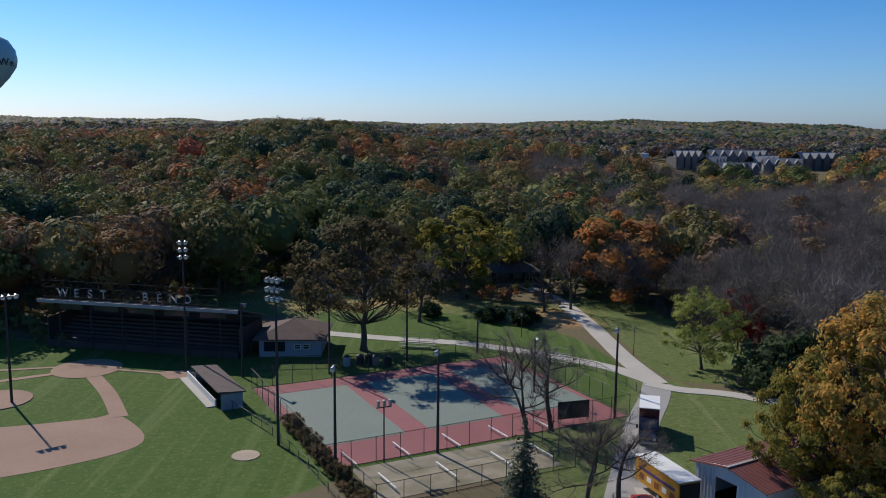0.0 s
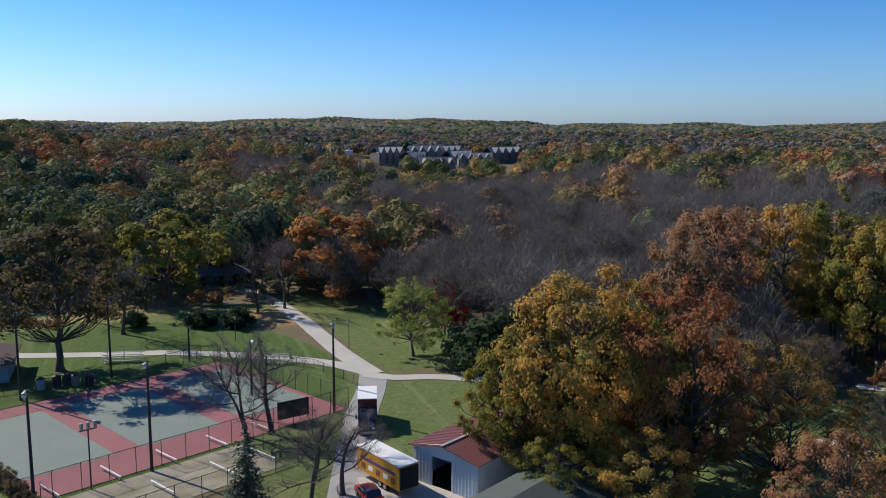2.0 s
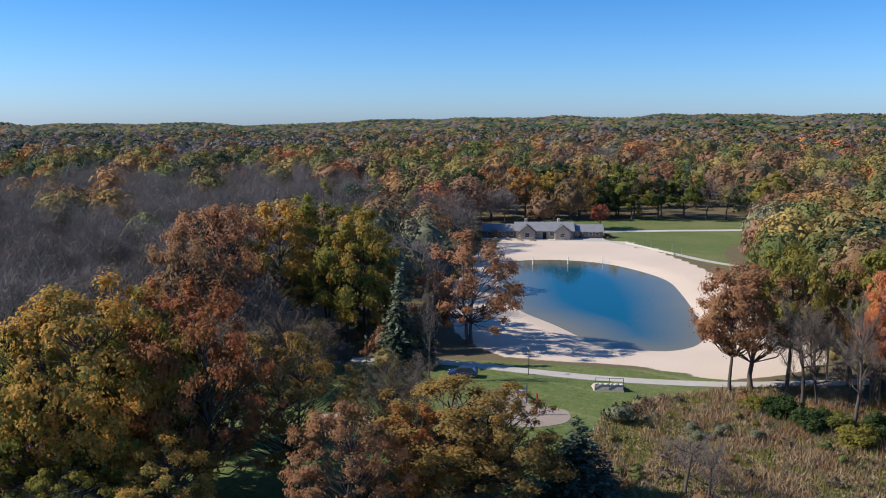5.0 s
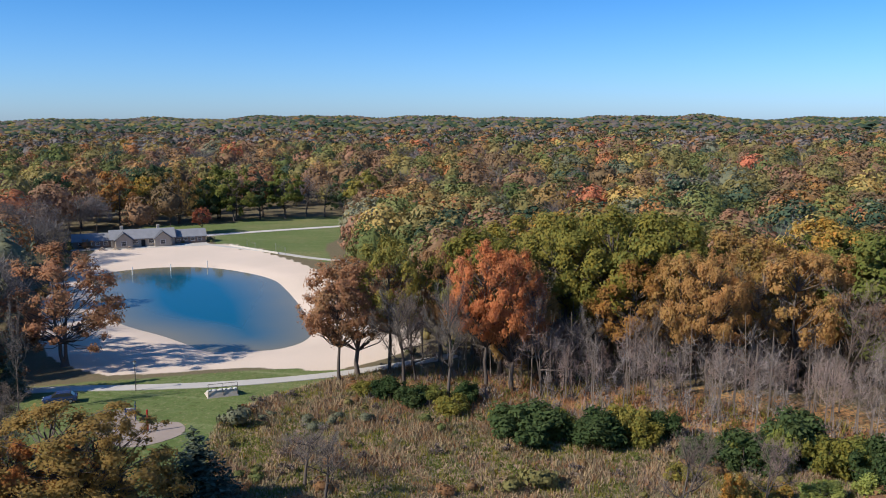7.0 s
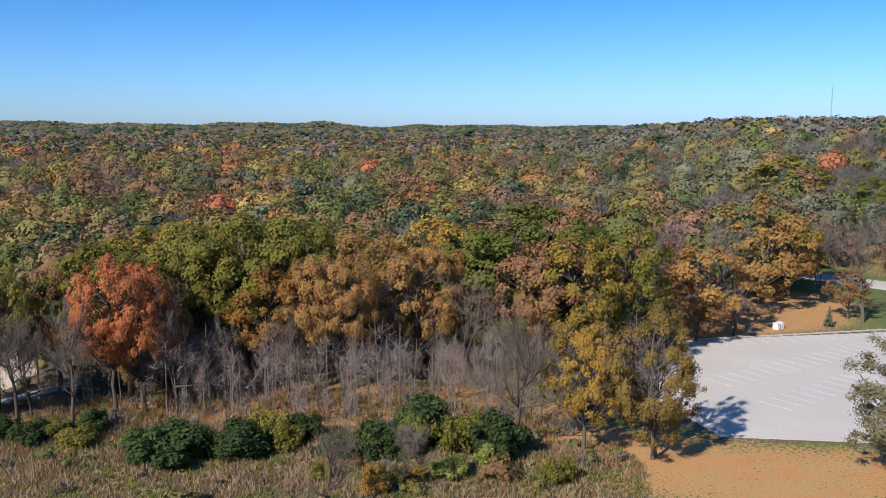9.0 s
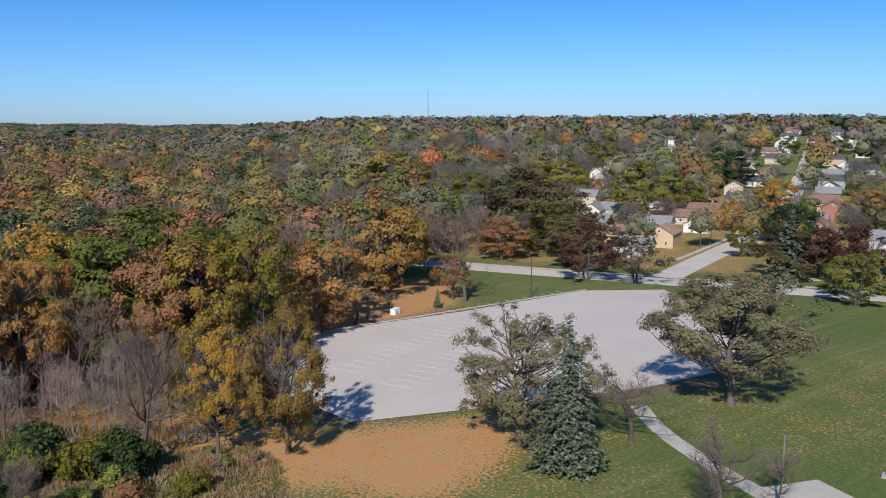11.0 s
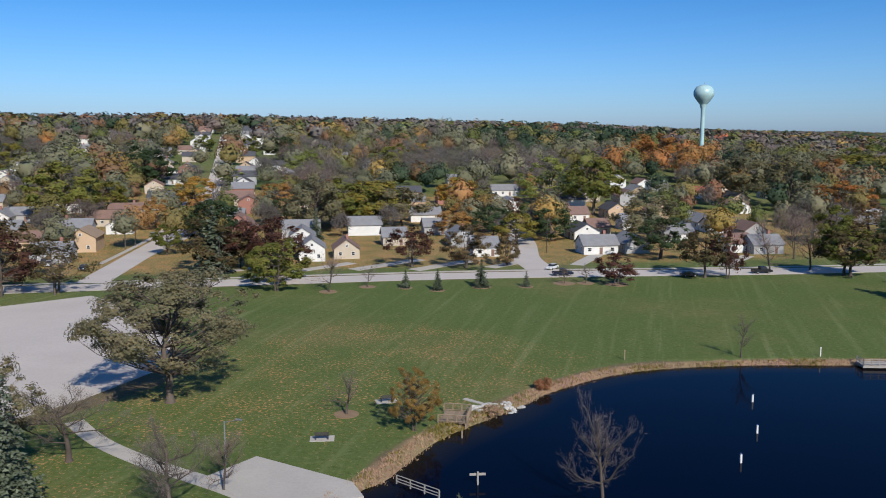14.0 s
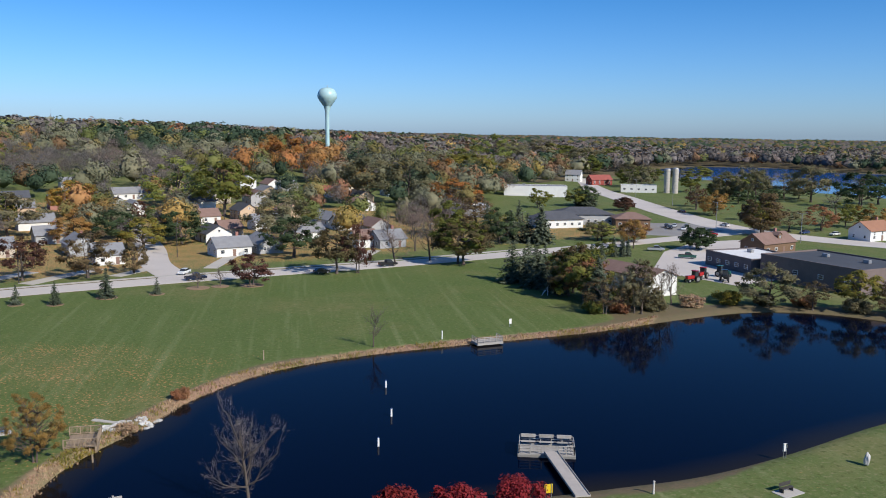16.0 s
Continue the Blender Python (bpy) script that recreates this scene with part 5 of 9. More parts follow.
HOUSES_MID = [
    (205, -284, S1 + 180, 18, 8.5, 3.0, 2.6, "beige", "brown"),
    (191, -269, S1 + 90, 12, 9.0, 3.0, 2.6, "white", "grey"),
    (224, -348, S1 + 180, 14, 8.5, 3.0, 2.6, "brick", "dark"),
    (258, -410, S1 + 180, 13, 8.5, 3.0, 2.6, "white", "dark"),
    (334, -547, S1 + 180, 9, 8.5, 3.0, 2.6, "beige", "brown"),
    (330, -560, S1 + 90, 12, 9.0, 3.0, 2.6, "white", "grey"),
    (357, -656, S1 + 180, 12, 8.5, 3.0, 2.6, "white", "grey"),
    (310, -619, S1 + 90, 12, 9.0, 3.0, 2.6, "white", "grey"),
    (257, -504, S1 + 90, 12, 8.4, 3.0, 2.6, "white", "dark"),
    (402, -520, S1 + 180, 18, 8.5, 3.0, 2.6, "white", "grey"),
    (343, -384, S1 + 180, 8, 8.5, 3.0, 2.6, "beige", "grey"),
    (351, -405, S1 + 90, 12, 8.0, 4.8, 2.6, "white", "grey"),
    (246, -273, S1 + 90, 12, 8.0, 3.0, 2.6, "white", "grey"),
    (243, -280, S1 + 180, 8, 8.5, 3.0, 2.6, "grey", "grey"),
    (175, -336, S1 + 90, 12, 9.0, 4.8, 2.6, "brick", "brown"),
    (139, -263, S1 + 90, 12, 8.2, 4.8, 2.6, "brick", "brown"),
    (468, -471, S1 + 180, 8, 8.5, 3.0, 2.6, "white", "grey"),
    (195, -227, S1 + 180, 8, 8.5, 3.0, 2.6, "tan", "brown"),
    (171, -208, S1 + 180, 11, 8.5, 3.0, 2.6, "grey", "grey"),
    (353, -492, S1 + 90, 12, 8.9, 3.0, 2.6, "white", "grey"),
    (236, -494, S1 + 180, 8, 8.5, 3.0, 2.6, "white", "dark"),
    (79, -430, S1 + 180, 18, 8.5, 3.0, 2.6, "white", "grey"),
    (78, -390, S1 + 90, 12, 8.0, 3.0, 2.6, "white", "dark"),
    (69, -380, S1 + 90, 12, 8.5, 3.0, 2.6, "white", "grey"),
    (114, -468, S1 + 180, 14, 8.5, 3.0, 2.6, "white", "grey"),
    (36, -352, S1 + 180, 8, 8.5, 3.0, 2.6, "white", "brown"),
    (29, -302, S1 + 90, 12, 9.0, 3.0, 2.6, "white", "dark"),
    (21, -268, S1 + 180, 11, 8.5, 3.0, 2.6, "white", "grey"),
    (11, -275, S1 + 90, 12, 8.2, 3.0, 2.6, "grey", "grey"),
    (47, -364, S1 + 180, 12, 8.5, 3.0, 2.6, "beige", "brown"),
    (29, -481, S1 + 90, 12, 9.0, 4.8, 2.6, "white", "grey"),
    (-7, -357, S1 + 90, 12, 8.0, 3.0, 2.6, "white", "grey"),
    (-13, -344, S1 + 90, 12, 8.8, 3.0, 2.6, "white", "grey"),
    (-19, -334, S1 + 180, 12, 8.5, 3.0, 2.6, "white", "dark"),
    (-29, -403, S1 + 90, 12, 9.0, 3.0, 2.6, "white", "brown"),
    (-11, -456, S1 + 180, 14, 8.5, 3.0, 2.6, "white", "red"),
    (-29, -490, S1 + 180, 16, 8.5, 3.0, 2.6, "beige", "red"),
    (15, -484, S1 + 90, 12, 8.0, 3.0, 2.6, "white", "brown"),
    (6, -479, S1 + 180, 9, 8.5, 3.0, 2.6, "grey", "grey"),
    (-51, -473, S1 + 180, 10, 8.5, 3.0, 2.6, "blue", "grey"),
    (25, -315, S1 + 180, 8, 8.5, 3.0, 2.6, "beige", "brown"),
    (54, -254, S1 + 180, 8, 8.5, 3.0, 2.6, "white", "grey"),
    (82, -300, S1 + 180, 9, 8.5, 3.0, 2.6, "grey", "grey"),
    (88, -270, S1 + 180, 8, 8.5, 3.0, 2.6, "beige", "grey"),
    (-21, -284, S1 + 180, 8, 8.5, 3.0, 2.6, "white", "brown"),
    (-29, -283, S1 + 180, 10, 8.5, 3.0, 2.6, "grey", "grey"),
    (297, -224, S1 + 90, 12, 9.0, 3.0, 2.6, "white", "grey"),
    (344, -385, S1 + 90, 12, 8.0, 3.0, 2.6, "white", "grey"),
    (349, -403, S1 + 90, 12, 8.0, 4.8, 2.6, "white", "grey"),
    (752, -548, S1 + 180, 8, 8.5, 3.0, 2.6, "white", "grey"),
    (686, -552, S1 + 180, 18, 8.5, 3.0, 2.6, "white", "brown"),
    (465, -469, S1 + 90, 12, 8.0, 3.0, 2.6, "white", "grey"),
    (590, -417, S1 + 180, 18, 8.5, 3.0, 2.6, "grey", "grey")]
HOUSES_FAR = [
    (441, -572, 40, 14, 9, 4.5, 2.4, "white", "brown"), (247, -281, 35, 10, 8, 3.2, 2.4, "white", "grey"), (345, -396, 40, 11, 8, 3.6, 2.4, "white", "grey"),
    (118, -478, 190, 15, 9, 3.6, 2.6, "white", "grey"), (272, -430, 120, 11, 8, 3.6, 2.4, "white", "dark"), (352, -592, 120, 13, 8, 4.4, 2.4, "white", "grey"),
    (258, -508, 120, 12, 8, 4.0, 2.6, "white", "red"), (352, -704, 120, 14, 9, 4.4, 2.4, "white", "grey"), (405, -742, 120, 15, 9, 4.4, 2.4, "white", "brown"),
    (250, -380, 120, 12, 9, 3.6, 2.6, "beige", "brown"), (232, -340, 120, 12, 9, 3.6, 2.6, "white", "dark"), (300, -470, 120, 12, 8, 3.6, 2.6, "beige", "grey"),
    (-215, -652, 150, 12, 9, 5.5, 3.4, "white", "grey"), (-223, -616, 190, 17, 9, 4.0, 3.4, "barn", "red"), (-211, -287, 200, 14, 9, 4.0, 3.0, "white", "orange")]
def apart(rows, others):
    return [r for r in rows if all(math.hypot(r[0] - o[0], r[1] - o[1]) > 15 for o in others)]


HOUSES_NEAR = apart(HOUSES_NEAR, HOUSES_MID)
HOUSES_FAR = apart(HOUSES_FAR, HOUSES_MID + HOUSES_NEAR)


def back_rows(seed=29):
    """Houses of the side streets behind the main road."""
    rng = np.random.default_rng(seed)
    trees = [r[:2] for r in TOWN_TREES + CORNER_TREES]
    rows = []
    for off in (62, 92, 128, 168):
        for s in np.arange(-70, 215, 25):
            x = 15 + 0.915 * s + 0.404 * off + rng.uniform(-4, 4)
            y = -229 + 0.404 * s - 0.915 * off + rng.uniform(-4, 4)
            tall, wall = rng.uniform(3.0, 4.8), str(rng.choice(["white", "white", "beige", "grey", "tan"]))
            roof, turn = str(rng.choice(["grey", "brown", "dark", "grey"])), S1 + 90 * int(rng.integers(0, 2))
            clear = all(math.hypot(x - t[0], y - t[1]) > 8.5 for t in trees)
            side = abs(x - 47 - 0.322 * (-285 - y)) > 15
            across = abs(math.degrees(math.atan2(x, -y)) - 31.0) > 4.5
            if clear and side and across:
                rows.append((round(x, 1), round(y, 1), turn, 10 + 3 * rng.random(), 8, tall, 2.6, wall, roof))
    return rows


def hill_rows(seed=37):
    """Houses up both sides of the climbing street and along the lanes that cross it."""
    rng = np.random.default_rng(seed)
    spots = []
    for r in np.arange(292, 860, 27.0):
        bear = -float(np.interp(r, [285, 330, 420, 500, 650, 820], [146.2, 148.2, 149.8, 150.4, 150.9, 151.1]))
        spots += [at(bear + side * math.degrees(17 / r), r + rng.uniform(-4, 4)) for side in (-1, 1)]
    for bear, r in ((-133, 470), (-136, 520), (-138.5, 480), (-140, 560), (-142.5, 610), (-144, 520), (-146, 690), (-147.5, 620), (-153, 560), (-154, 640), (-155.5, 500), (-157, 700), (-158, 600), (-160, 560), (-153, 760), (-148, 790),
                    (-144.5, 770), (-141, 720), (-137, 690), (-134, 620), (-131, 560), (-129, 640), (-163, 420), (-166, 400), (-169, 430), (-172, 470), (-175, 420), (-178, 450), (-181, 480), (-184, 430)):
        spots.append(at(bear + rng.uniform(-0.4, 0.4), r + rng.uniform(-8, 8)))
    walls, roofs = ["white", "white", "beige", "grey", "tan", "brick"], ["grey", "brown", "dark", "grey"]
    return [(round(p.x, 1), round(p.y, 1), S1 + 90 * int(rng.integers(0, 2)), 10 + 4 * rng.random(), 8.5, rng.uniform(3.0, 4.8), 2.6, str(rng.choice(walls)), str(rng.choice(roofs))) for p in spots]


HOUSES_FAR += apart(hill_rows(), HOUSES_MID + HOUSES_NEAR + HOUSES_FAR)
HOUSES_FAR += apart(back_rows(), HOUSES_MID + HOUSES_NEAR + HOUSES_FAR)
CENTRES = np.array([row[:2] for row in HOUSES_NEAR + HOUSES_MID + HOUSES_FAR], float)
STREETS = [[(300, -95), (206, -141), (100, -192), (15, -229), (-77, -266), (-178, -316)], [at(-142.6, 226), at(-148.2, 330), at(-150.4, 500), at(-151.1, 820)], [(30, -224), (47, -285), (84, -400)]]


def near_house(x, y):
    """True close to a house, on a street, or in front of a house."""
    out = np.zeros(x.shape, bool)
    for hx, hy in CENTRES:
        d = math.hypot(hx, hy)
        ux, uy = hx / d, hy / d
        along, across = (x - hx) * ux + (y - hy) * uy, (x - hx) * uy - (y - hy) * ux
        out |= (np.abs(across) < 7.5) & (along > (-24 if d < 262 else -32 if d < 420 else -44)) & (along < 8)
    for line in STREETS:
        for a, b in zip(line, line[1:]):
            dx, dy = b[0] - a[0], b[1] - a[1]
            t = np.clip(((x - a[0]) * dx + (y - a[1]) * dy) / (dx * dx + dy * dy), 0, 1)
            out |= np.hypot(x - a[0] - t * dx, y - a[1] - t * dy) < 6.5
    return out



def wood_edge(seed=17):
    """The front trees of the wood behind the meadow, each one by itself."""
    rng = np.random.default_rng(seed)
    kinds, odds = ["olive", "gold", "amber", "russet", "moss", "bare", "orange", "umber"], [0.24, 0.16, 0.15, 0.14, 0.10, 0.12, 0.05, 0.04]
    taken = np.array([r[:2] for r in SHORE_TREES + WOOD_FRONT + LOT_TREES])
    for az in np.arange(-123.0, -72.0, 3.6):
        for ring_r in (129, 138, 147, 156):
            p = at(az + rng.uniform(-1.3, 1.3), ring_r + rng.uniform(-3, 3) + (14 if az < -114 else 0))
            h, kind = rng.uniform(17, 23), str(rng.choice(kinds, p=odds))
            if np.hypot(taken[:, 0] - p.x, taken[:, 1] - p.y).min() < 6.0:
                continue
            px, py = np.array([p.x]), np.array([p.y])
            if max(inside_depth(z, px, py)[0] for z in BEACH + LAWNS + [SWIM_POND, LOT]) > -5:
                continue
            plant(p.x, p.y, h, h * rng.uniform(0.58, 0.8), kind, "front trees of the wood")


# ---- woods ----
WOOD_KINDS = ["pine", "moss", "olive", "lime", "gold", "amber", "orange", "flame", "russet", "sage", "twig", "rosy"]
EDGE_AZ = np.array([-320.0, -300, -260, -238, -228, -214, -204, -197, -190, -130, -127, -122, -118, -114, -108, -98, -86, -77, -74, -71, -55, -52, -49, -44, -38, -32, -25, -18, -12, -5, 8, 20, 40])
EDGE_R = np.array([165.0, 190, 260, 300, 760, 760, 980, 640, 300, 262, 215, 190, 180, 168, 150, 150, 152, 152, 160, 300, 300, 165, 122, 122, 118, 118, 128, 150, 176, 196, 198, 172, 165])


def mixture(a, r):
    """How the kinds of tree are mixed at a bearing and distance."""
    p = np.full((len(a), len(WOOD_KINDS)), 0.012)
    def add(mask, **share):
        for k, v in share.items():
            p[:, WOOD_KINDS.index(k)] += v * mask
    wob = r + 60 * np.sin(a * 0.31) + 40 * np.sin(a * 0.83 + r * 0.01)
    near = 1 - smooth((wob - 400) / 80)
    left = smooth((a + 14) / 8)
    add(left * near, pine=1.1, moss=0.9, olive=0.5, russet=0.3, orange=0.22, twig=0.3)
    add(left * (1 - near), orange=0.4, flame=0.1, moss=0.4, olive=0.6, russet=0.5, pine=0.3)
    near = 1 - smooth((wob - 480) / 90)
    grey = smooth((a + 50) / 8) * (1 - smooth((a + 10) / 10))
    add(grey * near, twig=3.4, rosy=0.4, olive=0.15, amber=0.1, russet=0.15)
    add(grey * (1 - near), moss=0.45, olive=0.5, amber=0.12, orange=0.12, twig=0.9, pine=0.5, gold=0.12)
    edge = 128 - 15 * smooth((r - 225) / 120)
    right = (1 - smooth((a + 50) / 8)) * smooth((a + edge) / 8)
    add(right, moss=0.65, olive=1.3, gold=0.28, amber=0.32, flame=0.08, orange=0.14, russet=0.85, pine=0.35, twig=1.1, rosy=1.0, sage=0.2)
    town = 1 - smooth((a + edge) / 8)
    add(town, sage=1.2, olive=0.5, moss=0.45, pine=0.5, russet=0.25, twig=1.4, rosy=0.6, amber=0.1, orange=0.05, gold=0.1)
    def patch(a0, half, r0, r1):
        return (1 - smooth((np.abs(a - a0) - half) / 2)) * smooth((r - r0) / 20) * (1 - smooth((r - r1) / 30))
    add(patch(-173, 4.5, 600, 950), pine=8.0, moss=1.0)
    add(patch(-166, 4.0, 450, 600), twig=6.0, rosy=3.0)
    add(patch(-158, 3.0, 450, 640), twig=5.0, rosy=2.0)
    add(patch(-132, 7.0, 350, 620), twig=3.0, rosy=1.0, sage=1.0)
    add(patch(-179.5, 2.0, 500, 640), orange=2.6, amber=1.2)
    add(patch(-205, 9.0, 1000, 2500), twig=6.0, rosy=2.0)
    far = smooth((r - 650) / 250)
    # far off, grey twigs and dark pines stand in for haze and crown shade
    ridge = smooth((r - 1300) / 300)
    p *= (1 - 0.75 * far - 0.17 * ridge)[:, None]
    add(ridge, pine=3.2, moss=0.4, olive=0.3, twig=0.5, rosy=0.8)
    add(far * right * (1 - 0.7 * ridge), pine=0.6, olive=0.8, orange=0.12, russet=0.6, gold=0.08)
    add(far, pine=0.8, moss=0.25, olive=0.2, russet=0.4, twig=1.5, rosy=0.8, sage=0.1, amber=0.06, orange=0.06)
    return p / p.sum(1, keepdims=True)


def scatter(r_in, r_out, spacing, rng, a0=-224.0, a1=35.0):
    """Places spread over a ring, with gaps kept by jittering a grid."""
    n = int(2 * r_out / spacing)
    g = (np.arange(n) - n / 2) * spacing
    x, y = (v.ravel() for v in np.meshgrid(g, g))
    x, y = x + rng.uniform(-0.42, 0.42, x.shape) * spacing, y + rng.uniform(-0.42, 0.42, x.shape) * spacing
    a, r = bearing(x, y), np.hypot(x, y)
    ok = (r > r_in) & (r < r_out) & (a > a0) & (a < a1)
    return x[ok], y[ok]


def keep_clear(x, y):
    """True where no wood stands: clearings, water, streets and houses."""
    a, r = bearing(x, y), np.hypot(x, y)
    out = r < HILL(a, EDGE_AZ, EDGE_R)
    for poly in BEACH + [SWIM_POND, BIG_POND, FAR_LAKE, LAWNS[7]]:
        out |= inside_depth(poly, x, y) > -4
    out |= near_house(x, y)
    for bear, dist, half, deep in CLEARINGS:
        out |= (np.abs(a - bear) < np.degrees(half / dist)) & (np.abs(r - dist) < deep)
    return out


CLEARINGS = [(-18.6, 735, 74, 70), (-11.0, 800, 40, 30), (-4.0, 214, 12, 12), (-104.6, 900, 25, 30), (-110, 950, 20, 30), (-117, 880, 30, 30), (-93.5, 1000, 20, 20)]


BALL = bmesh.new()
bmesh.ops.create_icosphere(BALL, subdivisions=1, radius=1.0)
BALL_V = np.array([v.co[:] for v in BALL.verts])
BALL_F = np.array([[v.index for v in f.verts] for f in BALL.faces])
BALL.free()


def crowns(x, y, h, w, kinds, lumps, leaves, leaf, rng, low=0.0):
    """Crowns for many trees at once: boughs as uneven clumps set with leaf sprays; bare ones as upright twigs."""
    z0 = terrain(x, y)
    V, F, M, S, O, total = [], [], [], [], [], 0
    each = rng.uniform(0, 1, len(x))
    def put(v, f, m, flat, trees):
        nonlocal total
        O.append(each[trees].repeat(len(v) // len(trees)))
        V.append(v)
        F.append(f + total)
        M.append(m)
        S.append(np.full(len(f), flat))
        total += len(v)
    bare = np.isin(kinds, [WOOD_KINDS.index("twig"), WOOD_KINDS.index("rosy")])
    bare &= (leaves >= 40) & (leaves != 64)
    for sel, is_bare in ((np.where(~bare)[0], False), (np.where(bare)[0], True)):
        m = len(sel)
        if not m:
            continue
        foot = np.stack([x[sel], y[sel], z0[sel]], -1)[:, None]
        size = np.stack([w[sel], w[sel], h[sel]], -1)[:, None]
        turn = np.arange(lumps)[None] * 2.4 + rng.uniform(0, 6.28, (m, 1)) + rng.uniform(-0.5, 0.5, (m, lumps))
        up = np.linspace(0.0, 1.0, lumps)[None] + rng.uniform(-0.12, 0.12, (m, lumps))
        out = 0.30 * np.sqrt(np.clip(1.02 - up ** 2, 0, 1)) * rng.uniform(0.75, 1.15, (m, lumps))
        if lumps == 1:
            up, out = np.full((m, 1), 0.35), np.zeros((m, 1))
        mid = np.stack([np.cos(turn) * out, np.sin(turn) * out, (0.46 - 0.1 * low) + (0.33 + 0.1 * low) * up], -1)
        rad = np.array([0.25, 0.25, 0.18 + 0.05 * low]) * rng.uniform(0.6, 1.2, (m, lumps, 1)) * (1.0 if lumps > 3 else (1.15 if lumps > 1 else 2.0))
        if lumps <= 3 and not low:
            mid[..., 2] = 0.46 + 0.1 * up
            rad[..., 2] = 0.46 * rng.uniform(0.85, 1.1, (m, lumps))
        if is_bare:
            count = int((leaves + 12 * lumps) * (1.6 if leaves < 100 else 1.0))
            idx = rng.integers(0, lumps, (m, count))
            c = np.take_along_axis(mid, idx[..., None].repeat(3, -1), 1)
            way = unit(rng.normal(size=(m, count, 3)))
            c = (c + way * np.take_along_axis(rad, idx[..., None].repeat(3, -1), 1) * rng.uniform(0.3, 1.0, (m, count, 1)) - [0, 0, 0.04]) * size + foot
            c, way = c.reshape(-1, 3), way.reshape(-1, 3)
            way = unit(way * np.array([0.9, 0.9, 0.35]) + rng.normal(size=way.shape) * 0.4 + np.array([0, 0, 0.6]))
            ln = (h[sel] * 0.085).repeat(count)[:, None] * rng.uniform(0.5, 1.3, (len(c), 1))
            side = unit(np.cross(way, rng.normal(size=way.shape))) * leaf * 0.14
            v = np.stack([c - way * ln - side, c - way * ln + side, c + way * ln], 1).reshape(-1, 3)
            put(v, np.arange(len(v)).reshape(-1, 3), kinds[sel].repeat(count), True, sel)
            continue
        # clumps over a dome, set with leaf sprays round a closed heart
        k = np.arange(lumps)[None]
        cz = np.clip(1 - 1.5 * (k + 0.5) / lumps + rng.uniform(-0.12, 0.12, (m, lumps)), -0.6, 1)
        az = k * 2.39996 + rng.uniform(0, 6.28, (m, 1)) + rng.uniform(-0.5, 0.5, (m, lumps))
        d = np.stack([np.cos(az) * np.sqrt(1 - cz ** 2), np.sin(az) * np.sqrt(1 - cz ** 2), cz], -1)
        base = rng.uniform(0.16, 0.32, (m, 1)) * (1 - low)
        rad = rng.uniform(0.62, 1.15, (m, lumps)) * 0.2 * (14 / lumps) ** 0.4
        depth = rng.uniform(0.78, 1.1, (m, lumps)) ** 0.6
        heart = np.stack([np.zeros((m, 1)), np.zeros((m, 1)), base + (1 - base) * 0.45], -1)
        tall = (np.where(cz > 0, 0.55, 0.45) * (1 - base) - rad * 0.5) * depth
        mid = heart + d * np.stack([(0.5 - rad * 0.8) * depth, (0.5 - rad * 0.8) * depth, tall], -1)
        core = heart + BALL_V[None] * np.stack([np.full((m, 1), 0.34), np.full((m, 1), 0.34), (1 - base) * 0.36], -1) * rng.uniform(0.8, 1.15, (m, 12, 1))
        put((core * size + foot).reshape(-1, 3), ((np.arange(m) * 12)[:, None, None] + BALL_F[None]).reshape(-1, 3), kinds[sel].repeat(20), False, sel)
        share = (rad ** 2).cumsum(1)
        share /= share[:, -1:]
        idx = (rng.uniform(size=(m, leaves, 1)) > share[:, None]).sum(-1)
        c = np.take_along_axis(mid, idx[..., None].repeat(3, -1), 1)
        way = np.take_along_axis(d, idx[..., None].repeat(3, -1), 1)
        r3 = np.take_along_axis(rad, idx, 1)[..., None] * np.array([1.0, 1.0, 0.75])
        off = unit(rng.normal(size=(m, leaves, 3)) + way * 0.7 + [0, 0, 0.1])
        c = ((c + off * r3 * rng.uniform(0.7, 1.12, (m, leaves, 1))) * size + foot).reshape(-1, 3)
        lean, stray = (0.3, 0.24) if low else (0.8, 0.2)
        nrm = unit(off + way * lean + rng.normal(size=off.shape) * stray).reshape(-1, 3)
        v, f = leaf_faces(c, nrm, rng.uniform(0.6, 1.3, len(c)) * leaf * (w[sel] / 11).repeat(leaves), 0.8)
        put(v, f, kinds[sel].repeat(leaves), True, sel)
    return np.concatenate(V), np.concatenate(F), np.concatenate(M), np.concatenate(S), np.concatenate(O)


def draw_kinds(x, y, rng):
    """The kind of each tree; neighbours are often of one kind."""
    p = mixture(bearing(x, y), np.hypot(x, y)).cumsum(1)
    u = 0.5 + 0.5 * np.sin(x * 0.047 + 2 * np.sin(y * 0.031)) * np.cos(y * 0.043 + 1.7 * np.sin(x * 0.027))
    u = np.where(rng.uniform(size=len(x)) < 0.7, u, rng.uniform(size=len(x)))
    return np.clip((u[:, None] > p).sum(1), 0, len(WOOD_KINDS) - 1)


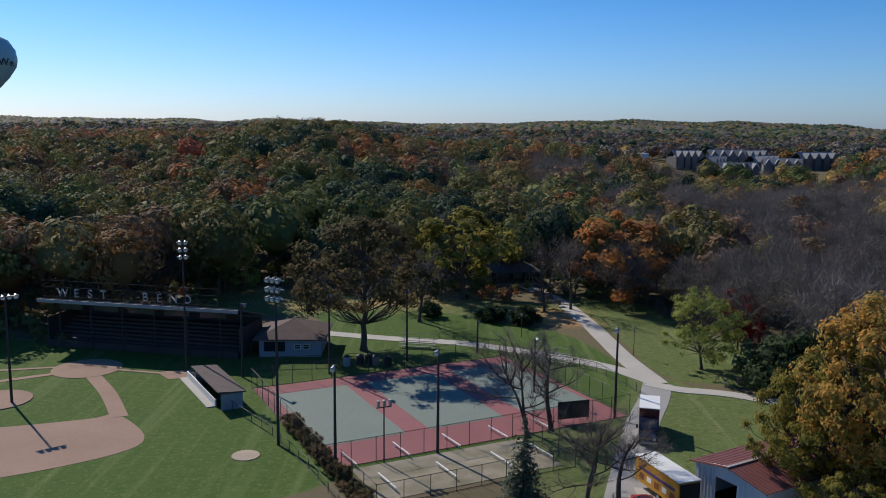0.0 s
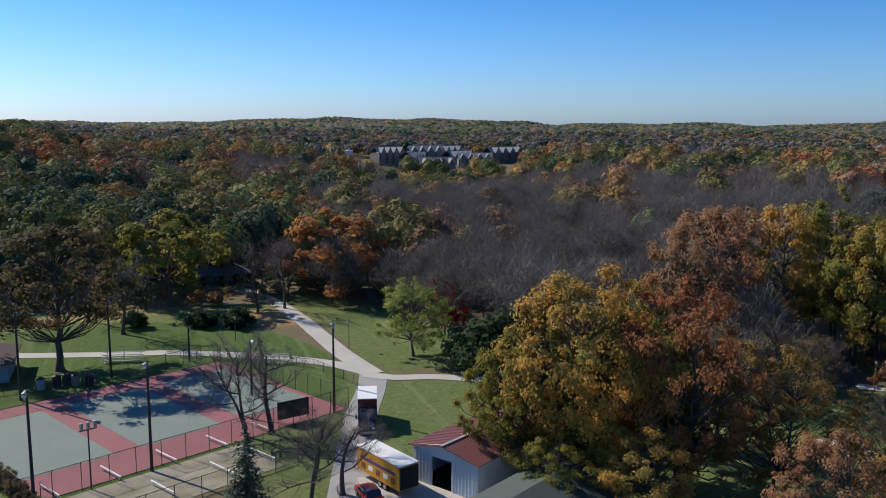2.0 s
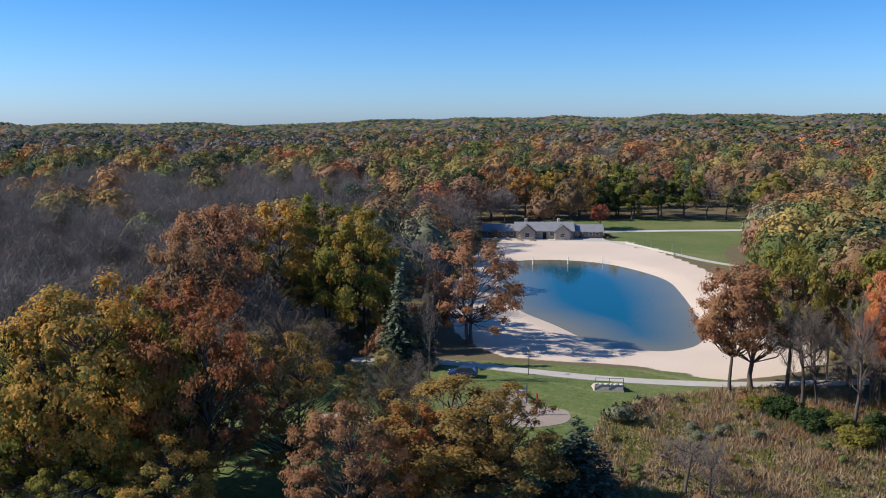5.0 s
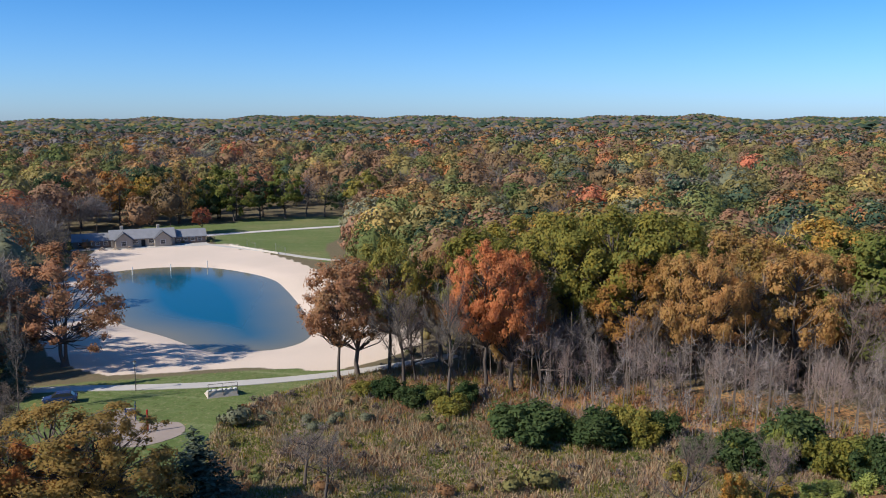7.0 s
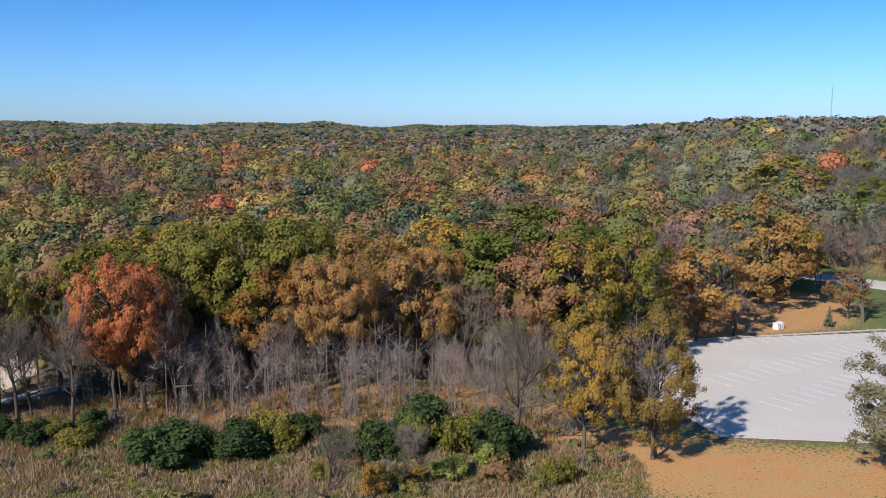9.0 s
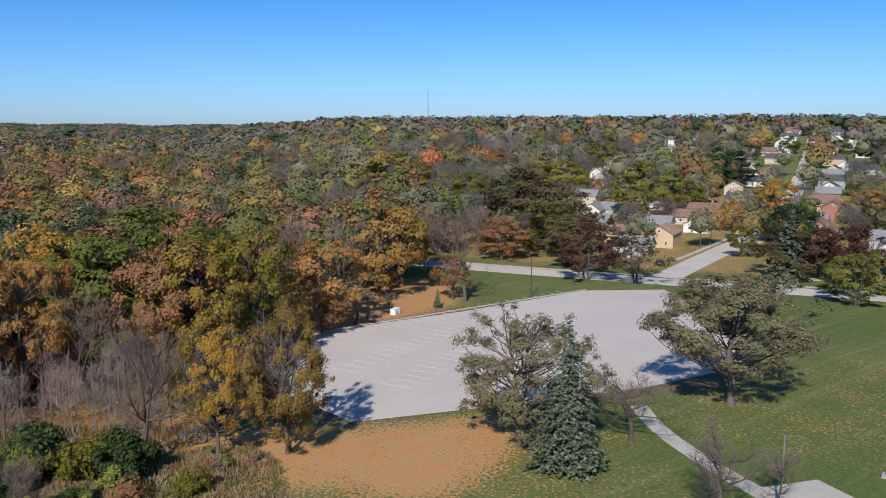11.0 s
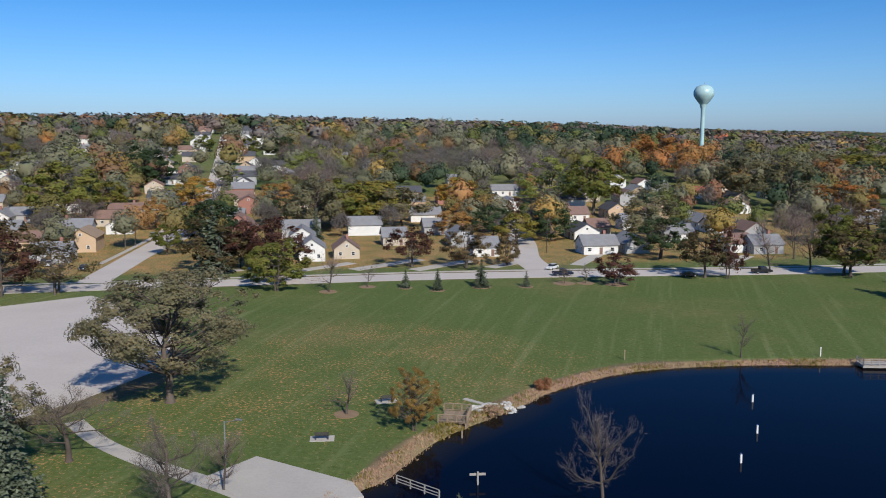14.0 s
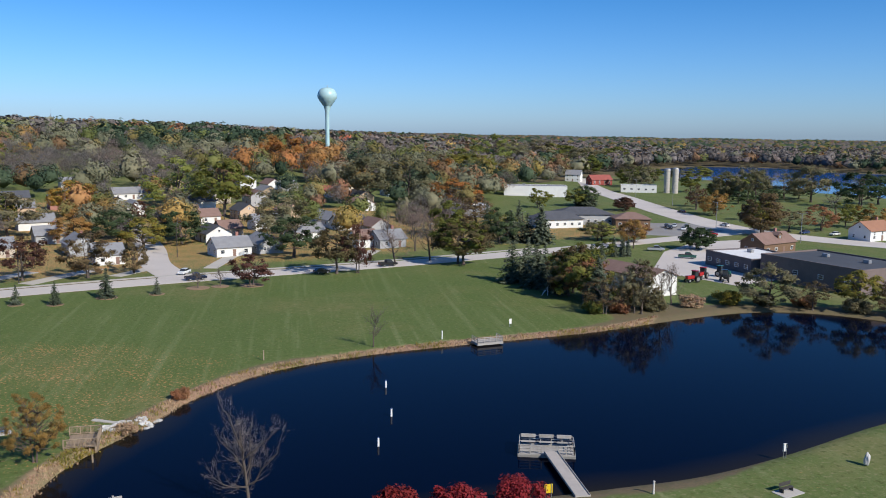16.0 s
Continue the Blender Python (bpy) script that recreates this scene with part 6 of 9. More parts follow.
def wood(name, label, r_in, r_out, spacing, lumps, leaves, leaf, seed, tall=(13, 20), wide=(0.55, 0.8), trunks=False, thin=None):
    rng = np.random.default_rng(seed)
    x, y = scatter(r_in, r_out, spacing, rng)
    ok = ~keep_clear(x, y)
    if thin is not None:
        ok &= rng.uniform(size=len(x)) < thin(bearing(x, y), np.hypot(x, y))
    x, y = x[ok], y[ok]
    kinds = draw_kinds(x, y, rng)
    h = rng.uniform(*tall, len(x)) * np.where((bearing(x, y) < -128) & (np.hypot(x, y) < 430), 0.74, 1.0)
    view = (np.abs(bearing(x, y) + 18.6) < 6) & (np.hypot(x, y) > 430) & (np.hypot(x, y) < 640)
    h = np.where(view, h * 0.7, h)
    w = h * rng.uniform(*wide, len(x)) * np.where(view, 1.3, 1.0)
    # only young growth stands among the trees of the park grove
    young = np.where((np.abs(bearing(x, y) + 48) < 8) & (np.hypot(x, y) < 150), 0.28, 1.0)
    h, w = h * young, w * young
    V, F, M, S, O = crowns(x, y, h, w, kinds, lumps, leaves, leaf, rng)
    mats = [WOOD_LEAVES[k] for k in WOOD_KINDS] + [BARK]
    if trunks:
        z = terrain(x, y)
        segs = []
        for px, py, pz, ph in zip(x, y, z, h):
            bx, by = px + rng.uniform(-0.8, 0.8), py + rng.uniform(-0.8, 0.8)
            segs.append(((px, py, pz - 0.3), (bx, by, pz + ph * 0.75), 0.2, 0.06))
            for k in range(4):
                a, s = rng.uniform(0, 6.28), rng.uniform(0.4, 0.75)
                q = (px + (bx - px) * s, py + (by - py) * s, pz + ph * 0.75 * s)
                segs.append((q, (q[0] + math.cos(a) * ph * 0.2, q[1] + math.sin(a) * ph * 0.2, q[2] + ph * 0.22), 0.09, 0.03))
        v, f = tubes(segs, 3)
        f = thirds(f)
        F = np.concatenate([F, f + len(V)])
        V = np.concatenate([V, v])
        M = np.concatenate([M, np.full(len(f), len(WOOD_KINDS))])
        S = np.concatenate([S, np.ones(len(f), bool)])
        O = np.concatenate([O, np.zeros(len(v))])
    me = raw_mesh(name, V, F, mats, M, flat=S)
    me.attributes.new("own", "FLOAT", "POINT").data.foreach_set("value", O.astype(np.float32))
    return tagged(new(name, me), label, "woods", kind="stuff")


def town_thin(a, r):
    return np.where((a < -128) & (a > -197) & (r < 700), np.where(r < 430, 0.72, 0.88), np.where((a < -197) & (r < 900), 0.5, 1.0))


def ridge_trees(name, label, r_in, r_out, spacing, seed):
    """Far treetops, each a small uneven tent."""
    rng = np.random.default_rng(seed)
    x, y = scatter(r_in, r_out, spacing, rng)
    ok = ~keep_clear(x, y)
    x, y = x[ok], y[ok]
    n, z = len(x), terrain(x, y)
    h, w = rng.uniform(8, 14, n), rng.uniform(0.42, 0.75, n) * spacing
    a = np.arange(5)[None] * 1.2566 + rng.uniform(0, 1.2, (n, 1)) + rng.uniform(-0.3, 0.3, (n, 5))
    rr = w[:, None] * rng.uniform(0.75, 1.2, (n, 5))
    rim = np.stack([x[:, None] + np.cos(a) * rr, y[:, None] + np.sin(a) * rr, z[:, None] + h[:, None] * rng.uniform(0.4, 0.8, (n, 5))], -1)
    top = np.stack([x + rng.uniform(-0.3, 0.3, n) * w, y + rng.uniform(-0.3, 0.3, n) * w, z + h], -1)
    V = np.concatenate([top[:, None], rim], 1).reshape(-1, 3)
    k = np.arange(5)
    F = (np.arange(n) * 6)[:, None, None] + np.stack([np.zeros(5, int), 1 + k, 1 + (k + 1) % 5], -1)[None]
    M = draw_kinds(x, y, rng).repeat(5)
    return tagged(new(name, raw_mesh(name, V, F.reshape(-1, 3), [WOOD_LEAVES[q] for q in WOOD_KINDS], M, flat=False)), label, "woods", kind="stuff")


wood("woodland", "mixed autumn wood of green, orange and leafless trees", 100, 330, 9.4, 26, 900, 0.34, 11, tall=(14, 21), wide=(0.68, 0.98), trunks=True, thin=town_thin)
wood("woodland_beyond", "mixed autumn woods in full and fading colour", 330, 700, 13.0, 20, 400, 0.44, 12, tall=(12, 21), wide=(0.72, 1.0), thin=town_thin)
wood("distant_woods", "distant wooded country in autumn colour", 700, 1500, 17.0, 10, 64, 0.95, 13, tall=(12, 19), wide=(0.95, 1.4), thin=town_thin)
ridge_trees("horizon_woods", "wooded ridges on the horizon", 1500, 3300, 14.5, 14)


def undergrowth(seed=21):
    """Low bushes along the front of the woods."""
    rng = np.random.default_rng(seed)
    x, y = scatter(95, 290, 3.5, rng)
    a, r = bearing(x, y), np.hypot(x, y)
    edge = HILL(a, EDGE_AZ, EDGE_R)
    ok = (r > edge - 16) & (r < edge + 34) & (a > -128) & (rng.uniform(size=len(x)) < 0.7)
    for poly in BEACH + LAWNS + FALLEN[3:5]:
        ok &= inside_depth(poly, x, y) < 1
    ok &= inside_depth(MEADOWS[0], x, y) < 14
    x, y = x[ok], y[ok]
    kinds = draw_kinds(x, y, rng)
    kinds[rng.uniform(size=len(x)) < 0.22] = WOOD_KINDS.index("moss")
    h = rng.uniform(0.9, 3.2, len(x))
    V, F, M, S, O = crowns(x, y, h, h * rng.uniform(0.9, 1.6, len(x)), kinds, 7, 90, 0.75, rng, low=1.0)
    return tagged(new("undergrowth", raw_mesh("undergrowth", V, F, [LEAVES[k] if k in ("rosy", "russet") else WOOD_LEAVES[k] for k in WOOD_KINDS], M, flat=S)), "green and brown bushes along the front of the woods", "bushes", kind="stuff")



def meadow_bushes(seed=23):
    """Low weeds and bushes in the meadow, tan, brown and green in drifts."""
    rng = np.random.default_rng(seed)
    x, y = scatter(40, 140, 2.3, rng)
    drift = np.sin(x * 0.16 + 2 * np.sin(y * 0.11)) + np.sin(y * 0.19 + 1.5 * np.sin(x * 0.13)) + rng.normal(size=len(x)) * 0.5
    ok = (inside_depth(MEADOWS[0], x, y) > 1) & (rng.uniform(size=len(x)) < 0.26 + 0.24 * np.sin(x * 0.3) * np.sin(y * 0.27))
    x, y, drift = x[ok], y[ok], drift[ok]
    kinds = np.select([drift < -1.1, drift < -0.2, drift < 0.6, drift < 1.2], [WOOD_KINDS.index(k) for k in ("moss", "rosy", "russet", "olive")], WOOD_KINDS.index("sage"))
    h = rng.uniform(0.5, 1.5, len(x)) * np.where(rng.uniform(size=len(x)) < 0.08, 1.8, 1.0)
    V, F, M, S, O = crowns(x, y, h, h * rng.uniform(1.1, 2.0, len(x)), kinds, 3, 200, 0.62, rng, low=1.0)
    return tagged(new("meadow_bushes", raw_mesh("meadow_bushes", V, F, [LEAVES[k] if k in ("rosy", "russet") else WOOD_LEAVES[k] for k in WOOD_KINDS], M, flat=S)), "low tan, brown and green bushes in the meadow", "bushes", kind="stuff")


undergrowth()
meadow_bushes()
wood_edge()


def thicket(name, label, a0, a1, r0, r1, spacing, seed, tall=(7, 14)):
    """Close-standing bare saplings with thin stems."""
    rng = np.random.default_rng(seed)
    x, y = scatter(r0, r1, spacing, rng, a0, a1)
    ok = np.ones(len(x), bool)
    for poly in BEACH + MEADOWS[:1] + LAWNS + FALLEN[:1]:
        ok &= inside_depth(poly, x, y) < 1
    x, y = x[ok], y[ok]
    h = rng.uniform(*tall, len(x))
    kinds = np.where(rng.uniform(size=len(x)) < 0.7, WOOD_KINDS.index("twig"), WOOD_KINDS.index("rosy"))
    V, F, M, S, O = crowns(x, y, h, h * 0.5, kinds, 7, 40, 0.17, rng)
    z = terrain(x, y)
    segs = []
    for px, py, pz, ph in zip(x, y, z, h):
        bx, by = px + rng.uniform(-0.6, 0.6), py + rng.uniform(-0.6, 0.6)
        segs.append(((px, py, pz - 0.2), (bx, by, pz + ph * 0.95), 0.12, 0.03))
        for k in range(3):
            a, s = rng.uniform(0, 6.28), rng.uniform(0.35, 0.7)
            p = (px + (bx - px) * s, py + (by - py) * s, pz + ph * s)
            segs.append((p, (p[0] + math.cos(a) * ph * 0.13, p[1] + math.sin(a) * ph * 0.13, p[2] + ph * 0.24), 0.045, 0.015))
    v, f = tubes(segs, 3)
    f = thirds(f)
    F, M = np.concatenate([F, f + len(V)]), np.concatenate([M, np.full(len(f), len(WOOD_KINDS))])
    V = np.concatenate([V, v])
    return tagged(new(name, raw_mesh(name, V, F, [LEAVES[k] for k in WOOD_KINDS] + [BARK], M)), label, "thicket", kind="stuff")


thicket("sapling_thicket", "thicket of bare grey saplings before the wood", -118, -74, 106, 140, 3.6, 31, tall=(5, 14))

# ---- buildings ----
WALLS = {"white": surface("white_siding", (0.74, 0.73, 0.70), (0.66, 0.65, 0.62), 0.4, 5, 0.7, bump=0.1), "beige": surface("beige_siding", (0.55, 0.47, 0.37), (0.48, 0.41, 0.32), 0.4, 5, 0.75, bump=0.1),
         "tan": surface("tan_stucco", (0.58, 0.42, 0.28), (0.52, 0.38, 0.25), 0.4, 5, 0.8, bump=0.1), "brick": surface("brick_wall", (0.36, 0.17, 0.13), (0.30, 0.15, 0.12), 0.5, 6, 0.85, bump=0.3),
         "grey": surface("grey_siding", (0.40, 0.40, 0.40), (0.34, 0.34, 0.34), 0.4, 5, 0.75, bump=0.1), "blue": surface("pale_blue_siding", (0.45, 0.52, 0.56), (0.38, 0.45, 0.50), 0.4, 5, 0.75, bump=0.1),
         "barn": surface("red_siding", (0.34, 0.07, 0.05), (0.28, 0.06, 0.05), 0.4, 5, 0.75, bump=0.1), "log": surface("brown_log_wall", (0.20, 0.12, 0.07), (0.15, 0.09, 0.055), 0.5, 6, 0.8, bump=0.3),
         "block": surface("painted_block", (0.34, 0.36, 0.38), (0.28, 0.30, 0.32), 0.4, 4, 0.85, bump=0.2)}
ROOFS = {"grey": surface("grey_shingles", (0.20, 0.20, 0.21), (0.26, 0.26, 0.265), 0.5, 7, 0.9, bump=0.4), "brown": surface("brown_shingles", (0.20, 0.125, 0.10), (0.25, 0.16, 0.13), 0.5, 7, 0.9, bump=0.4),
         "dark": surface("dark_shingles", (0.07, 0.075, 0.085), (0.10, 0.10, 0.11), 0.5, 7, 0.9, bump=0.4), "red": surface("red_roof", (0.28, 0.07, 0.055), (0.33, 0.10, 0.08), 0.5, 7, 0.8, bump=0.3),
         "tan": surface("tan_shingles", (0.36, 0.26, 0.18), (0.30, 0.22, 0.15), 0.5, 7, 0.9, bump=0.4), "blue": surface("blue_grey_metal_roof", (0.35, 0.47, 0.52), (0.28, 0.40, 0.46), 0.5, 5, 0.5, bump=0.1),
         "orange": surface("clay_brown_shingles", (0.34, 0.17, 0.10), (0.28, 0.14, 0.09), 0.5, 7, 0.9, bump=0.3), "white": surface("white_membrane_roof", (0.78, 0.77, 0.74), (0.68, 0.67, 0.64), 0.1, 2, 0.7, bump=0.1),
         "metal": surface("brown_metal_roof", (0.20, 0.075, 0.065), (0.17, 0.065, 0.058), 0.3, 4, 0.5, bump=0.1), "green": surface("dark_green_shingles", (0.065, 0.085, 0.075), (0.09, 0.105, 0.09), 0.4, 6, 0.9, bump=0.4)}
SHARED = {}


def shared(name, key, make, material, parent, m=None, label=""):
    """A part whose mesh is built once and used again."""
    if key not in SHARED:
        bm = make()
        me = bpy.data.meshes.new(name)
        bm.to_mesh(me)
        bm.free()
        me.materials.append(material)
        SHARED[key] = me
    ob = new(name, SHARED[key])
    ob.parent = parent
    if m is not None:
        ob.matrix_basis = m
    return tagged(ob, label)


def window(parent, x, y, z, turn, w=1.0, h=1.2):
    """A framed window with its pane, its back on the wall at x, y, z."""
    m = pose(x, y, z, 0, 0, turn)
    def frame_mesh():
        bm = bmesh.new()
        for a in ((-w / 2, -w / 2 + 0.1, -h / 2, h / 2), (w / 2 - 0.1, w / 2, -h / 2, h / 2), (-w / 2 + 0.1, w / 2 - 0.1, h / 2 - 0.1, h / 2), (-w / 2 + 0.1, w / 2 - 0.1, -h / 2, -h / 2 + 0.1), (-w / 2 + 0.1, w / 2 - 0.1, -0.03, 0.03)):
            box(bm, a[0], a[1], -0.08, 0.0, a[2], a[3])
        return bm
    win = shared("window", ("window", w, h), frame_mesh, WHITE, parent, m)
    shared("pane", ("pane", w, h), lambda: boxed(-w / 2 + 0.09, w / 2 - 0.09, -0.035, -0.004, -h / 2 + 0.09, h / 2 - 0.09), GLASS, win)


def gable_body(w, d, h, rise):
    bm = bmesh.new()
    x, y = w / 2, d / 2
    v = [bm.verts.new(p) for p in ((-x, -y, -1.5), (x, -y, -1.5), (x, y, -1.5), (-x, y, -1.5), (-x, -y, h), (x, -y, h), (x, y, h), (-x, y, h), (-x, 0, h + rise), (x, 0, h + rise))]
    for f in ((0, 3, 2, 1), (0, 1, 5, 4), (2, 3, 7, 6), (1, 2, 6, 9, 5), (3, 0, 4, 8, 7), (4, 5, 9, 8), (6, 7, 8, 9)):
        bm.faces.new([v[i] for i in f])
    return bm


def gable_roof(w, d, h, rise, over=0.45, thick=0.2):
    """Two pitched slabs with eaves."""
    bm = bmesh.new()
    x, run = w / 2 + over, d / 2
    drop = rise * over / run
    pts = [(-(run + over), h - drop), (0, h + rise), (run + over, h - drop)]
    rows = []
    for sx in (-x, x):
        rows.append([bm.verts.new((sx, y, z + 0.02)) for y, z in pts] + [bm.verts.new((sx, y, z + thick)) for y, z in reversed(pts)])
    n = 6
    for k in range(n):
        bm.faces.new((rows[0][k], rows[1][k], rows[1][(k + 1) % n], rows[0][(k + 1) % n]))
    for r in rows:
        bm.faces.new((r[0], r[1], r[4], r[5]))
        bm.faces.new((r[1], r[2], r[3], r[4]))
    bmesh.ops.recalc_face_normals(bm, faces=bm.faces)
    return bm


def hip_roof(w, d, h, rise, over=0.6, thick=0.2):
    bm = bmesh.new()
    x, y = w / 2 + over, d / 2 + over
    k = max(x - y, 0.05)
    lo = [bm.verts.new(p) for p in ((-x, -y, h), (x, -y, h), (x, y, h), (-x, y, h))]
    up = [bm.verts.new(p) for p in ((-x, -y, h + thick), (x, -y, h + thick), (x, y, h + thick), (-x, y, h + thick))]
    a, b = bm.verts.new((-k, 0, h + thick + rise)), bm.verts.new((k, 0, h + thick + rise))
    bm.faces.new(lo[::-1])
    for i in range(4):
        bm.faces.new((lo[i], lo[(i + 1) % 4], up[(i + 1) % 4], up[i]))
    bm.faces.new((up[0], up[1], b, a))
    bm.faces.new((up[1], up[2], b))
    bm.faces.new((up[2], up[3], a, b))
    bm.faces.new((up[3], up[0], a))
    return bm


def house(x, y, turn, w, d, h, rise, wall, roof, group, dormer=False, chimney=False, garage=False, name="house", label=""):
    ob = thing(name, x, y, ground_at(x, y), turn, label or f"{wall if wall != 'barn' else 'barn-red'} sided house with a {roof} gabled roof", "house", group)
    part("wall", gable_body(w, d, h, rise), WALLS[wall], ob)
    part("roof", gable_roof(w, d, h, rise), ROOFS[roof], ob)
    n = max(2, int(w / 3.6))
    for k in range(n):
        px = (k + 0.5) / n * w - w / 2
        if k == n // 2:
            door = shared("door", "house_door", lambda: boxed(-0.5, 0.5, -0.07, 0.0, 0.0, 2.1, 0.02), ROOFS["brown"], ob, pose(px, -d / 2, 0.1))
            shared("door_handle", "house_knob", lambda: boxed(0.34, 0.42, -0.12, -0.06, 0.98, 1.06), GALV, door)
        else:
            window(ob, px, -d / 2, 1.6, 0, 1.3)
        if h > 3.9:
            window(ob, px, -d / 2, h - 1.0, 0)
    for s in (-1, 1):
        for off in (-d / 4, d / 4):
            window(ob, s * w / 2, off, 1.6, 90 * s)
        window(ob, s * w / 2, 0, h + rise * 0.35, 90 * s, 0.9, 0.9)
    if garage:
        shared("garage_door", "garage_door", lambda: boxed(-1.3, 1.3, -0.07, 0.0, 0.0, 2.2, 0.02), WHITE, ob, pose(w / 2, 0, 0.05, 0, 0, 90))
    if dormer:
        dm = part("dormer", gable_body(2.2, 2.0, 1.3, 0.9), WALLS[wall], ob)
        dm.matrix_basis = pose(w * 0.1, -d * 0.22, h + 0.9, 0, 0, 90)
        part("dormer_roof", gable_roof(2.2, 2.0, 1.3, 0.9, 0.2, 0.12), ROOFS[roof], dm)
        window(dm, -1.1, 0, 0.8, -90, 0.8, 1.0)
    if chimney:
        ch = part("chimney", boxed(-0.45, 0.45, -0.35, 0.35, 0, 2.2, 0.03), WALLS["brick"], ob)
        ch.matrix_basis = pose(w * 0.22, 0.3, h + rise - 0.9)
    return ob


for i, row in enumerate(HOUSES_NEAR):
    house(*row, "houses facing the park", dormer=(i in (12,)), chimney=i % 3 == 1, garage=i in (3, 8))
for i, row in enumerate(HOUSES_MID):
    house(*row, "houses of the neighbourhood", dormer=i in (5, 10, 11), chimney=i % 3 == 0, garage=i in (0, 3))
for i, row in enumerate(HOUSES_FAR):
    house(*row, "houses of the town", chimney=i % 3 == 0)


def flat_block(x, y, turn, w, d, h, wall, roof, label, name="commercial_building", windows=0, parapet=0.5, door=0):
    """A flat-roofed building with parapet, windows and loading doors."""
    ob = thing(name, x, y, ground_at(x, y), turn, label, "building")
    bm = boxed(-w / 2, w / 2, -d / 2, d / 2, -1.0, h)
    part("wall", bm, wall, ob)
    part("roof", boxed(-w / 2 + 0.3, w / 2 - 0.3, -d / 2 + 0.3, d / 2 - 0.3, h + 0.004, h + 0.12), roof, ob)
    bm = bmesh.new()
    for a in ((-w / 2 - 0.05, w / 2 + 0.05, -d / 2 - 0.05, -d / 2 + 0.25), (-w / 2 - 0.05, w / 2 + 0.05, d / 2 - 0.25, d / 2 + 0.05), (-w / 2 - 0.05, -w / 2 + 0.25, -d / 2 + 0.25, d / 2 - 0.25), (w / 2 - 0.25, w / 2 + 0.05, -d / 2 + 0.25, d / 2 - 0.25)):
        box(bm, *a, h + 0.004, h + parapet)
    part("parapet", bm, wall, ob)
    for k in range(windows):
        window(ob, (k + 0.5) / windows * w - w / 2, -d / 2, h * 0.5, 0, 1.6, 1.2)
    for k in range(door):
        shared("loading_door", "loading_door", lambda: boxed(-1.4, 1.4, -0.08, 0, 0, 2.8, 0.02), GLASS, ob, pose((k + 0.5) / door * w - w / 2 + 1.8, -d / 2, 0))
    for k in range(2):
        shared("roof_unit", "roof_unit", lambda: boxed(-0.9, 0.9, -0.6, 0.6, 0, 0.9, 0.06), GALV, ob, pose(w * (0.22 - 0.4 * k), d * 0.1, h + 0.12))
    return ob


flat_block(-143, -508, 167, 38, 16, 6.0, WALLS["white"], ROOFS["grey"], "long white metal commercial building", windows=0, parapet=0.3)
flat_block(-153, -645, 167, 30, 14, 6.0, WALLS["beige"], ROOFS["white"], "low beige commercial building", door=2)
flat_block(-223, -540, 160, 23, 10, 4.5, WALLS["white"], ROOFS["grey"], "low white office building beside two silos", windows=5)
flat_block(-78, -386, 165, 18, 12, 5.0, WALLS["grey"], ROOFS["white"], "flat white-roofed shop building")
flat_block(-129.5, -226.5, 100, 20, 18, 4.0, surface("dark_grey_panel", (0.15, 0.125, 0.125), (0.115, 0.10, 0.10), 0.3, 4, 0.8), ROOFS["white"], "dark workshop with a bright white flat roof", windows=5)
flat_block(-138.5, -200.5, 107.5, 31, 22, 6.0, surface("brown_block_wall", (0.20, 0.15, 0.135), (0.155, 0.12, 0.11), 0.4, 4, 0.85), surface("dark_membrane", (0.06, 0.065, 0.075), (0.085, 0.09, 0.10), 0.1, 2, 0.85), "large brown industrial building with a dark flat roof", windows=4, door=2)


def hip_house(x, y, turn, w, d, h, rise, wall, roof, label):
    ob = thing("commercial_building", x, y, ground_at(x, y), turn, label, "building")
    part("wall", boxed(-w / 2, w / 2, -d / 2, d / 2, -1.0, h), wall, ob)
    part("roof", hip_roof(w, d, h, rise), roof, ob)
    n = int(w / 3)
    for k in range(n):
        window(ob, (k + 0.5) / n * w - w / 2, -d / 2, 1.6, 0, 1.3)
    return ob


hip_house(-104, -338, 190, 20, 11, 3.4, 3.0, WALLS["white"], ROOFS["dark"], "white clinic with a dark hipped roof")
hip_house(-120, -352, 175, 24, 14, 4.2, 2.6, WALLS["grey"], ROOFS["dark"], "grey building with a broad dark roof")
hip_house(-136, -336, 168, 14, 11, 3.6, 2.4, WALLS["log"], ROOFS["brown"], "brown restaurant with a hipped roof")
cabin = house(-153, -259, 205, 17, 9, 3.6, 2.8, "log", "brown", "", dormer=True, chimney=True, name="log_building", label="brown log building with a dormer and chimney")
warehouse = house(-81.6, -197.3, 111.0, 19, 9.0, 4.6, 1.7, "white", "brown", "", name="warehouse", label="white metal warehouse with a brown roof above the pond")


def silo(x, y, r, h):
    ob = thing("silo", x, y, ground_at(x, y), 0, "tall grey concrete silo with a domed top", "silo", "silos by the lake")
    bm = bmesh.new()
    tube(bm, (0, 0, -0.5), (0, 0, h), r, r, 20)
    part("barrel", bm, CONCRETE, ob)
    bm = bmesh.new()
    bmesh.ops.create_uvsphere(bm, u_segments=20, v_segments=8, radius=r, matrix=Matrix.Translation((0, 0, h)) @ Matrix.Diagonal((1, 1, 0.45, 1)))
    part("dome", bm, GALV, ob)
    bm = bmesh.new()
    for k in range(7):
        bmesh.ops.create_cone(bm, cap_ends=False, segments=20, radius1=r + 0.04, radius2=r + 0.04, depth=0.15, matrix=Matrix.Translation((0, 0, 1 + k * h / 7)))
    part("hoop", bm, GALV, ob)


silo(-239, -531, 2.0, 15.5)
silo(-243.5, -528.5, 2.0, 16.0)

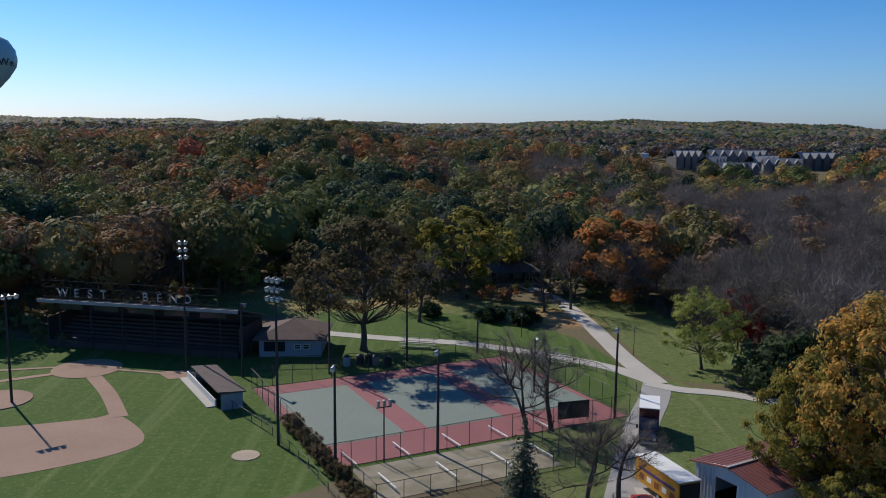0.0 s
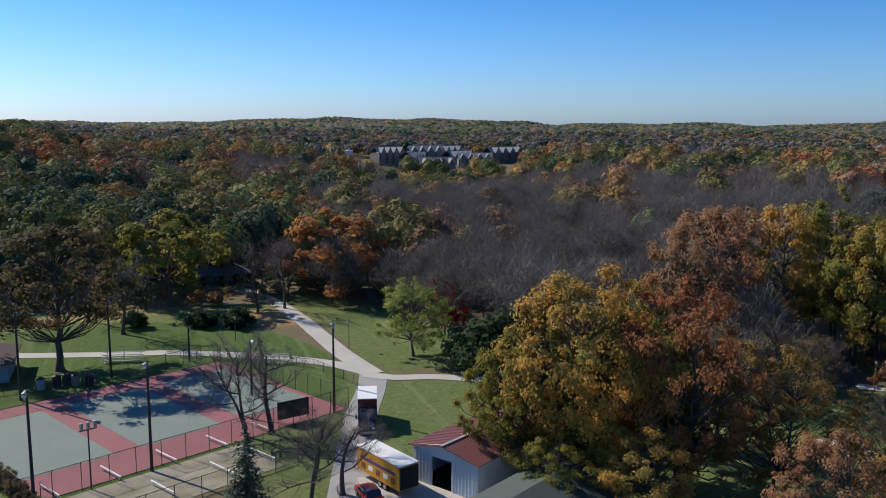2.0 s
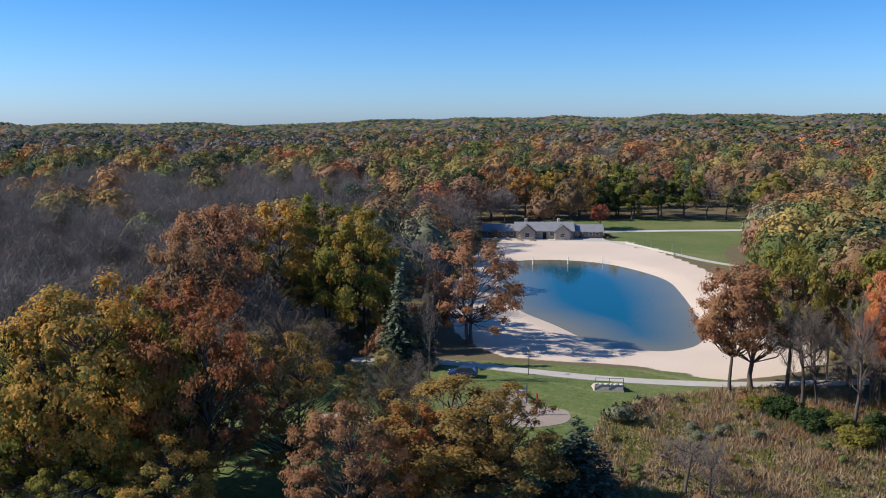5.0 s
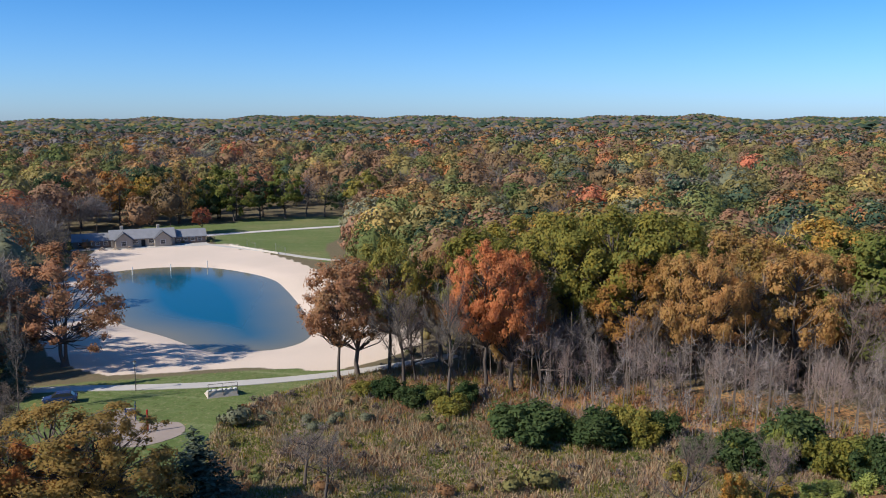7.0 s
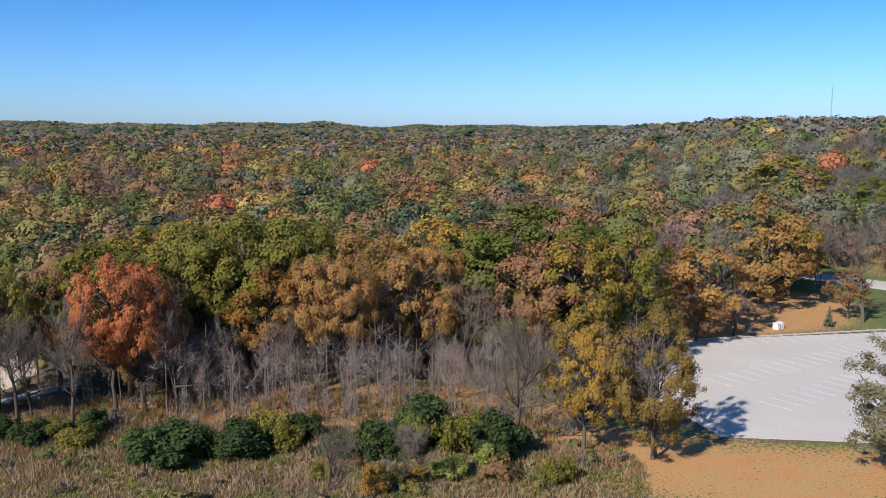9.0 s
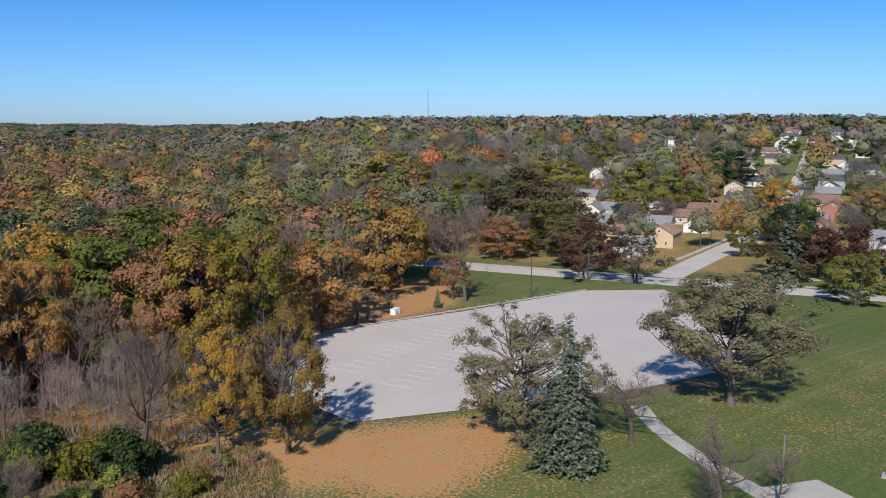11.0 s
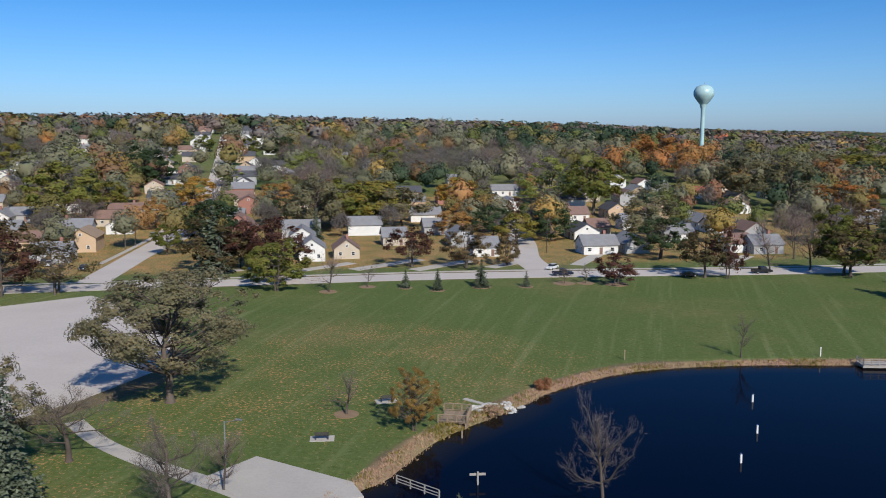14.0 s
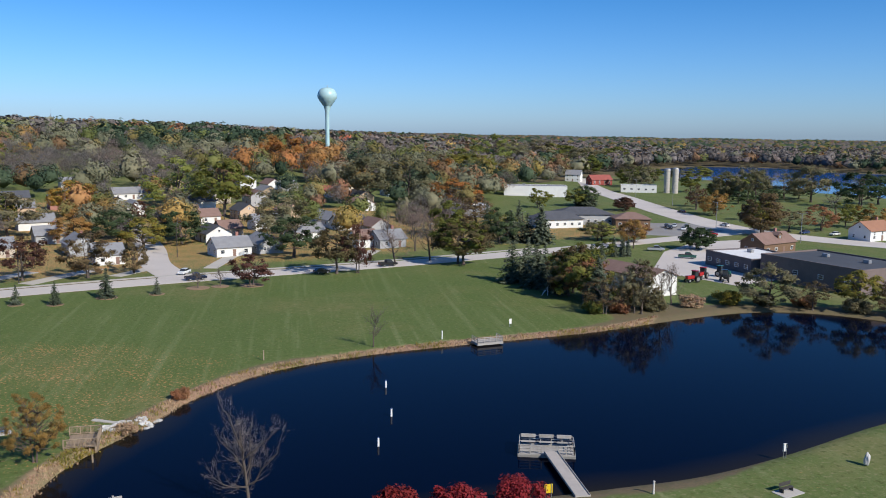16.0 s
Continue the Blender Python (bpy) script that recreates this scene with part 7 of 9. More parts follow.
WINDOWED = surface("apartment_wall", (0.17, 0.15, 0.14), (0.21, 0.19, 0.175), 0.2, 3, 0.85)
for bear, dist, w, turn in ((-15.4, 735, 26, 20), (-17.0, 712, 24, 50), (-18.6, 700, 30, 2), (-20.0, 770, 30, 35), (-21.2, 728, 28, -14), (-23.0, 780, 38, 24), (-19.2, 800, 34, 30), (-17.9, 780, 30, -5)):
    p = at(bear, dist)
    ob = thing("apartment_building", p.x, p.y, ground_at(p.x, p.y) - 1.0 - 2.2 * math.sin(bear * 5), turn, "grey apartment building with steep gabled roofs", "building", "apartment buildings beyond the woods")
    part("wall", boxed(-w / 2, w / 2, -7, 7, -6, 8.5), WINDOWED, ob)
    part("roof", gable_roof(w, 14, 8.5, 5.0, 0.5, 0.3), ROOFS["grey"], ob)
    for k in range(4):
        gb = part("gable", gable_body(7, 5, 9.0, 4.0), WINDOWED, ob)
        gb.matrix_basis = pose((k + 0.5) / 4 * w - w / 2, -5.5, 0, 0, 0, 90)
        part("gable_roof", gable_roof(7, 5, 9.0, 4.0, 0.3, 0.25), ROOFS["grey"], gb)
        for z in (2.0, 5.0, 8.0):
            window(ob, (k + 0.5) / 4 * w - w / 2 + 3.6, -7, z, 0, 1.6, 1.3)
p = at(-11.4, 770)
flat_block(p.x, p.y, 12, 42, 20, 9.0, WALLS["white"], ROOFS["white"], "low white flat-roofed building beyond the woods")
for bear, dist, w, h in ((-104.7, 905, 16, 12), (-109.8, 960, 14, 12), (-114.4, 900, 34, 9), (-117.2, 930, 28, 10), (-93.5, 1000, 18, 9), (-128.8, 900, 26, 9), (-120.5, 820, 22, 8)):
    p = at(bear, dist)
    flat_block(p.x, p.y, bear, w, 12, h - 1, WALLS["white"] if w < 30 else WALLS["beige"], ROOFS["grey"], "pale flat-roofed building among distant trees", windows=5)


# ---- towers ----
def water_tower(x, y, top, r, base, label, letters=""):
    """A pedestal water tower: flared foot, slim shaft, rounded tank."""
    ob = thing("water_tower", x, y, base, 0, label, "water tower")
    h = top - base
    prof = [(2.6, 0), (1.7, 3), (1.5, 7), (1.45, h - 3.2 * r), (1.6, h - 2.4 * r), (2.6, h - 1.9 * r)]
    tank = [(2.6, h - 1.9 * r), (r * 0.72, h - 1.45 * r), (r * 0.95, h - 1.1 * r), (r, h - 0.85 * r), (r * 0.95, h - 0.55 * r), (r * 0.75, h - 0.22 * r), (r * 0.4, h - 0.04 * r), (0.05, h)]
    for name, line in (("shaft", prof), ("tank", tank)):
        bm = bmesh.new()
        rows = [[bm.verts.new((a * math.cos(k * math.pi / 16), a * math.sin(k * math.pi / 16), z)) for k in range(32)] for a, z in line]
        for p, q in zip(rows, rows[1:]):
            for k in range(32):
                bm.faces.new((p[k], p[(k + 1) % 32], q[(k + 1) % 32], q[k]))
        part(name, bm, TANK, ob, flat=False)
    bm = bmesh.new()
    tube(bm, (0, 0, h - 0.2), (0, 0, h + 1.6), 0.25, 0.15, 8)
    part("vent", bm, GALV, ob)
    for i, ch in enumerate(letters):
        a = math.atan2(-y, -x) + (i - 0.5) * 0.33 + 0.75
        font = bpy.data.curves.new("letter", "FONT")
        font.body, font.size, font.extrude, font.align_x = ch, 3.0, 0.05, "CENTER"
        tmp = bpy.data.objects.new("letter", font)
        me = bpy.data.meshes.new_from_object(tmp)
        me.materials.append(ROOFS["dark"])
        lt = new("letter", me)
        lt.parent = ob
        lt.matrix_basis = Matrix.Translation((math.cos(a) * r * 1.005, math.sin(a) * r * 1.005, h - 1.75 * r * 0.62)) @ pose(0, 0, 0, 90, 0, math.degrees(a) + 90)
    return ob


TANK = surface("pale_blue_tank_paint", (0.42, 0.60, 0.60), (0.36, 0.54, 0.55), 0.15, 2, 0.4, bump=0.02, spec=0.5)
p = at(-181.94, 640)
water_tower(p.x, p.y, 69.5, 7.2, ground_at(p.x, p.y), "pale blue-green pedestal water tower above the town")
p = at(28.0, 270)
water_tower(p.x, p.y, 61.0, 8.2, ground_at(p.x, p.y), "pale blue water tower with dark lettering", "We")


def mast(x, y, top):
    """A lattice radio mast."""
    z = ground_at(x, y)
    ob = thing("radio_mast", x, y, z, 0, "thin steel lattice radio mast on the hill", "mast")
    bm = bmesh.new()
    h, w = top - z, 0.9
    legs = [(w * math.cos(a), w * math.sin(a)) for a in (0, 2.094, 4.189)]
    for lx, ly in legs:
        tube(bm, (lx, ly, 0), (lx * 0.4, ly * 0.4, h), 0.16, 0.12, 4)
    for k in range(24):
        s0, s1 = 1 - 0.6 * k / 24, 1 - 0.6 * (k + 1) / 24
        for i in range(3):
            a, b = legs[i], legs[(i + 1) % 3]
            tube(bm, (a[0] * s0, a[1] * s0, h * k / 24), (b[0] * s1, b[1] * s1, h * (k + 1) / 24), 0.06, 0.06, 3)
    part("lattice", bm, GALV, ob)
    bm = bmesh.new()
    tube(bm, (0, 0, h), (0, 0, h + 6), 0.1, 0.05, 5)
    part("antenna", bm, GALV, ob)


p = at(-126.9, 1150)
mast(p.x, p.y, 90.0)
p = at(-165.2, 1300)
mast(p.x, p.y, 58.0)

# ---- sports ground things ----
def text_mesh(body, size, depth):
    font = bpy.data.curves.new("letter", "FONT")
    font.body, font.size, font.extrude, font.align_x = body, size, depth, "CENTER"
    tmp = bpy.data.objects.new("letter", font)
    me = bpy.data.meshes.new_from_object(tmp)
    bpy.data.objects.remove(tmp)
    return me


LETTER_PAINT = surface("weathered_letters", (0.40, 0.39, 0.37), (0.33, 0.32, 0.31), 0.6, 5, 0.8)


def grandstand():
    """Covered seating with a long flat roof, open front and letters on top."""
    w, d = 35.0, 10.0
    ob = thing("grandstand", -49.5, 141.5, 0, -12.0, "dark covered grandstand with white letters on its roof", "grandstand")
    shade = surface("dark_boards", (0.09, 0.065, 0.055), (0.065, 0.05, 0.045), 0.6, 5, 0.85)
    part("back_wall", boxed(-w / 2, w / 2, d / 2 - 0.2, d / 2, 0, 4.9), shade, ob)
    for s in (-1, 1):
        part("side_wall", boxed(s * w / 2 - 0.1, s * w / 2 + 0.1, -d / 2 + 1.2, d / 2 - 0.2, 0, 4.9), shade, ob)
    for k in range(8):
        part("bench_tier", boxed(-w / 2 + 0.3, w / 2 - 0.3, -d / 2 + 1.0 + k * 0.95, -d / 2 + 1.9 + k * 0.95, 0, 0.9 + k * 0.42, 0.03), shade, ob)
    part("front_wall", boxed(-w / 2, w / 2, -d / 2 + 0.6, -d / 2 + 0.8, 0, 1.2), shade, ob)
    bm = boxed(-w / 2 - 0.6, w / 2 + 0.6, -d / 2 - 0.4, d / 2 + 0.4, 0, 0.3, 0.04)
    rf = part("roof", bm, ROOFS["dark"], ob)
    rf.matrix_basis = pose(0, 0, 6.55, -17.0)
    part("fascia", boxed(-w / 2 - 0.6, w / 2 + 0.6, -d / 2 - 0.52, -d / 2 - 0.37, 7.75, 8.3), surface("grey_fascia", (0.45, 0.43, 0.40), (0.36, 0.34, 0.32), 0.5, 5, 0.8), ob)
    for k in range(6):
        x = (k + 0.5) / 6 * w - w / 2
        bm = bmesh.new()
        tube(bm, (x, -d / 2 + 0.4, 0), (x, -d / 2 + 0.4, 7.7), 0.1, 0.1, 8)
        part("post", bm, DARK_STEEL, ob)
    for k in range(5):
        part("press_window", boxed(-w / 2 + 3 + k * 6.4, -w / 2 + 7.4 + k * 6.4, -d / 2 + 0.42, -d / 2 + 0.5, 6.6, 7.5), GLASS, ob)
    rail = bmesh.new()
    for z in (8.7, 10.3, 11.4):
        tube(rail, (-w / 2, -d / 2 + 0.3, z), (w / 2 - 3, -d / 2 + 0.3, z), 0.04, 0.04, 4)
    for k in range(7):
        tube(rail, (-w / 2 + k * 5.3, -d / 2 + 0.3, 7.9), (-w / 2 + k * 5.3, -d / 2 + 0.3, 11.4), 0.04, 0.04, 4)
    part("sign_frame", rail, DARK_STEEL, ob)
    for ch, x in zip("WESTBEND", (-13.6, -11.0, -8.5, -6.0, 1.6, 4.1, 6.6, 9.1)):
        me = text_mesh(ch, 1.95, 0.08)
        me.materials.append(LETTER_PAINT)
        lt = new("letter", me)
        lt.parent = ob
        lt.matrix_basis = pose(x, -d / 2 + 0.15, 8.8, 90)
    return ob


grandstand()


def concession():
    ob = thing("concession_building", -25.5, 140.5, 0, 2, "small grey block building with a brown hipped roof", "building")
    part("wall", boxed(-5, 5, -5, 5, -0.3, 2.9), WALLS["block"], ob)
    part("roof", hip_roof(10, 10, 2.9, 2.2, 0.9), surface("dark_brown_shingles", (0.105, 0.07, 0.062), (0.14, 0.095, 0.082), 0.5, 7, 0.9, bump=0.4), ob)
    # flat dark sheet on the solid wall paints the shade inside the hatch
    part("serving_hatch", boxed(-4.2, -0.8, -5.08, -5.004, 0.9, 2.5), DARK, ob)
    for x in (1.2, 2.6):
        window(ob, x, -5, 1.7, 0, 1.1, 0.9)
    bm = bmesh.new()
    tube(bm, (-6.2, -5.2, 0), (-6.2, -5.2, 2.4), 0.05, 0.05, 6)
    for k in range(4):
        tube(bm, (-6.2, -5.2, 0.8 + 0.4 * k), (-6.9, -4.2, 0.8 + 0.4 * k), 0.03, 0.03, 4)
    part("railing", bm, DARK_STEEL, ob)
    return ob


concession()


def dugout():
    """A long shelter with a sloping roof, open towards the field."""
    ob = thing("dugout", -31.8, 115.4, 0, -59.5, "long low dugout with a brown roof and blue-grey wall", "dugout")
    part("wall_back", boxed(-6.8, 6.8, 1.3, 1.5, 0, 2.2), WALLS["block"], ob)
    for s in (-1, 1):
        part("wall_side", boxed(s * 6.7 - 0.1, s * 6.7 + 0.1, -1.4, 1.3, 0, 2.2), WALLS["block"], ob)
    rf = part("roof", boxed(-7.1, 7.1, -1.9, 1.9, 0, 0.16, 0.02), surface("weathered_dark_roof", (0.085, 0.062, 0.055), (0.12, 0.085, 0.075), 0.5, 5, 0.85, bump=0.3), ob)
    rf.matrix_basis = pose(0, 0, 2.35, -5)
    part("bench", boxed(-6.4, 6.4, 0.6, 1.1, 0, 0.5, 0.03), WOOD, ob)
    wall = thing("low_wall", -34.6, 117.0, 0, -59.5, "long white painted barrier beside the dugout", "wall")
    part("panel", boxed(-7.6, 7.6, -0.1, 0.1, 0, 1.0, 0.02), WHITE, wall)
    part("kerb", boxed(-7.6, 7.6, -1.2, -0.104, 0, 0.12, 0.02), CONCRETE, wall)


dugout()


def flood_pole(x, y, h, rows, across, turn, label, arm=True, wood=True):
    ob = thing("light_pole", x, y, 0, turn, label, "light pole", "sports light poles")
    bm = bmesh.new()
    tube(bm, (0, 0, -0.3), (0, 0, h), 0.19, 0.12, 10)
    part("pole", bm, surface_pole, ob)
    for r in range(rows):
        z = h - 0.4 - 1.1 * r
        if arm:
            part("crossarm", boxed(-across * 0.42, across * 0.42, -0.08, 0.08, z - 0.08, z + 0.08), GALV, ob)
        for k in range(across):
            cx = (k + 0.5 - across / 2) * 0.8
            def head():
                bm = bmesh.new()
                tube(bm, (0, 0, 0), (0, -0.55, -0.3), 0.12, 0.34, 10)
                return bm
            lamp = shared("lamp_head", "flood_head", head, GALV, ob, pose(cx, -0.1, z + 0.25))
            shared("lens", "flood_lens", lambda: boxed(-0.22, 0.22, -0.60, -0.56, -0.52, -0.1, 0.02), WHITE, lamp)
    return ob


surface_pole = surface("creosoted_pole", (0.075, 0.06, 0.055), (0.05, 0.042, 0.04), 0.8, 6, 0.9, bump=0.3)
flood_pole(-39.6, 126.8, 20.3, 3, 2, 20, "tall dark wooden light pole with three rows of floodlights")
flood_pole(-19.7, 97.0, 20.3, 3, 3, -30, "tall dark wooden light pole with three rows of floodlights")
p = at(27.2, 125)
flood_pole(p.x - 1.4, p.y, 15.0, 1, 4, 40, "tall dark wooden light pole at the infield")
for x, y, h in ((-30.3, 123.9, 11.3), (-12.1, 90.5, 11.8), (-17.6, 126.1, 12.4), (-6.2, 133.4, 11.8), (-0.8, 94.9, 12.5), (5.3, 139.0, 5.5), (12.7, 118.1, 8.2), (22.2, 107.7, 12.2)):
    flood_pole(x, y, h, 1, 1, (x * 31) % 360, "dark wooden light pole beside the courts", arm=False)


def park_lamp(x, y, h, group="park path lamps"):
    ob = thing("lamp_post", x, y, ground_at(x, y), 0, "thin dark park lamp post beside the path", "lamp post", group)
    bm = bmesh.new()
    tube(bm, (0, 0, -0.2), (0, 0, h - 0.4), 0.07, 0.05, 8)
    part("pole", bm, DARK_STEEL, ob)
    bm = bmesh.new()
    tube(bm, (0, 0, h - 0.4), (0, 0, h), 0.12, 0.24, 10)
    part("lantern", bm, surface_lantern, ob)
    bm = bmesh.new()
    tube(bm, (0, 0, h + 0.002), (0, 0, h + 0.16), 0.28, 0.06, 10)
    part("cap", bm, DARK_STEEL, ob)


surface_lantern = surface("frosted_lantern", (0.55, 0.54, 0.50), (0.48, 0.47, 0.44), 1, 6, 0.5, bump=0.02)
for x, y, h in ((13.6, 150.0, 4.2), (31.3, 138.7, 4.9), (97.5, 91.8, 4.4), (107.9, 67.7, 4.4), (41, 121.5, 1.0)):
    park_lamp(x, y, h)


def chain_fence(points, h, label, name="chain_link_fence", gap=3.0, closed=False, wire=0.30, rail=True, mat=None):
    """Posts, top rail and a lattice of wires along a line."""
    pts = [Vector(p).to_3d() for p in points]
    if closed:
        pts.append(pts[0])
    ob = thing(name, pts[0].x, pts[0].y, 0, 0, label, "fence")
    origin = pts[0]
    verts, faces = [], []
    mat = mat or DARK_STEEL
    for a, b in zip(pts, pts[1:]):
        d = b - a
        n = max(1, round(d.length / gap))
        u = d.normalized()
        side = Vector((-u.y, u.x, 0)) * 0.012
        for k in range(n + (b is pts[-1] and not closed)):
            q = a + d * k / n - origin
            def post():
                bm = bmesh.new()
                tube(bm, (0, 0, -0.2), (0, 0, h + 0.05), 0.045, 0.045, 6)
                return bm
            shared("post", ("post", h, mat.name), post, mat, ob, pose(q.x, q.y, 0))
        if rail:
            bm = bmesh.new()
            for z in (h, 0.08):
                tube(bm, a - origin + Vector((0, 0, z)), b - origin + Vector((0, 0, z)), 0.035, 0.035, 5)
            part("rail", bm, mat, ob)
        m = int(d.length / wire)
        for k in range(m):
            for s in (1, -1):
                s0 = k * wire
                e = min(s0 + h, d.length) if s > 0 else max(s0 - h, 0)
                rise = abs(e - s0)
                p0, p1 = a - origin + u * s0, a - origin + u * e + Vector((0, 0, rise))
                w = Vector((0, 0, 0.008))
                i = len(verts)
                verts += [tuple(p0 - w), tuple(p0 + w), tuple(p1 + w), tuple(p1 - w)]
                faces.append((i, i + 1, i + 2, i + 3))
    if verts:
        wm = new("wire_mesh", raw_mesh("wire_mesh", verts, faces, [MESH_WIRE]))
        wm.parent = ob
    return ob


chain_fence([court(u, v) for u, v in ((-1.6, -0.2), (40.2, -0.2), (40.2, 32.2), (-1.6, 32.2))], 3.0, "tall dark chain-link fence round the courts", closed=True)
chain_fence([court(u, v) for u, v in ((0, -0.8), (0, -11), (24, -11), (24, -0.8))], 2.4, "chain-link fence round the concrete pad")
chain_fence([(-37.5, 124.5), (-30, 111.5), (-21, 100), (-15, 90), (-9, 78)], 1.2, "low dark wire fence along the outfield", mat=DARK_STEEL)
chain_fence([(-30, 127), (-20, 128.5), (-10, 131)], 2.2, "chain-link fence behind the courts")
chain_fence([(4, 141.5), (14, 136.5), (23.5, 129), (27.5, 119), (27, 112)], 1.4, "chain-link fence along the path")

# white painted beams lying at either side of the court fence
for u0, v0 in ((1.5, 3.4), (8.0, 3.4), (14.5, 3.4), (21.0, 3.4), (27.5, 3.4), (3.0, -4.2), (10.0, -4.2), (17.0, -4.2), (22.5, -4.0)):
    a, b = court(u0, v0), court(u0 + 0.2, v0 - 4.4)
    ob = thing("white_rail", a[0], a[1], 0, 0, "white painted bench rail on short posts", "rail", "white rails at the court fence")
    bm = bmesh.new()
    tube(bm, (0, 0, 0.5), (b[0] - a[0], b[1] - a[1], 0.5), 0.09, 0.09, 6)
    part("beam", bm, WHITE, ob)
    for k in (0.1, 0.9):
        bm = bmesh.new()
        q = ((b[0] - a[0]) * k, (b[1] - a[1]) * k)
        tube(bm, (q[0], q[1], 0), (q[0], q[1], 0.45), 0.06, 0.06, 6)
        part("leg", bm, WHITE, ob)


def hoop(x, y, turn):
    # built as a light pole: crossarm and three lamp heads, no ring or backboard
    ob = thing("basketball_hoop", x, y, 0, turn, "dark steel pole with a crossarm and three lamp heads", "basketball hoop")
    bm = bmesh.new()
    tube(bm, (0, 0, -0.2), (0, 0, 6.6), 0.09, 0.08, 8)
    part("pole", bm, DARK_STEEL, ob)
    part("crossarm", boxed(-0.9, 0.9, -0.06, 0.06, 6.5, 6.62), DARK_STEEL, ob)
    for s in (-0.7, 0, 0.7):
        part("lamp_head", boxed(s - 0.14, s + 0.14, -0.3, 0.1, 6.64, 7.4, 0.03), GALV, ob)


hoop(-6.8, 91.9, 25)

# noticeboard, bins and bleachers
ob = thing("scoreboard", 16.5, 105.8, 0, 17, "dark green windscreen board behind the court", "board")
part("panel", boxed(-2.2, 2.2, -0.06, 0.06, 0.6, 2.9, 0.02), surface("dark_green_canvas", (0.03, 0.04, 0.035), (0.045, 0.05, 0.045), 0.6, 5, 0.9), ob)
for s in (-2.0, 2.0):
    bm = bmesh.new()
    tube(bm, (s, 0.1, 0), (s, 0.1, 2.9), 0.05, 0.05, 6)
    part("post", bm, DARK_STEEL, ob)
for x, y, mat, words in ((-13.5, 131.5, DARK, "dark waste bin"), (-12.2, 131.8, DARK, "dark waste bin"), (-11.0, 131.2, WOOD, "brown wooden bin"), (-15.5, 130.6, WALLS["blue"], "blue recycling bin"), (-9.0, 130.4, DARK, "dark waste bin")):
    ob = thing("waste_bin", x, y, 0, 0, words + " standing behind the courts", "bin", "bins behind the courts")
    bm = bmesh.new()
    tube(bm, (0, 0, 0), (0, 0, 1.5), 0.55, 0.6, 12)
    part("drum", bm, mat, ob)
    bm = bmesh.new()
    tube(bm, (0, 0, 1.502), (0, 0, 1.75), 0.62, 0.3, 12)
    part("lid", bm, DARK_STEEL, ob)


def bleachers(x, y, turn):
    ob = thing("bleachers", x, y, 0, turn, "small aluminium spectator bleachers on the grass", "bleachers")
    for k in range(4):
        part("plank", boxed(-3.2, 3.2, k * 0.7, k * 0.7 + 0.28, 0.42 + k * 0.3, 0.48 + k * 0.3), GALV, ob)
    for s in (-2.6, 0, 2.6):
        bm = bmesh.new()
        tube(bm, (s, 0.1, 0), (s, 2.3, 1.36), 0.035, 0.035, 5)
        tube(bm, (s, 2.3, 0), (s, 2.3, 2.2), 0.035, 0.035, 5)
        tube(bm, (s, 0.1, 0.02), (s, 2.3, 0.02), 0.035, 0.035, 5)
        part("frame", bm, GALV, ob)
    bm = bmesh.new()
    tube(bm, (-3.2, 2.4, 2.2), (3.2, 2.4, 2.2), 0.035, 0.035, 5)
    part("handrail", bm, GALV, ob)


bleachers(-5.0, 141.0, -12)
bleachers(16.5, 133.0, -28)


# ---- vehicles ----
PAINTS = {"white": (0.75, 0.75, 0.74), "black": (0.025, 0.025, 0.028), "blue": (0.03, 0.06, 0.16), "red": (0.45, 0.03, 0.03), "green": (0.03, 0.12, 0.09), "silver": (0.45, 0.46, 0.47), "navy": (0.015, 0.02, 0.045)}
PAINT = {k: surface(k + "_car_paint", v, tuple(c * 0.9 for c in v), 0.4, 4, 0.25, metal=0.1, bump=0.0, spec=0.6) for k, v in PAINTS.items()}


def wheels(ob, places, r, width):
    for x, y in places:
        def tyre():
            bm = bmesh.new()
            tube(bm, (0, -width / 2, 0), (0, width / 2, 0), r, r, 14)
            return bm
        def rim():
            bm = bmesh.new()
            tube(bm, (0, -width / 2 - 0.015, 0), (0, width / 2 + 0.015, 0), r * 0.6, r * 0.6, 10)
            return bm
        w = shared("wheel", ("tyre", r, width), tyre, TYRE, ob, pose(x, y, r))
        shared("rim", ("rim", r, width), rim, GALV, w)


def profile(points, half, bevel=0.06):
    """A car shell: a side view drawn across the width."""
    bm = bmesh.new()
    rows = [[bm.verts.new((x, s * half, z)) for x, z in points] for s in (-1, 1)]
    n = len(points)
    bm.faces.new(rows[0])
    bm.faces.new(rows[1][::-1])
    for k in range(n):
        bm.faces.new((rows[0][k], rows[1][k], rows[1][(k + 1) % n], rows[0][(k + 1) % n]))
    bmesh.ops.recalc_face_normals(bm, faces=bm.faces)
    bmesh.ops.bevel(bm, geom=bm.edges[:], offset=bevel, segments=2, affect="EDGES")
    return bm


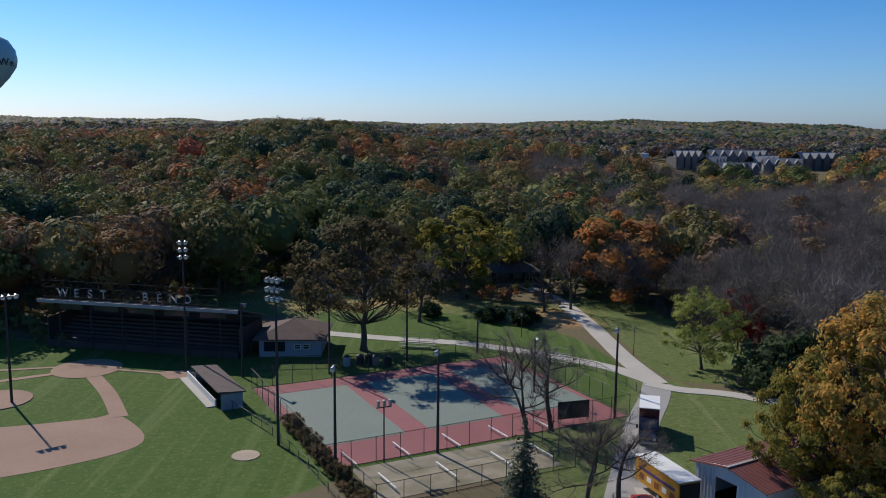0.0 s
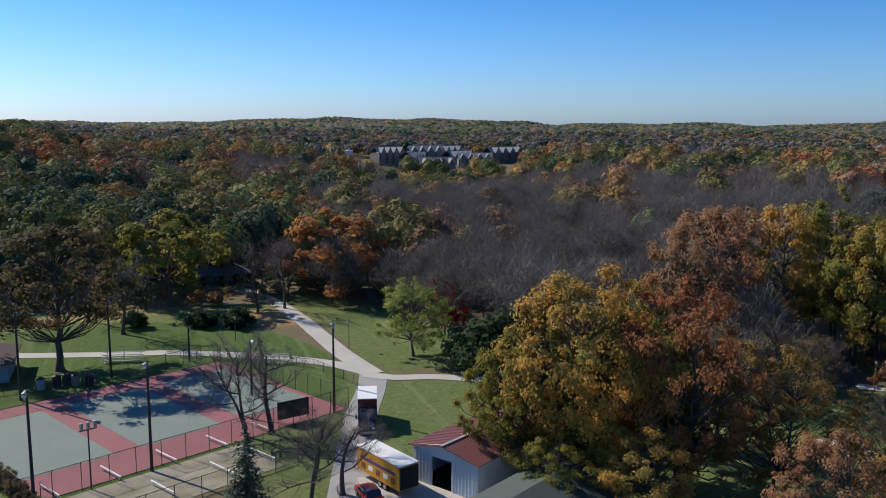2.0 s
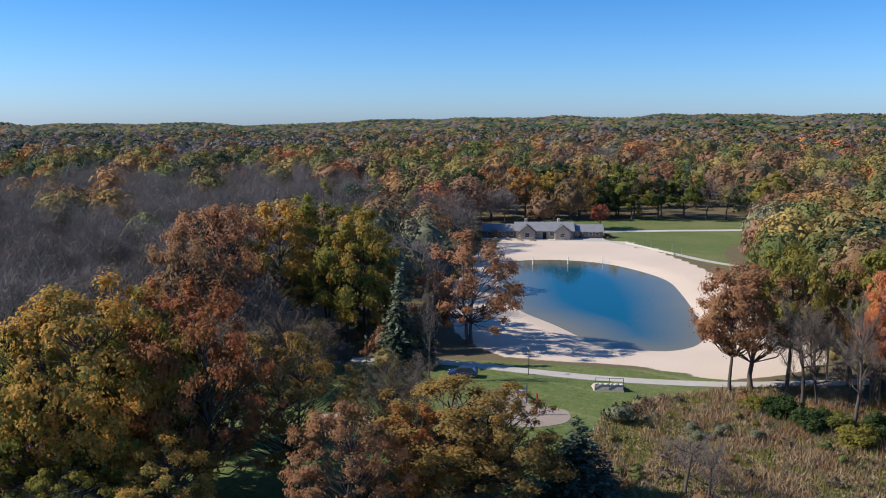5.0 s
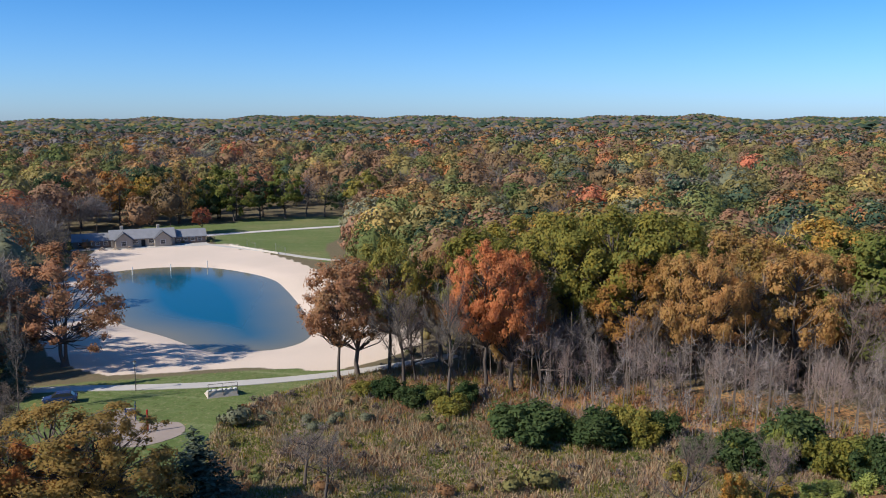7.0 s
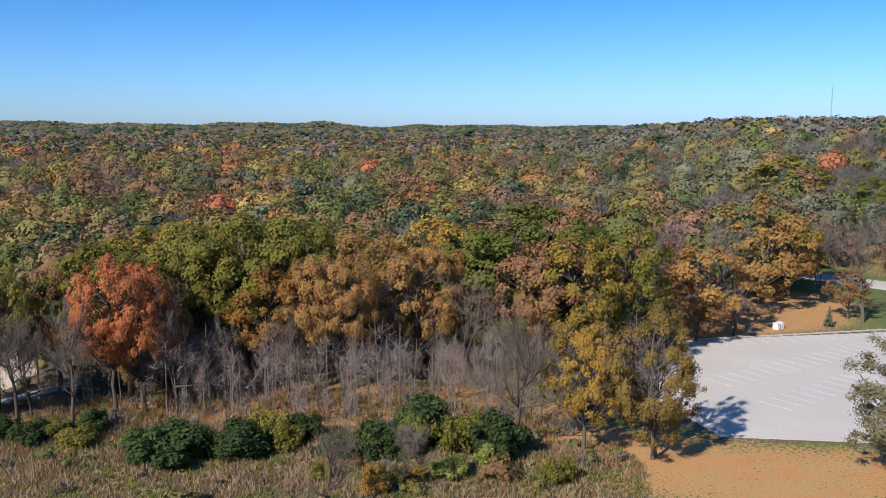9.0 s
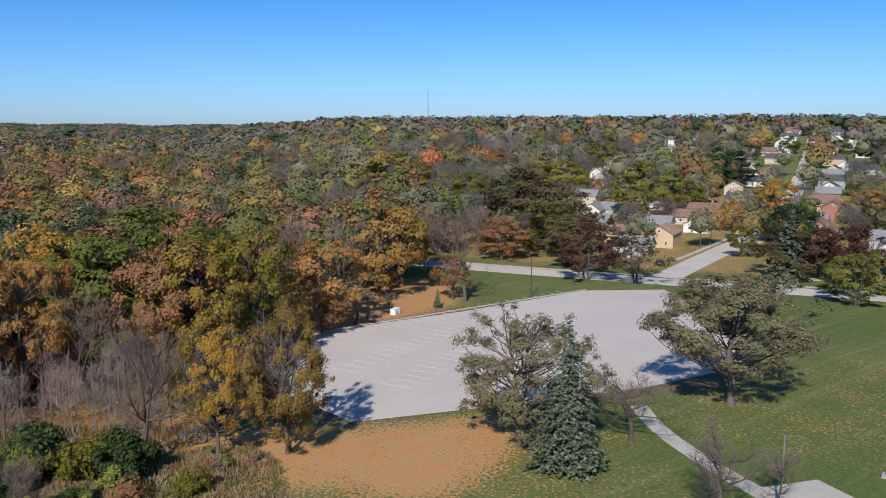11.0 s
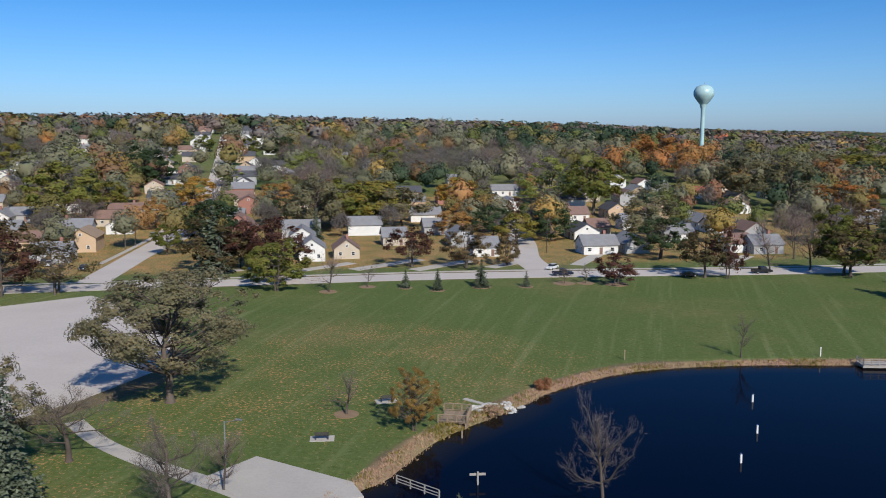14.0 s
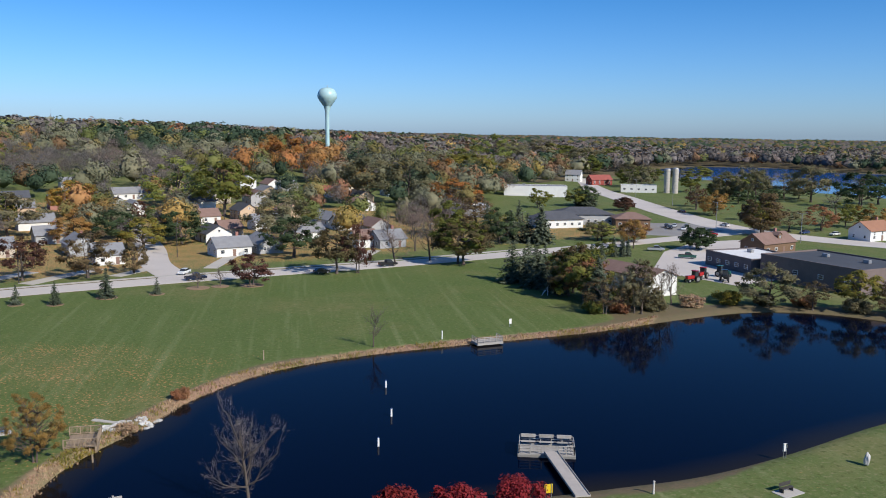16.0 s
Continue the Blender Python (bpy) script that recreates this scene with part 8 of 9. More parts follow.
def car(x, y, turn, paint, kind="car", group="parked cars"):
    z = ground_at(x, y) + 0.06
    ob = thing("pickup_truck" if kind == "pickup" else "car", x, y, z, turn, f"{paint} {'pickup truck' if kind == 'pickup' else 'passenger car'} standing on the pavement", "pickup" if kind == "pickup" else "car", group)
    if kind == "pickup":
        part("body", profile([(-2.7, 0.4), (2.7, 0.4), (2.7, 0.95), (1.4, 1.1), (-2.7, 1.1)], 0.95), PAINT[paint], ob)
        part("cab", profile([(-0.8, 1.08), (1.4, 1.08), (0.8, 1.8), (-0.7, 1.8)], 0.82), GLASS, ob)
        part("cab_roof", boxed(-0.65, 0.75, -0.8, 0.8, 1.79, 1.86, 0.03), PAINT[paint], ob)
        part("bed_liner", boxed(-2.6, -0.9, -0.8, 0.8, 1.104, 1.13), DARK, ob)
    else:
        part("body", profile([(-2.2, 0.3), (2.2, 0.3), (2.25, 0.75), (1.2, 0.95), (-2.2, 0.98)], 0.88), PAINT[paint], ob)
        part("cabin", profile([(-1.9, 0.93), (1.2, 0.93), (0.5, 1.45), (-1.4, 1.45)], 0.76), GLASS, ob)
        part("roof", boxed(-1.3, 0.45, -0.68, 0.68, 1.43, 1.49, 0.03), PAINT[paint], ob)
    fx = 1.55 if kind == "pickup" else 1.35
    wheels(ob, ((-fx, -0.8), (-fx, 0.8), (fx, -0.8), (fx, 0.8)), 0.33, 0.24)
    front = 2.7 if kind == "pickup" else 2.22
    for s in (-0.6, 0.6):
        shared("headlight", ("headlight", kind), lambda: boxed(-0.04, 0.04, -0.18, 0.18, -0.08, 0.08, 0.01), WHITE, ob, pose(front, s, 0.72))
        shared("tail_light", ("tail_light", kind), lambda: boxed(-0.04, 0.04, -0.14, 0.14, -0.08, 0.08, 0.01), PAINT["red"], ob, pose(-front + 0.02, s, 0.8))
    return ob


for row in ((30, -232, 70, "white"), (26, -222.5, 203, "navy", "pickup"), (-6, -229.5, 203, "black"), (-25, -240.5, 203, "black", "pickup"), (-119, -247, 150, "green", "pickup"), (-116, -264, 155, "silver", "pickup"),
            (-150, -332, 60, "black"), (-154, -333, 60, "white"), (-158, -330, 60, "silver"), (-153, -322, 60, "white"), (-149, -326, 60, "black"), (-156, -304, 150, "red"), (-177, -334, 285, "white"), (-186, -395, 285, "navy"),
            (101, 75, 120, "blue"), (20.0, 80.4, 95, "red"), (166, -200, 114, "white"), (170, -203, 114, "blue"), (152, -196, 114, "black"), (174, -262, 120, "silver"), (-205, -300, 20, "white"), (-196, -306, 20, "blue")):
    car(*row)


def box_truck(x, y, turn):
    """A cab with bonnet and a square load box."""
    ob = thing("box_truck", x, y, 0.06, turn, "dark blue truck with a maroon-fronted white-roofed box", "truck")
    part("chassis", boxed(-4.2, 4.0, -0.45, 0.45, 0.55, 0.8), DARK_STEEL, ob)
    part("box_body", boxed(-4.3, 0.9, -1.2, 1.2, 0.85, 3.6, 0.04), surface("maroon_panel", (0.10, 0.02, 0.02), (0.075, 0.018, 0.018), 0.5, 5, 0.5), ob)
    part("box_roof", boxed(-4.34, 0.94, -1.24, 1.24, 3.604, 3.7, 0.02), WHITE, ob)
    part("cab", profile([(1.0, 0.7), (2.9, 0.7), (2.9, 1.7), (2.5, 2.6), (1.0, 2.65)], 1.15, 0.08), PAINT["navy"], ob)
    part("windscreen", boxed(-0.03, 0.03, -0.95, 0.95, -0.4, 0.4), GLASS, ob).matrix_basis = pose(2.76, 0, 2.15, 0, -24)
    part("bonnet", profile([(2.85, 0.6), (4.4, 0.6), (4.4, 1.35), (2.85, 1.65)], 0.95, 0.1), PAINT["navy"], ob)
    part("bumper", boxed(4.4, 4.6, -1.1, 1.1, 0.45, 0.75, 0.03), GALV, ob)
    for s in (-0.7, 0.7):
        part("headlight", boxed(4.4, 4.46, s - 0.18, s + 0.18, 0.95, 1.2, 0.01), WHITE, ob)
        part("mirror", boxed(2.7, 2.8, s * 1.95 - 0.12, s * 1.95 + 0.12, 1.7, 2.2, 0.02), DARK_STEEL, ob)
    wheels(ob, ((-3.0, -0.95), (-3.0, 0.95), (-1.9, -0.95), (-1.9, 0.95), (3.4, -0.95), (3.4, 0.95)), 0.5, 0.3)


box_truck(25.2, 101.6, 256)


def cargo_trailer(x, y, turn):
    """A yellow trailer with a white roof and painted shapes along its side."""
    ob = thing("cargo_trailer", x, y, 0.06, turn, "yellow cargo trailer with a white roof and purple stripe", "trailer")
    yellow = surface("yellow_panel", (0.60, 0.30, 0.03), (0.50, 0.23, 0.03), 0.6, 5, 0.45)
    part("body", boxed(-3.9, 3.9, -1.25, 1.25, 0.75, 3.35, 0.05), yellow, ob)
    part("roof", boxed(-3.95, 3.95, -1.3, 1.3, 3.354, 3.45, 0.03), WHITE, ob)
    part("rear_door", boxed(-3.97, -3.904, -1.15, 1.15, 0.9, 3.2), DARK, ob)
    part("stripe", boxed(-3.2, 3.2, 1.254, 1.27, 2.2, 2.55), surface("purple_stripe", (0.10, 0.06, 0.20), (0.08, 0.05, 0.16), 0.5, 5, 0.5), ob)
    for k in range(5):
        part("panel_mark", boxed(-3.2 + k * 1.35, -2.4 + k * 1.35, 1.254, 1.266, 1.2 + 0.15 * (k % 2), 1.9), WHITE if k % 2 else surface("brown_mark", (0.25, 0.09, 0.03), (0.2, 0.07, 0.03), 0.5, 5, 0.6), ob)
    part("hitch", boxed(3.9, 5.2, -0.1, 0.1, 0.5, 0.65), DARK_STEEL, ob)
    wheels(ob, ((-1.2, -1.05), (-1.2, 1.05), (-0.3, -1.05), (-0.3, 1.05)), 0.4, 0.25)


cargo_trailer(22.75, 83.4, 110)


def pole_barn():
    """White ribbed walls, brown ribbed metal roof, a dark doorway in the gable."""
    # gable end from (25.7, 83.8) to (30.2, 76.3); the ridge runs off along (0.86, 0.51)
    ob = thing("pole_barn", 28.0, 80.0, 0, 31, "white metal pole barn with a brown ribbed roof", "barn")
    L, half, h, rise = 17.0, 4.4, 4.0, 0.85
    white = surface("white_ribbed_steel", (0.66, 0.70, 0.74), (0.58, 0.62, 0.66), 0.4, 5, 0.5, metal=0.1, bump=0.05)
    bm = bmesh.new()
    door0, door1, top = -1.0, 1.75, 3.3
    for y0, y1, z0, z1 in ((-half, door0, 0, h), (door1, half, 0, h), (door0, door1, top, h)):
        box(bm, 0, 0.12, y0, y1, z0, z1)
    v = [bm.verts.new(p) for p in ((0, -half, h), (0, half, h), (0, 0, h + rise), (0.12, -half, h), (0.12, half, h), (0.12, 0, h + rise))]
    for f in ((0, 2, 1), (3, 4, 5), (0, 3, 5, 2), (2, 5, 4, 1)):
        bm.faces.new([v[i] for i in f])
    part("wall_gable", bm, white, ob)
    part("wall_side", boxed(0.12, L, half - 0.12, half, 0, h), white, ob)
    part("wall_side", boxed(0.12, L, -half, -half + 0.12, 0, h), white, ob)
    part("wall_end", boxed(L, L + 0.12, -half, half, 0, h), white, ob)
    for y in np.arange(-half + 0.25, half, 0.45):
        if door0 - 0.1 < y < door1 + 0.1:
            continue
        shared("rib", "barn_rib", lambda: boxed(-0.05, -0.002, -0.05, 0.05, 0.05, h), white, ob, pose(0, float(y), 0))
    for s in (-1, 1):
        bm = bmesh.new()
        wdt = math.hypot(half + 0.4, rise)
        box(bm, -0.5, L + 0.5, 0, wdt, 0, 0.08)
        rf = part("roof_panel", bm, ROOFS["metal"], ob)
        rf.matrix_basis = pose(0, 0, h + rise + 0.02) @ pose(0, 0, 0, 0, 0, 0 if s > 0 else 180) @ Matrix.Translation((0 if s > 0 else -L, 0, 0)) @ pose(0, 0, 0, -math.degrees(math.atan2(rise, half)))
        bm = bmesh.new()
        for k in range(34):
            box(bm, -0.4 + k * 0.53, -0.34 + k * 0.53, 0.05, wdt - 0.02, 0.081, 0.13)
        part("roof_ribs", bm, ROOFS["metal"], rf)
        bm = bmesh.new()
        tube(bm, (-0.06, 0, h + rise), (-0.06, s * (half + 0.3), h - 0.1), 0.13, 0.13, 4)
        part("barge_board", bm, WHITE, ob)
    part("ridge_cap", boxed(-0.5, L + 0.5, -0.2, 0.2, h + rise + 0.1, h + rise + 0.2, 0.03), surface("pale_ridge", (0.42, 0.36, 0.34), (0.36, 0.31, 0.29), 0.5, 5, 0.5), ob)
    part("door_frame", boxed(-0.08, 0, door0 - 0.15, door0, 0, top), WHITE, ob)
    # floor coloured near-black, which puts the barn's inner shade into it
    part("inside_floor", boxed(0.2, L - 0.2, -half + 0.2, half - 0.2, 0.0, 0.03), DARK, ob)
    for x, y in ((6.0, -2.2), (9.5, -2.6)):
        bm = bmesh.new()
        tube(bm, (x, y, h + 0.2), (x, y, h + 1.7), 0.09, 0.09, 8)
        tube(bm, (x, y, h + 1.7), (x, y, h + 1.95), 0.2, 0.12, 8)
        part("vent_pipe", bm, GALV, ob)
    slab("apron", [(25, 85.5), (30.6, 75.5), (27.5, 73.5), (20, 80), (20, 86)], CONCRETE, "concrete apron before the barn", 0.06)
    shed = thing("garage", 33.0, 68.5, 0, 31, "low building with a dark green shingled roof", "building")
    part("wall", boxed(-5, 9, -4.5, 4.5, 0, 3.0), WALLS["block"], shed)
    part("roof", gable_roof(15, 9.5, 3.0, 1.6, 0.4, 0.2), ROOFS["green"], shed).matrix_basis = pose(2, 0, 0)


pole_barn()


def gazebo():
    """An open park shelter with a two-tier roof."""
    ob = thing("park_shelter", 15.5, 205, ground_at(15.5, 205), 10, "dark open park shelter with a two-tier hipped roof", "shelter")
    for k in range(8):
        a = k * math.pi / 4
        bm = bmesh.new()
        tube(bm, (5.5 * math.cos(a), 4.5 * math.sin(a), -1), (5.5 * math.cos(a), 4.5 * math.sin(a), 3.0), 0.16, 0.16, 8)
        part("post", bm, WOOD, ob)
    part("floor_slab", boxed(-6, 6, -5, 5, -1, 0.15), CONCRETE, ob)
    part("lower_roof", hip_roof(11.5, 9.5, 3.0, 2.6, 0.8), ROOFS["dark"], ob)
    # near-black box: the shade between the two roofs is put into its colour
    part("clerestory", boxed(-2.6, 2.6, -1.8, 1.8, 4.4, 5.8), DARK, ob)
    part("upper_roof", hip_roof(5.2, 3.6, 5.8, 1.7, 0.8), ROOFS["dark"], ob)
    for s in (-3, 0, 3):
        part("picnic_table", boxed(s - 0.8, s + 0.8, -0.4, 0.4, 0.7, 0.78, 0.02), WOOD, ob)


gazebo()

# ---- the beach ----
def bathhouse():
    """A long low building with two white gables, grey roof and chimneys."""
    ob = thing("bathhouse", 246.5, 149.5, 0, -54.5, "long pale bathhouse with a grey roof and two gables", "building")
    # local x runs along the beach, -y faces the water
    pale = surface("pale_stone_wall", (0.46, 0.40, 0.33), (0.38, 0.33, 0.275), 0.5, 5, 0.85, bump=0.3)
    part("wall_main", gable_body(19, 8, 2.7, 2.3), pale, ob)
    part("roof_main", gable_roof(19, 8, 2.7, 2.3, 0.5, 0.22), ROOFS["grey"], ob)
    brown = surface("brown_stone_wall", (0.27, 0.19, 0.15), (0.21, 0.155, 0.125), 0.5, 5, 0.85, bump=0.3)
    for s, w in ((-1, 11), (1, 10)):
        wing = part("wall_wing", gable_body(w, 6, 2.3, 1.9), brown, ob)
        wing.matrix_basis = pose(s * (9.5 + w / 2), 1.0, 0)
        part("roof_wing", gable_roof(w, 6, 2.3, 1.9, 0.4, 0.2), ROOFS["grey"], wing)
    for x in (-5.8, 5.8):
        gb = part("gable_bay", gable_body(6, 5.0, 2.6, 2.0), pale, ob)
        gb.matrix_basis = pose(x, -3.2, 0, 0, 0, 90)
        part("gable_roof", gable_roof(6, 5.0, 2.6, 2.0, 0.4, 0.2), ROOFS["dark"], gb)
        window(ob, x - 0.1, -6.2, 1.5, 0, 1.6, 1.5)
    for x in (-2.4, 2.4):
        window(ob, x, -4.0, 1.7, 0, 1.8, 1.4)
    part("door", boxed(-0.6, 0.6, -4.1, -4.004, 0.05, 2.2, 0.02), DARK, ob)
    for x in (-6.0, 5.0):
        part("chimney", boxed(x - 0.45, x + 0.45, 0.5, 1.4, 4.0, 6.3, 0.04), WALLS["beige"], ob)
    for k in range(4):
        window(ob, -11 - k * 2.4, -2.0, 1.4, 0, 1.4, 1.2)
        window(ob, 11 + k * 2.2, -2.0, 1.4, 0, 1.4, 1.2)


bathhouse()
slab("terrace", [(233, 157), (250, 128), (256, 132), (262, 150), (246, 172), (230, 164)], CONCRETE, "concrete terrace round the bathhouse", 0.04)
ribbon("road_behind_beach", [(225, 190), (243, 168), (262, 150), (285, 128), (310, 100)], 4.5, PALE_ROAD, "pale park road behind the bathhouse", 0.05)
for k in range(4):
    x, y = 231 + k * 2.0, 158.5 - k * 3.4
    ob = thing("picnic_table", x, y, 0.05, 30, "wooden picnic table on the bathhouse terrace", "table", "picnic tables at the bathhouse")
    part("tabletop", boxed(-1, 1, -0.4, 0.4, 0.72, 0.78, 0.01), WOOD, ob)
    for s in (-1, 1):
        part("seat", boxed(-1, 1, s * 0.75 - 0.13, s * 0.75 + 0.13, 0.42, 0.47, 0.01), WOOD, ob)
        bm = bmesh.new()
        tube(bm, (s * 0.7, -0.75, 0), (s * 0.7, 0.3, 0.72), 0.05, 0.05, 4)
        tube(bm, (s * 0.7, 0.75, 0), (s * 0.7, -0.3, 0.72), 0.05, 0.05, 4)
        part("leg", bm, WOOD, ob)
for k in range(7):
    a, b = Vector((250, 121)) + Vector((-13.5, -22)) * k / 7, Vector((250, 121)) + Vector((-13.5, -22)) * (k + 1) / 7
    ob = thing("kerb_wall", a.x, a.y, 0, math.degrees(math.atan2(b.y - a.y, b.x - a.x)), "low pale wall along the beach edge", "wall", "beach edge walls")
    part("block", boxed(0, (b - a).length - 0.05, -0.2, 0.2, -0.2, 0.5, 0.03), CONCRETE, ob)
for x, y in ((246, 112), (238, 99)):
    ob = thing("volleyball_net", x, y, 0, 40, "beach volleyball net between two posts", "net")
    for s in (-4.5, 4.5):
        bm = bmesh.new()
        tube(bm, (s, 0, -0.2), (s, 0, 2.5), 0.06, 0.06, 6)
        part("post", bm, GALV, ob)
    verts, faces = [], []
    for k in range(46):
        verts += [(-4.5 + k * 0.2, 0, 1.5), (-4.48 + k * 0.2, 0, 1.5), (-4.48 + k * 0.2, 0, 2.4), (-4.5 + k * 0.2, 0, 2.4)]
        faces.append(tuple(range(4 * k, 4 * k + 4)))
    nt = new("net", raw_mesh("net", verts, faces, [MESH_WIRE]))
    nt.parent = ob
for k in range(3):
    p = Vector((199, 124)) + Vector((7, -7)) * k
    ob = thing("marker_post", p.x, p.y, WATER - 0.8, 0, "white swimming marker post standing in the water", "post", "swimming markers")
    bm = bmesh.new()
    tube(bm, (0, 0, 0), (0, 0, 2.6), 0.14, 0.14, 8)
    part("post", bm, WHITE, ob)
    bm = bmesh.new()
    tube(bm, (0, 0, 2.602), (0, 0, 2.8), 0.16, 0.05, 8)
    part("cap", bm, surface_lantern, ob)

# stone headwall with railing by the path
ob = thing("stone_headwall", 108.5, 54.5, 0, 122, "pale stone culvert headwall with a pipe railing", "wall")
bm = bmesh.new()
v = [bm.verts.new(p) for p in ((-2.4, -2.0, 0.0), (2.4, -2.0, 0.0), (2.1, 0.8, 0.0), (-2.1, 0.8, 0.0), (-2.2, -1.7, 0.25), (2.2, -1.7, 0.25), (2.0, 0.6, 1.0), (-2.0, 0.6, 1.0))]
for f in ((3, 2, 1, 0), (4, 5, 6, 7), (0, 1, 5, 4), (1, 2, 6, 5), (2, 3, 7, 6), (3, 0, 4, 7)):
    bm.faces.new([v[i] for i in f])
part("slope", bm, surface("rough_limestone", (0.50, 0.43, 0.36), (0.38, 0.33, 0.28), 0.9, 5, 0.9, bump=0.5), ob)
RNG2 = np.random.default_rng(5)
for k in range(24):
    def cobble():
        bm = bmesh.new()
        bmesh.ops.create_icosphere(bm, subdivisions=1, radius=0.34, matrix=Matrix.Diagonal((1.2, 1, 0.6, 1)))
        return bm
    cx, cy = -1.8 + 0.72 * (k % 6), -1.5 + 0.6 * (k // 6)
    shared("stone", "cobble", cobble, STONE, ob, pose(cx + RNG2.uniform(-0.1, 0.1), cy, 0.3 + 0.32 * (cy + 1.7), 15, 0, RNG2.uniform(0, 360)))
bm = bmesh.new()
for s in (-2, 0, 2):
    tube(bm, (s, 0.75, 0.3), (s, 0.75, 2.0), 0.04, 0.04, 6)
for z in (1.5, 2.0):
    tube(bm, (-2, 0.75, z), (2, 0.75, z), 0.035, 0.035, 6)
part("railing", bm, DARK_STEEL, ob)

# playground
slab("playground", curve([(97, 66), (90, 62), (88, 56), (93, 52.5), (97, 55), (96, 60), (101, 64)], 4), surface("playground_gravel", (0.34, 0.27, 0.22), (0.28, 0.22, 0.18), 0.4, 4, 0.95), "brown gravel playground patch", 0.04)
slab("picnic_pad", [(74, 80), (78, 78), (80, 70), (76, 69)], CONCRETE, "pale concrete walk in the grove", 0.05)
ob = thing("climbing_pole", 93, 57, 0.04, 0, "red steel playground pole on gravel", "pole")
bm = bmesh.new()
tube(bm, (0, 0, 0), (0, 0, 2.9), 0.12, 0.12, 8)
part("post", bm, PAINT["red"], ob)
part("footing", boxed(-0.25, 0.25, -0.25, 0.25, 0, 0.08), CONCRETE, ob)
ob = thing("swing_frame", 96.5, 61.5, 0, 30, "blue and white playground slide set", "playground")
part("platform", boxed(-0.7, 0.7, -0.7, 0.7, 1.2, 1.35, 0.02), PAINT["blue"], ob)
for sx in (-0.6, 0.6):
    for sy in (-0.6, 0.6):
        bm = bmesh.new()
        tube(bm, (sx, sy, 0), (sx, sy, 2.4), 0.06, 0.06, 6)
        part("post", bm, PAINT["blue"], ob)
part("slide", boxed(0, 2.6, -0.35, 0.35, 0, 0.12, 0.03), WHITE, ob).matrix_basis = pose(0.7, 0, 1.25, 0, 27)

# red shed, utility boxes beside the lot
ob = thing("ticket_booth", 142, -72, 0, 130, "small red booth with a white-framed window", "booth")
part("wall", gable_body(2.8, 2.6, 2.3, 0.8), surface("red_paint", (0.45, 0.06, 0.05), (0.38, 0.05, 0.045), 0.5, 5, 0.6), ob)
part("roof", gable_roof(2.8, 2.6, 2.3, 0.8, 0.3, 0.12), ROOFS["grey"], ob)
window(ob, 0, -1.3, 1.4, 0, 1.2, 0.9)
window(ob, 1.4, 0, 1.4, 90, 1.2, 0.9)
for x, y, mat in ((144, -93, GALV), (144, -99, WHITE), (144.6, -100.2, WHITE)):
    ob = thing("utility_cabinet", x, y, 0, 20, "small grey utility cabinet on the verge", "cabinet", "utility cabinets")
    part("body", boxed(-0.6, 0.6, -0.4, 0.4, 0, 1.2, 0.04), mat, ob)
    part("lid", boxed(-0.64, 0.64, -0.44, 0.44, 1.204, 1.28, 0.02), mat, ob)
for k in range(26):
    a = Vector((139.2, -79)) + Vector((-1.4, -72)) * k / 26
    ob = thing("kerb", a.x + 0.6, a.y, 0, 90, "pale concrete kerb of the parking lot", "kerb", "parking lot kerbs")
    part("stone", boxed(-2.78, 0, -0.1, 0.1, -0.1, 0.2, 0.02), CONCRETE, ob)
LINES = surface("worn_white_line", (0.80, 0.78, 0.74), (0.62, 0.60, 0.56), 0.6, 4, 0.85, bump=0.0)
def stall(x, y, turn, n, step=2.8, length=5.4):
    bm = bmesh.new()
    for k in range(n):
        box(bm, k * step - 0.08, k * step + 0.08, 0, length, 0.052, 0.058)
    ob = part("stall_lines", bm, LINES)
    ob.matrix_basis = pose(x, y, 0, 0, 0, turn)
    tagged(ob, "worn white parking stall lines on asphalt", "marking", kind="structure")
stall(88, -80, -66, 12)
stall(100, -72, -66, 20)
stall(112, -70, -70, 24)
stall(134, -80, -88, 24)

# poles and lamps of the street
def street_lamp(x, y, h, arm, turn, label="grey street lamp with a long arm", wood=False):
    ob = thing("street_lamp", x, y, ground_at(x, y), turn, label, "street lamp", "street lamps")
    bm = bmesh.new()
    tube(bm, (0, 0, -0.3), (0, 0, h), 0.13, 0.09, 8)
    part("pole", bm, surface_pole if wood else GALV, ob)
    for s in (-1, 1) if arm > 1.9 else (1,):
        bm = bmesh.new()
        tube(bm, (0, 0, h - 0.1), (s * arm, 0, h + 0.35), 0.05, 0.04, 6)
        part("arm", bm, GALV, ob)
        part("lamp_head", boxed(s * arm - 0.4, s * arm + 0.4, -0.16, 0.16, h + 0.3, h + 0.45, 0.04), GALV, ob)
for x, y, h, arm, turn in ((-178, -280, 10.5, 2.4, 20), (-171, -330, 10.5, 2.4, 20), (-199, -434, 10.5, 2.4, 20), (-193, -657, 11, 2.4, 20), (-205, -500, 10.5, 2.4, 20), (-165, -600, 11, 2.4, 20)):
    street_lamp(x, y, h, arm, turn)
for x, y, h in ((140, -134.5, 9.6), (160, -176, 9.5), (112, -198, 9.8), (119, -238, 10.5), (68, -222, 9.0), (-40, -262, 9.5), (36, -264, 10.0), (-80, -300, 9.5), (30, -360, 10.5)):
    street_lamp(x, y, h, 1.6, 110, "wooden utility pole with a small lamp arm", wood=True)
street_lamp(47.6, -83.9, 5.2, 1.8, 180, "slim grey lamp over the pond path")

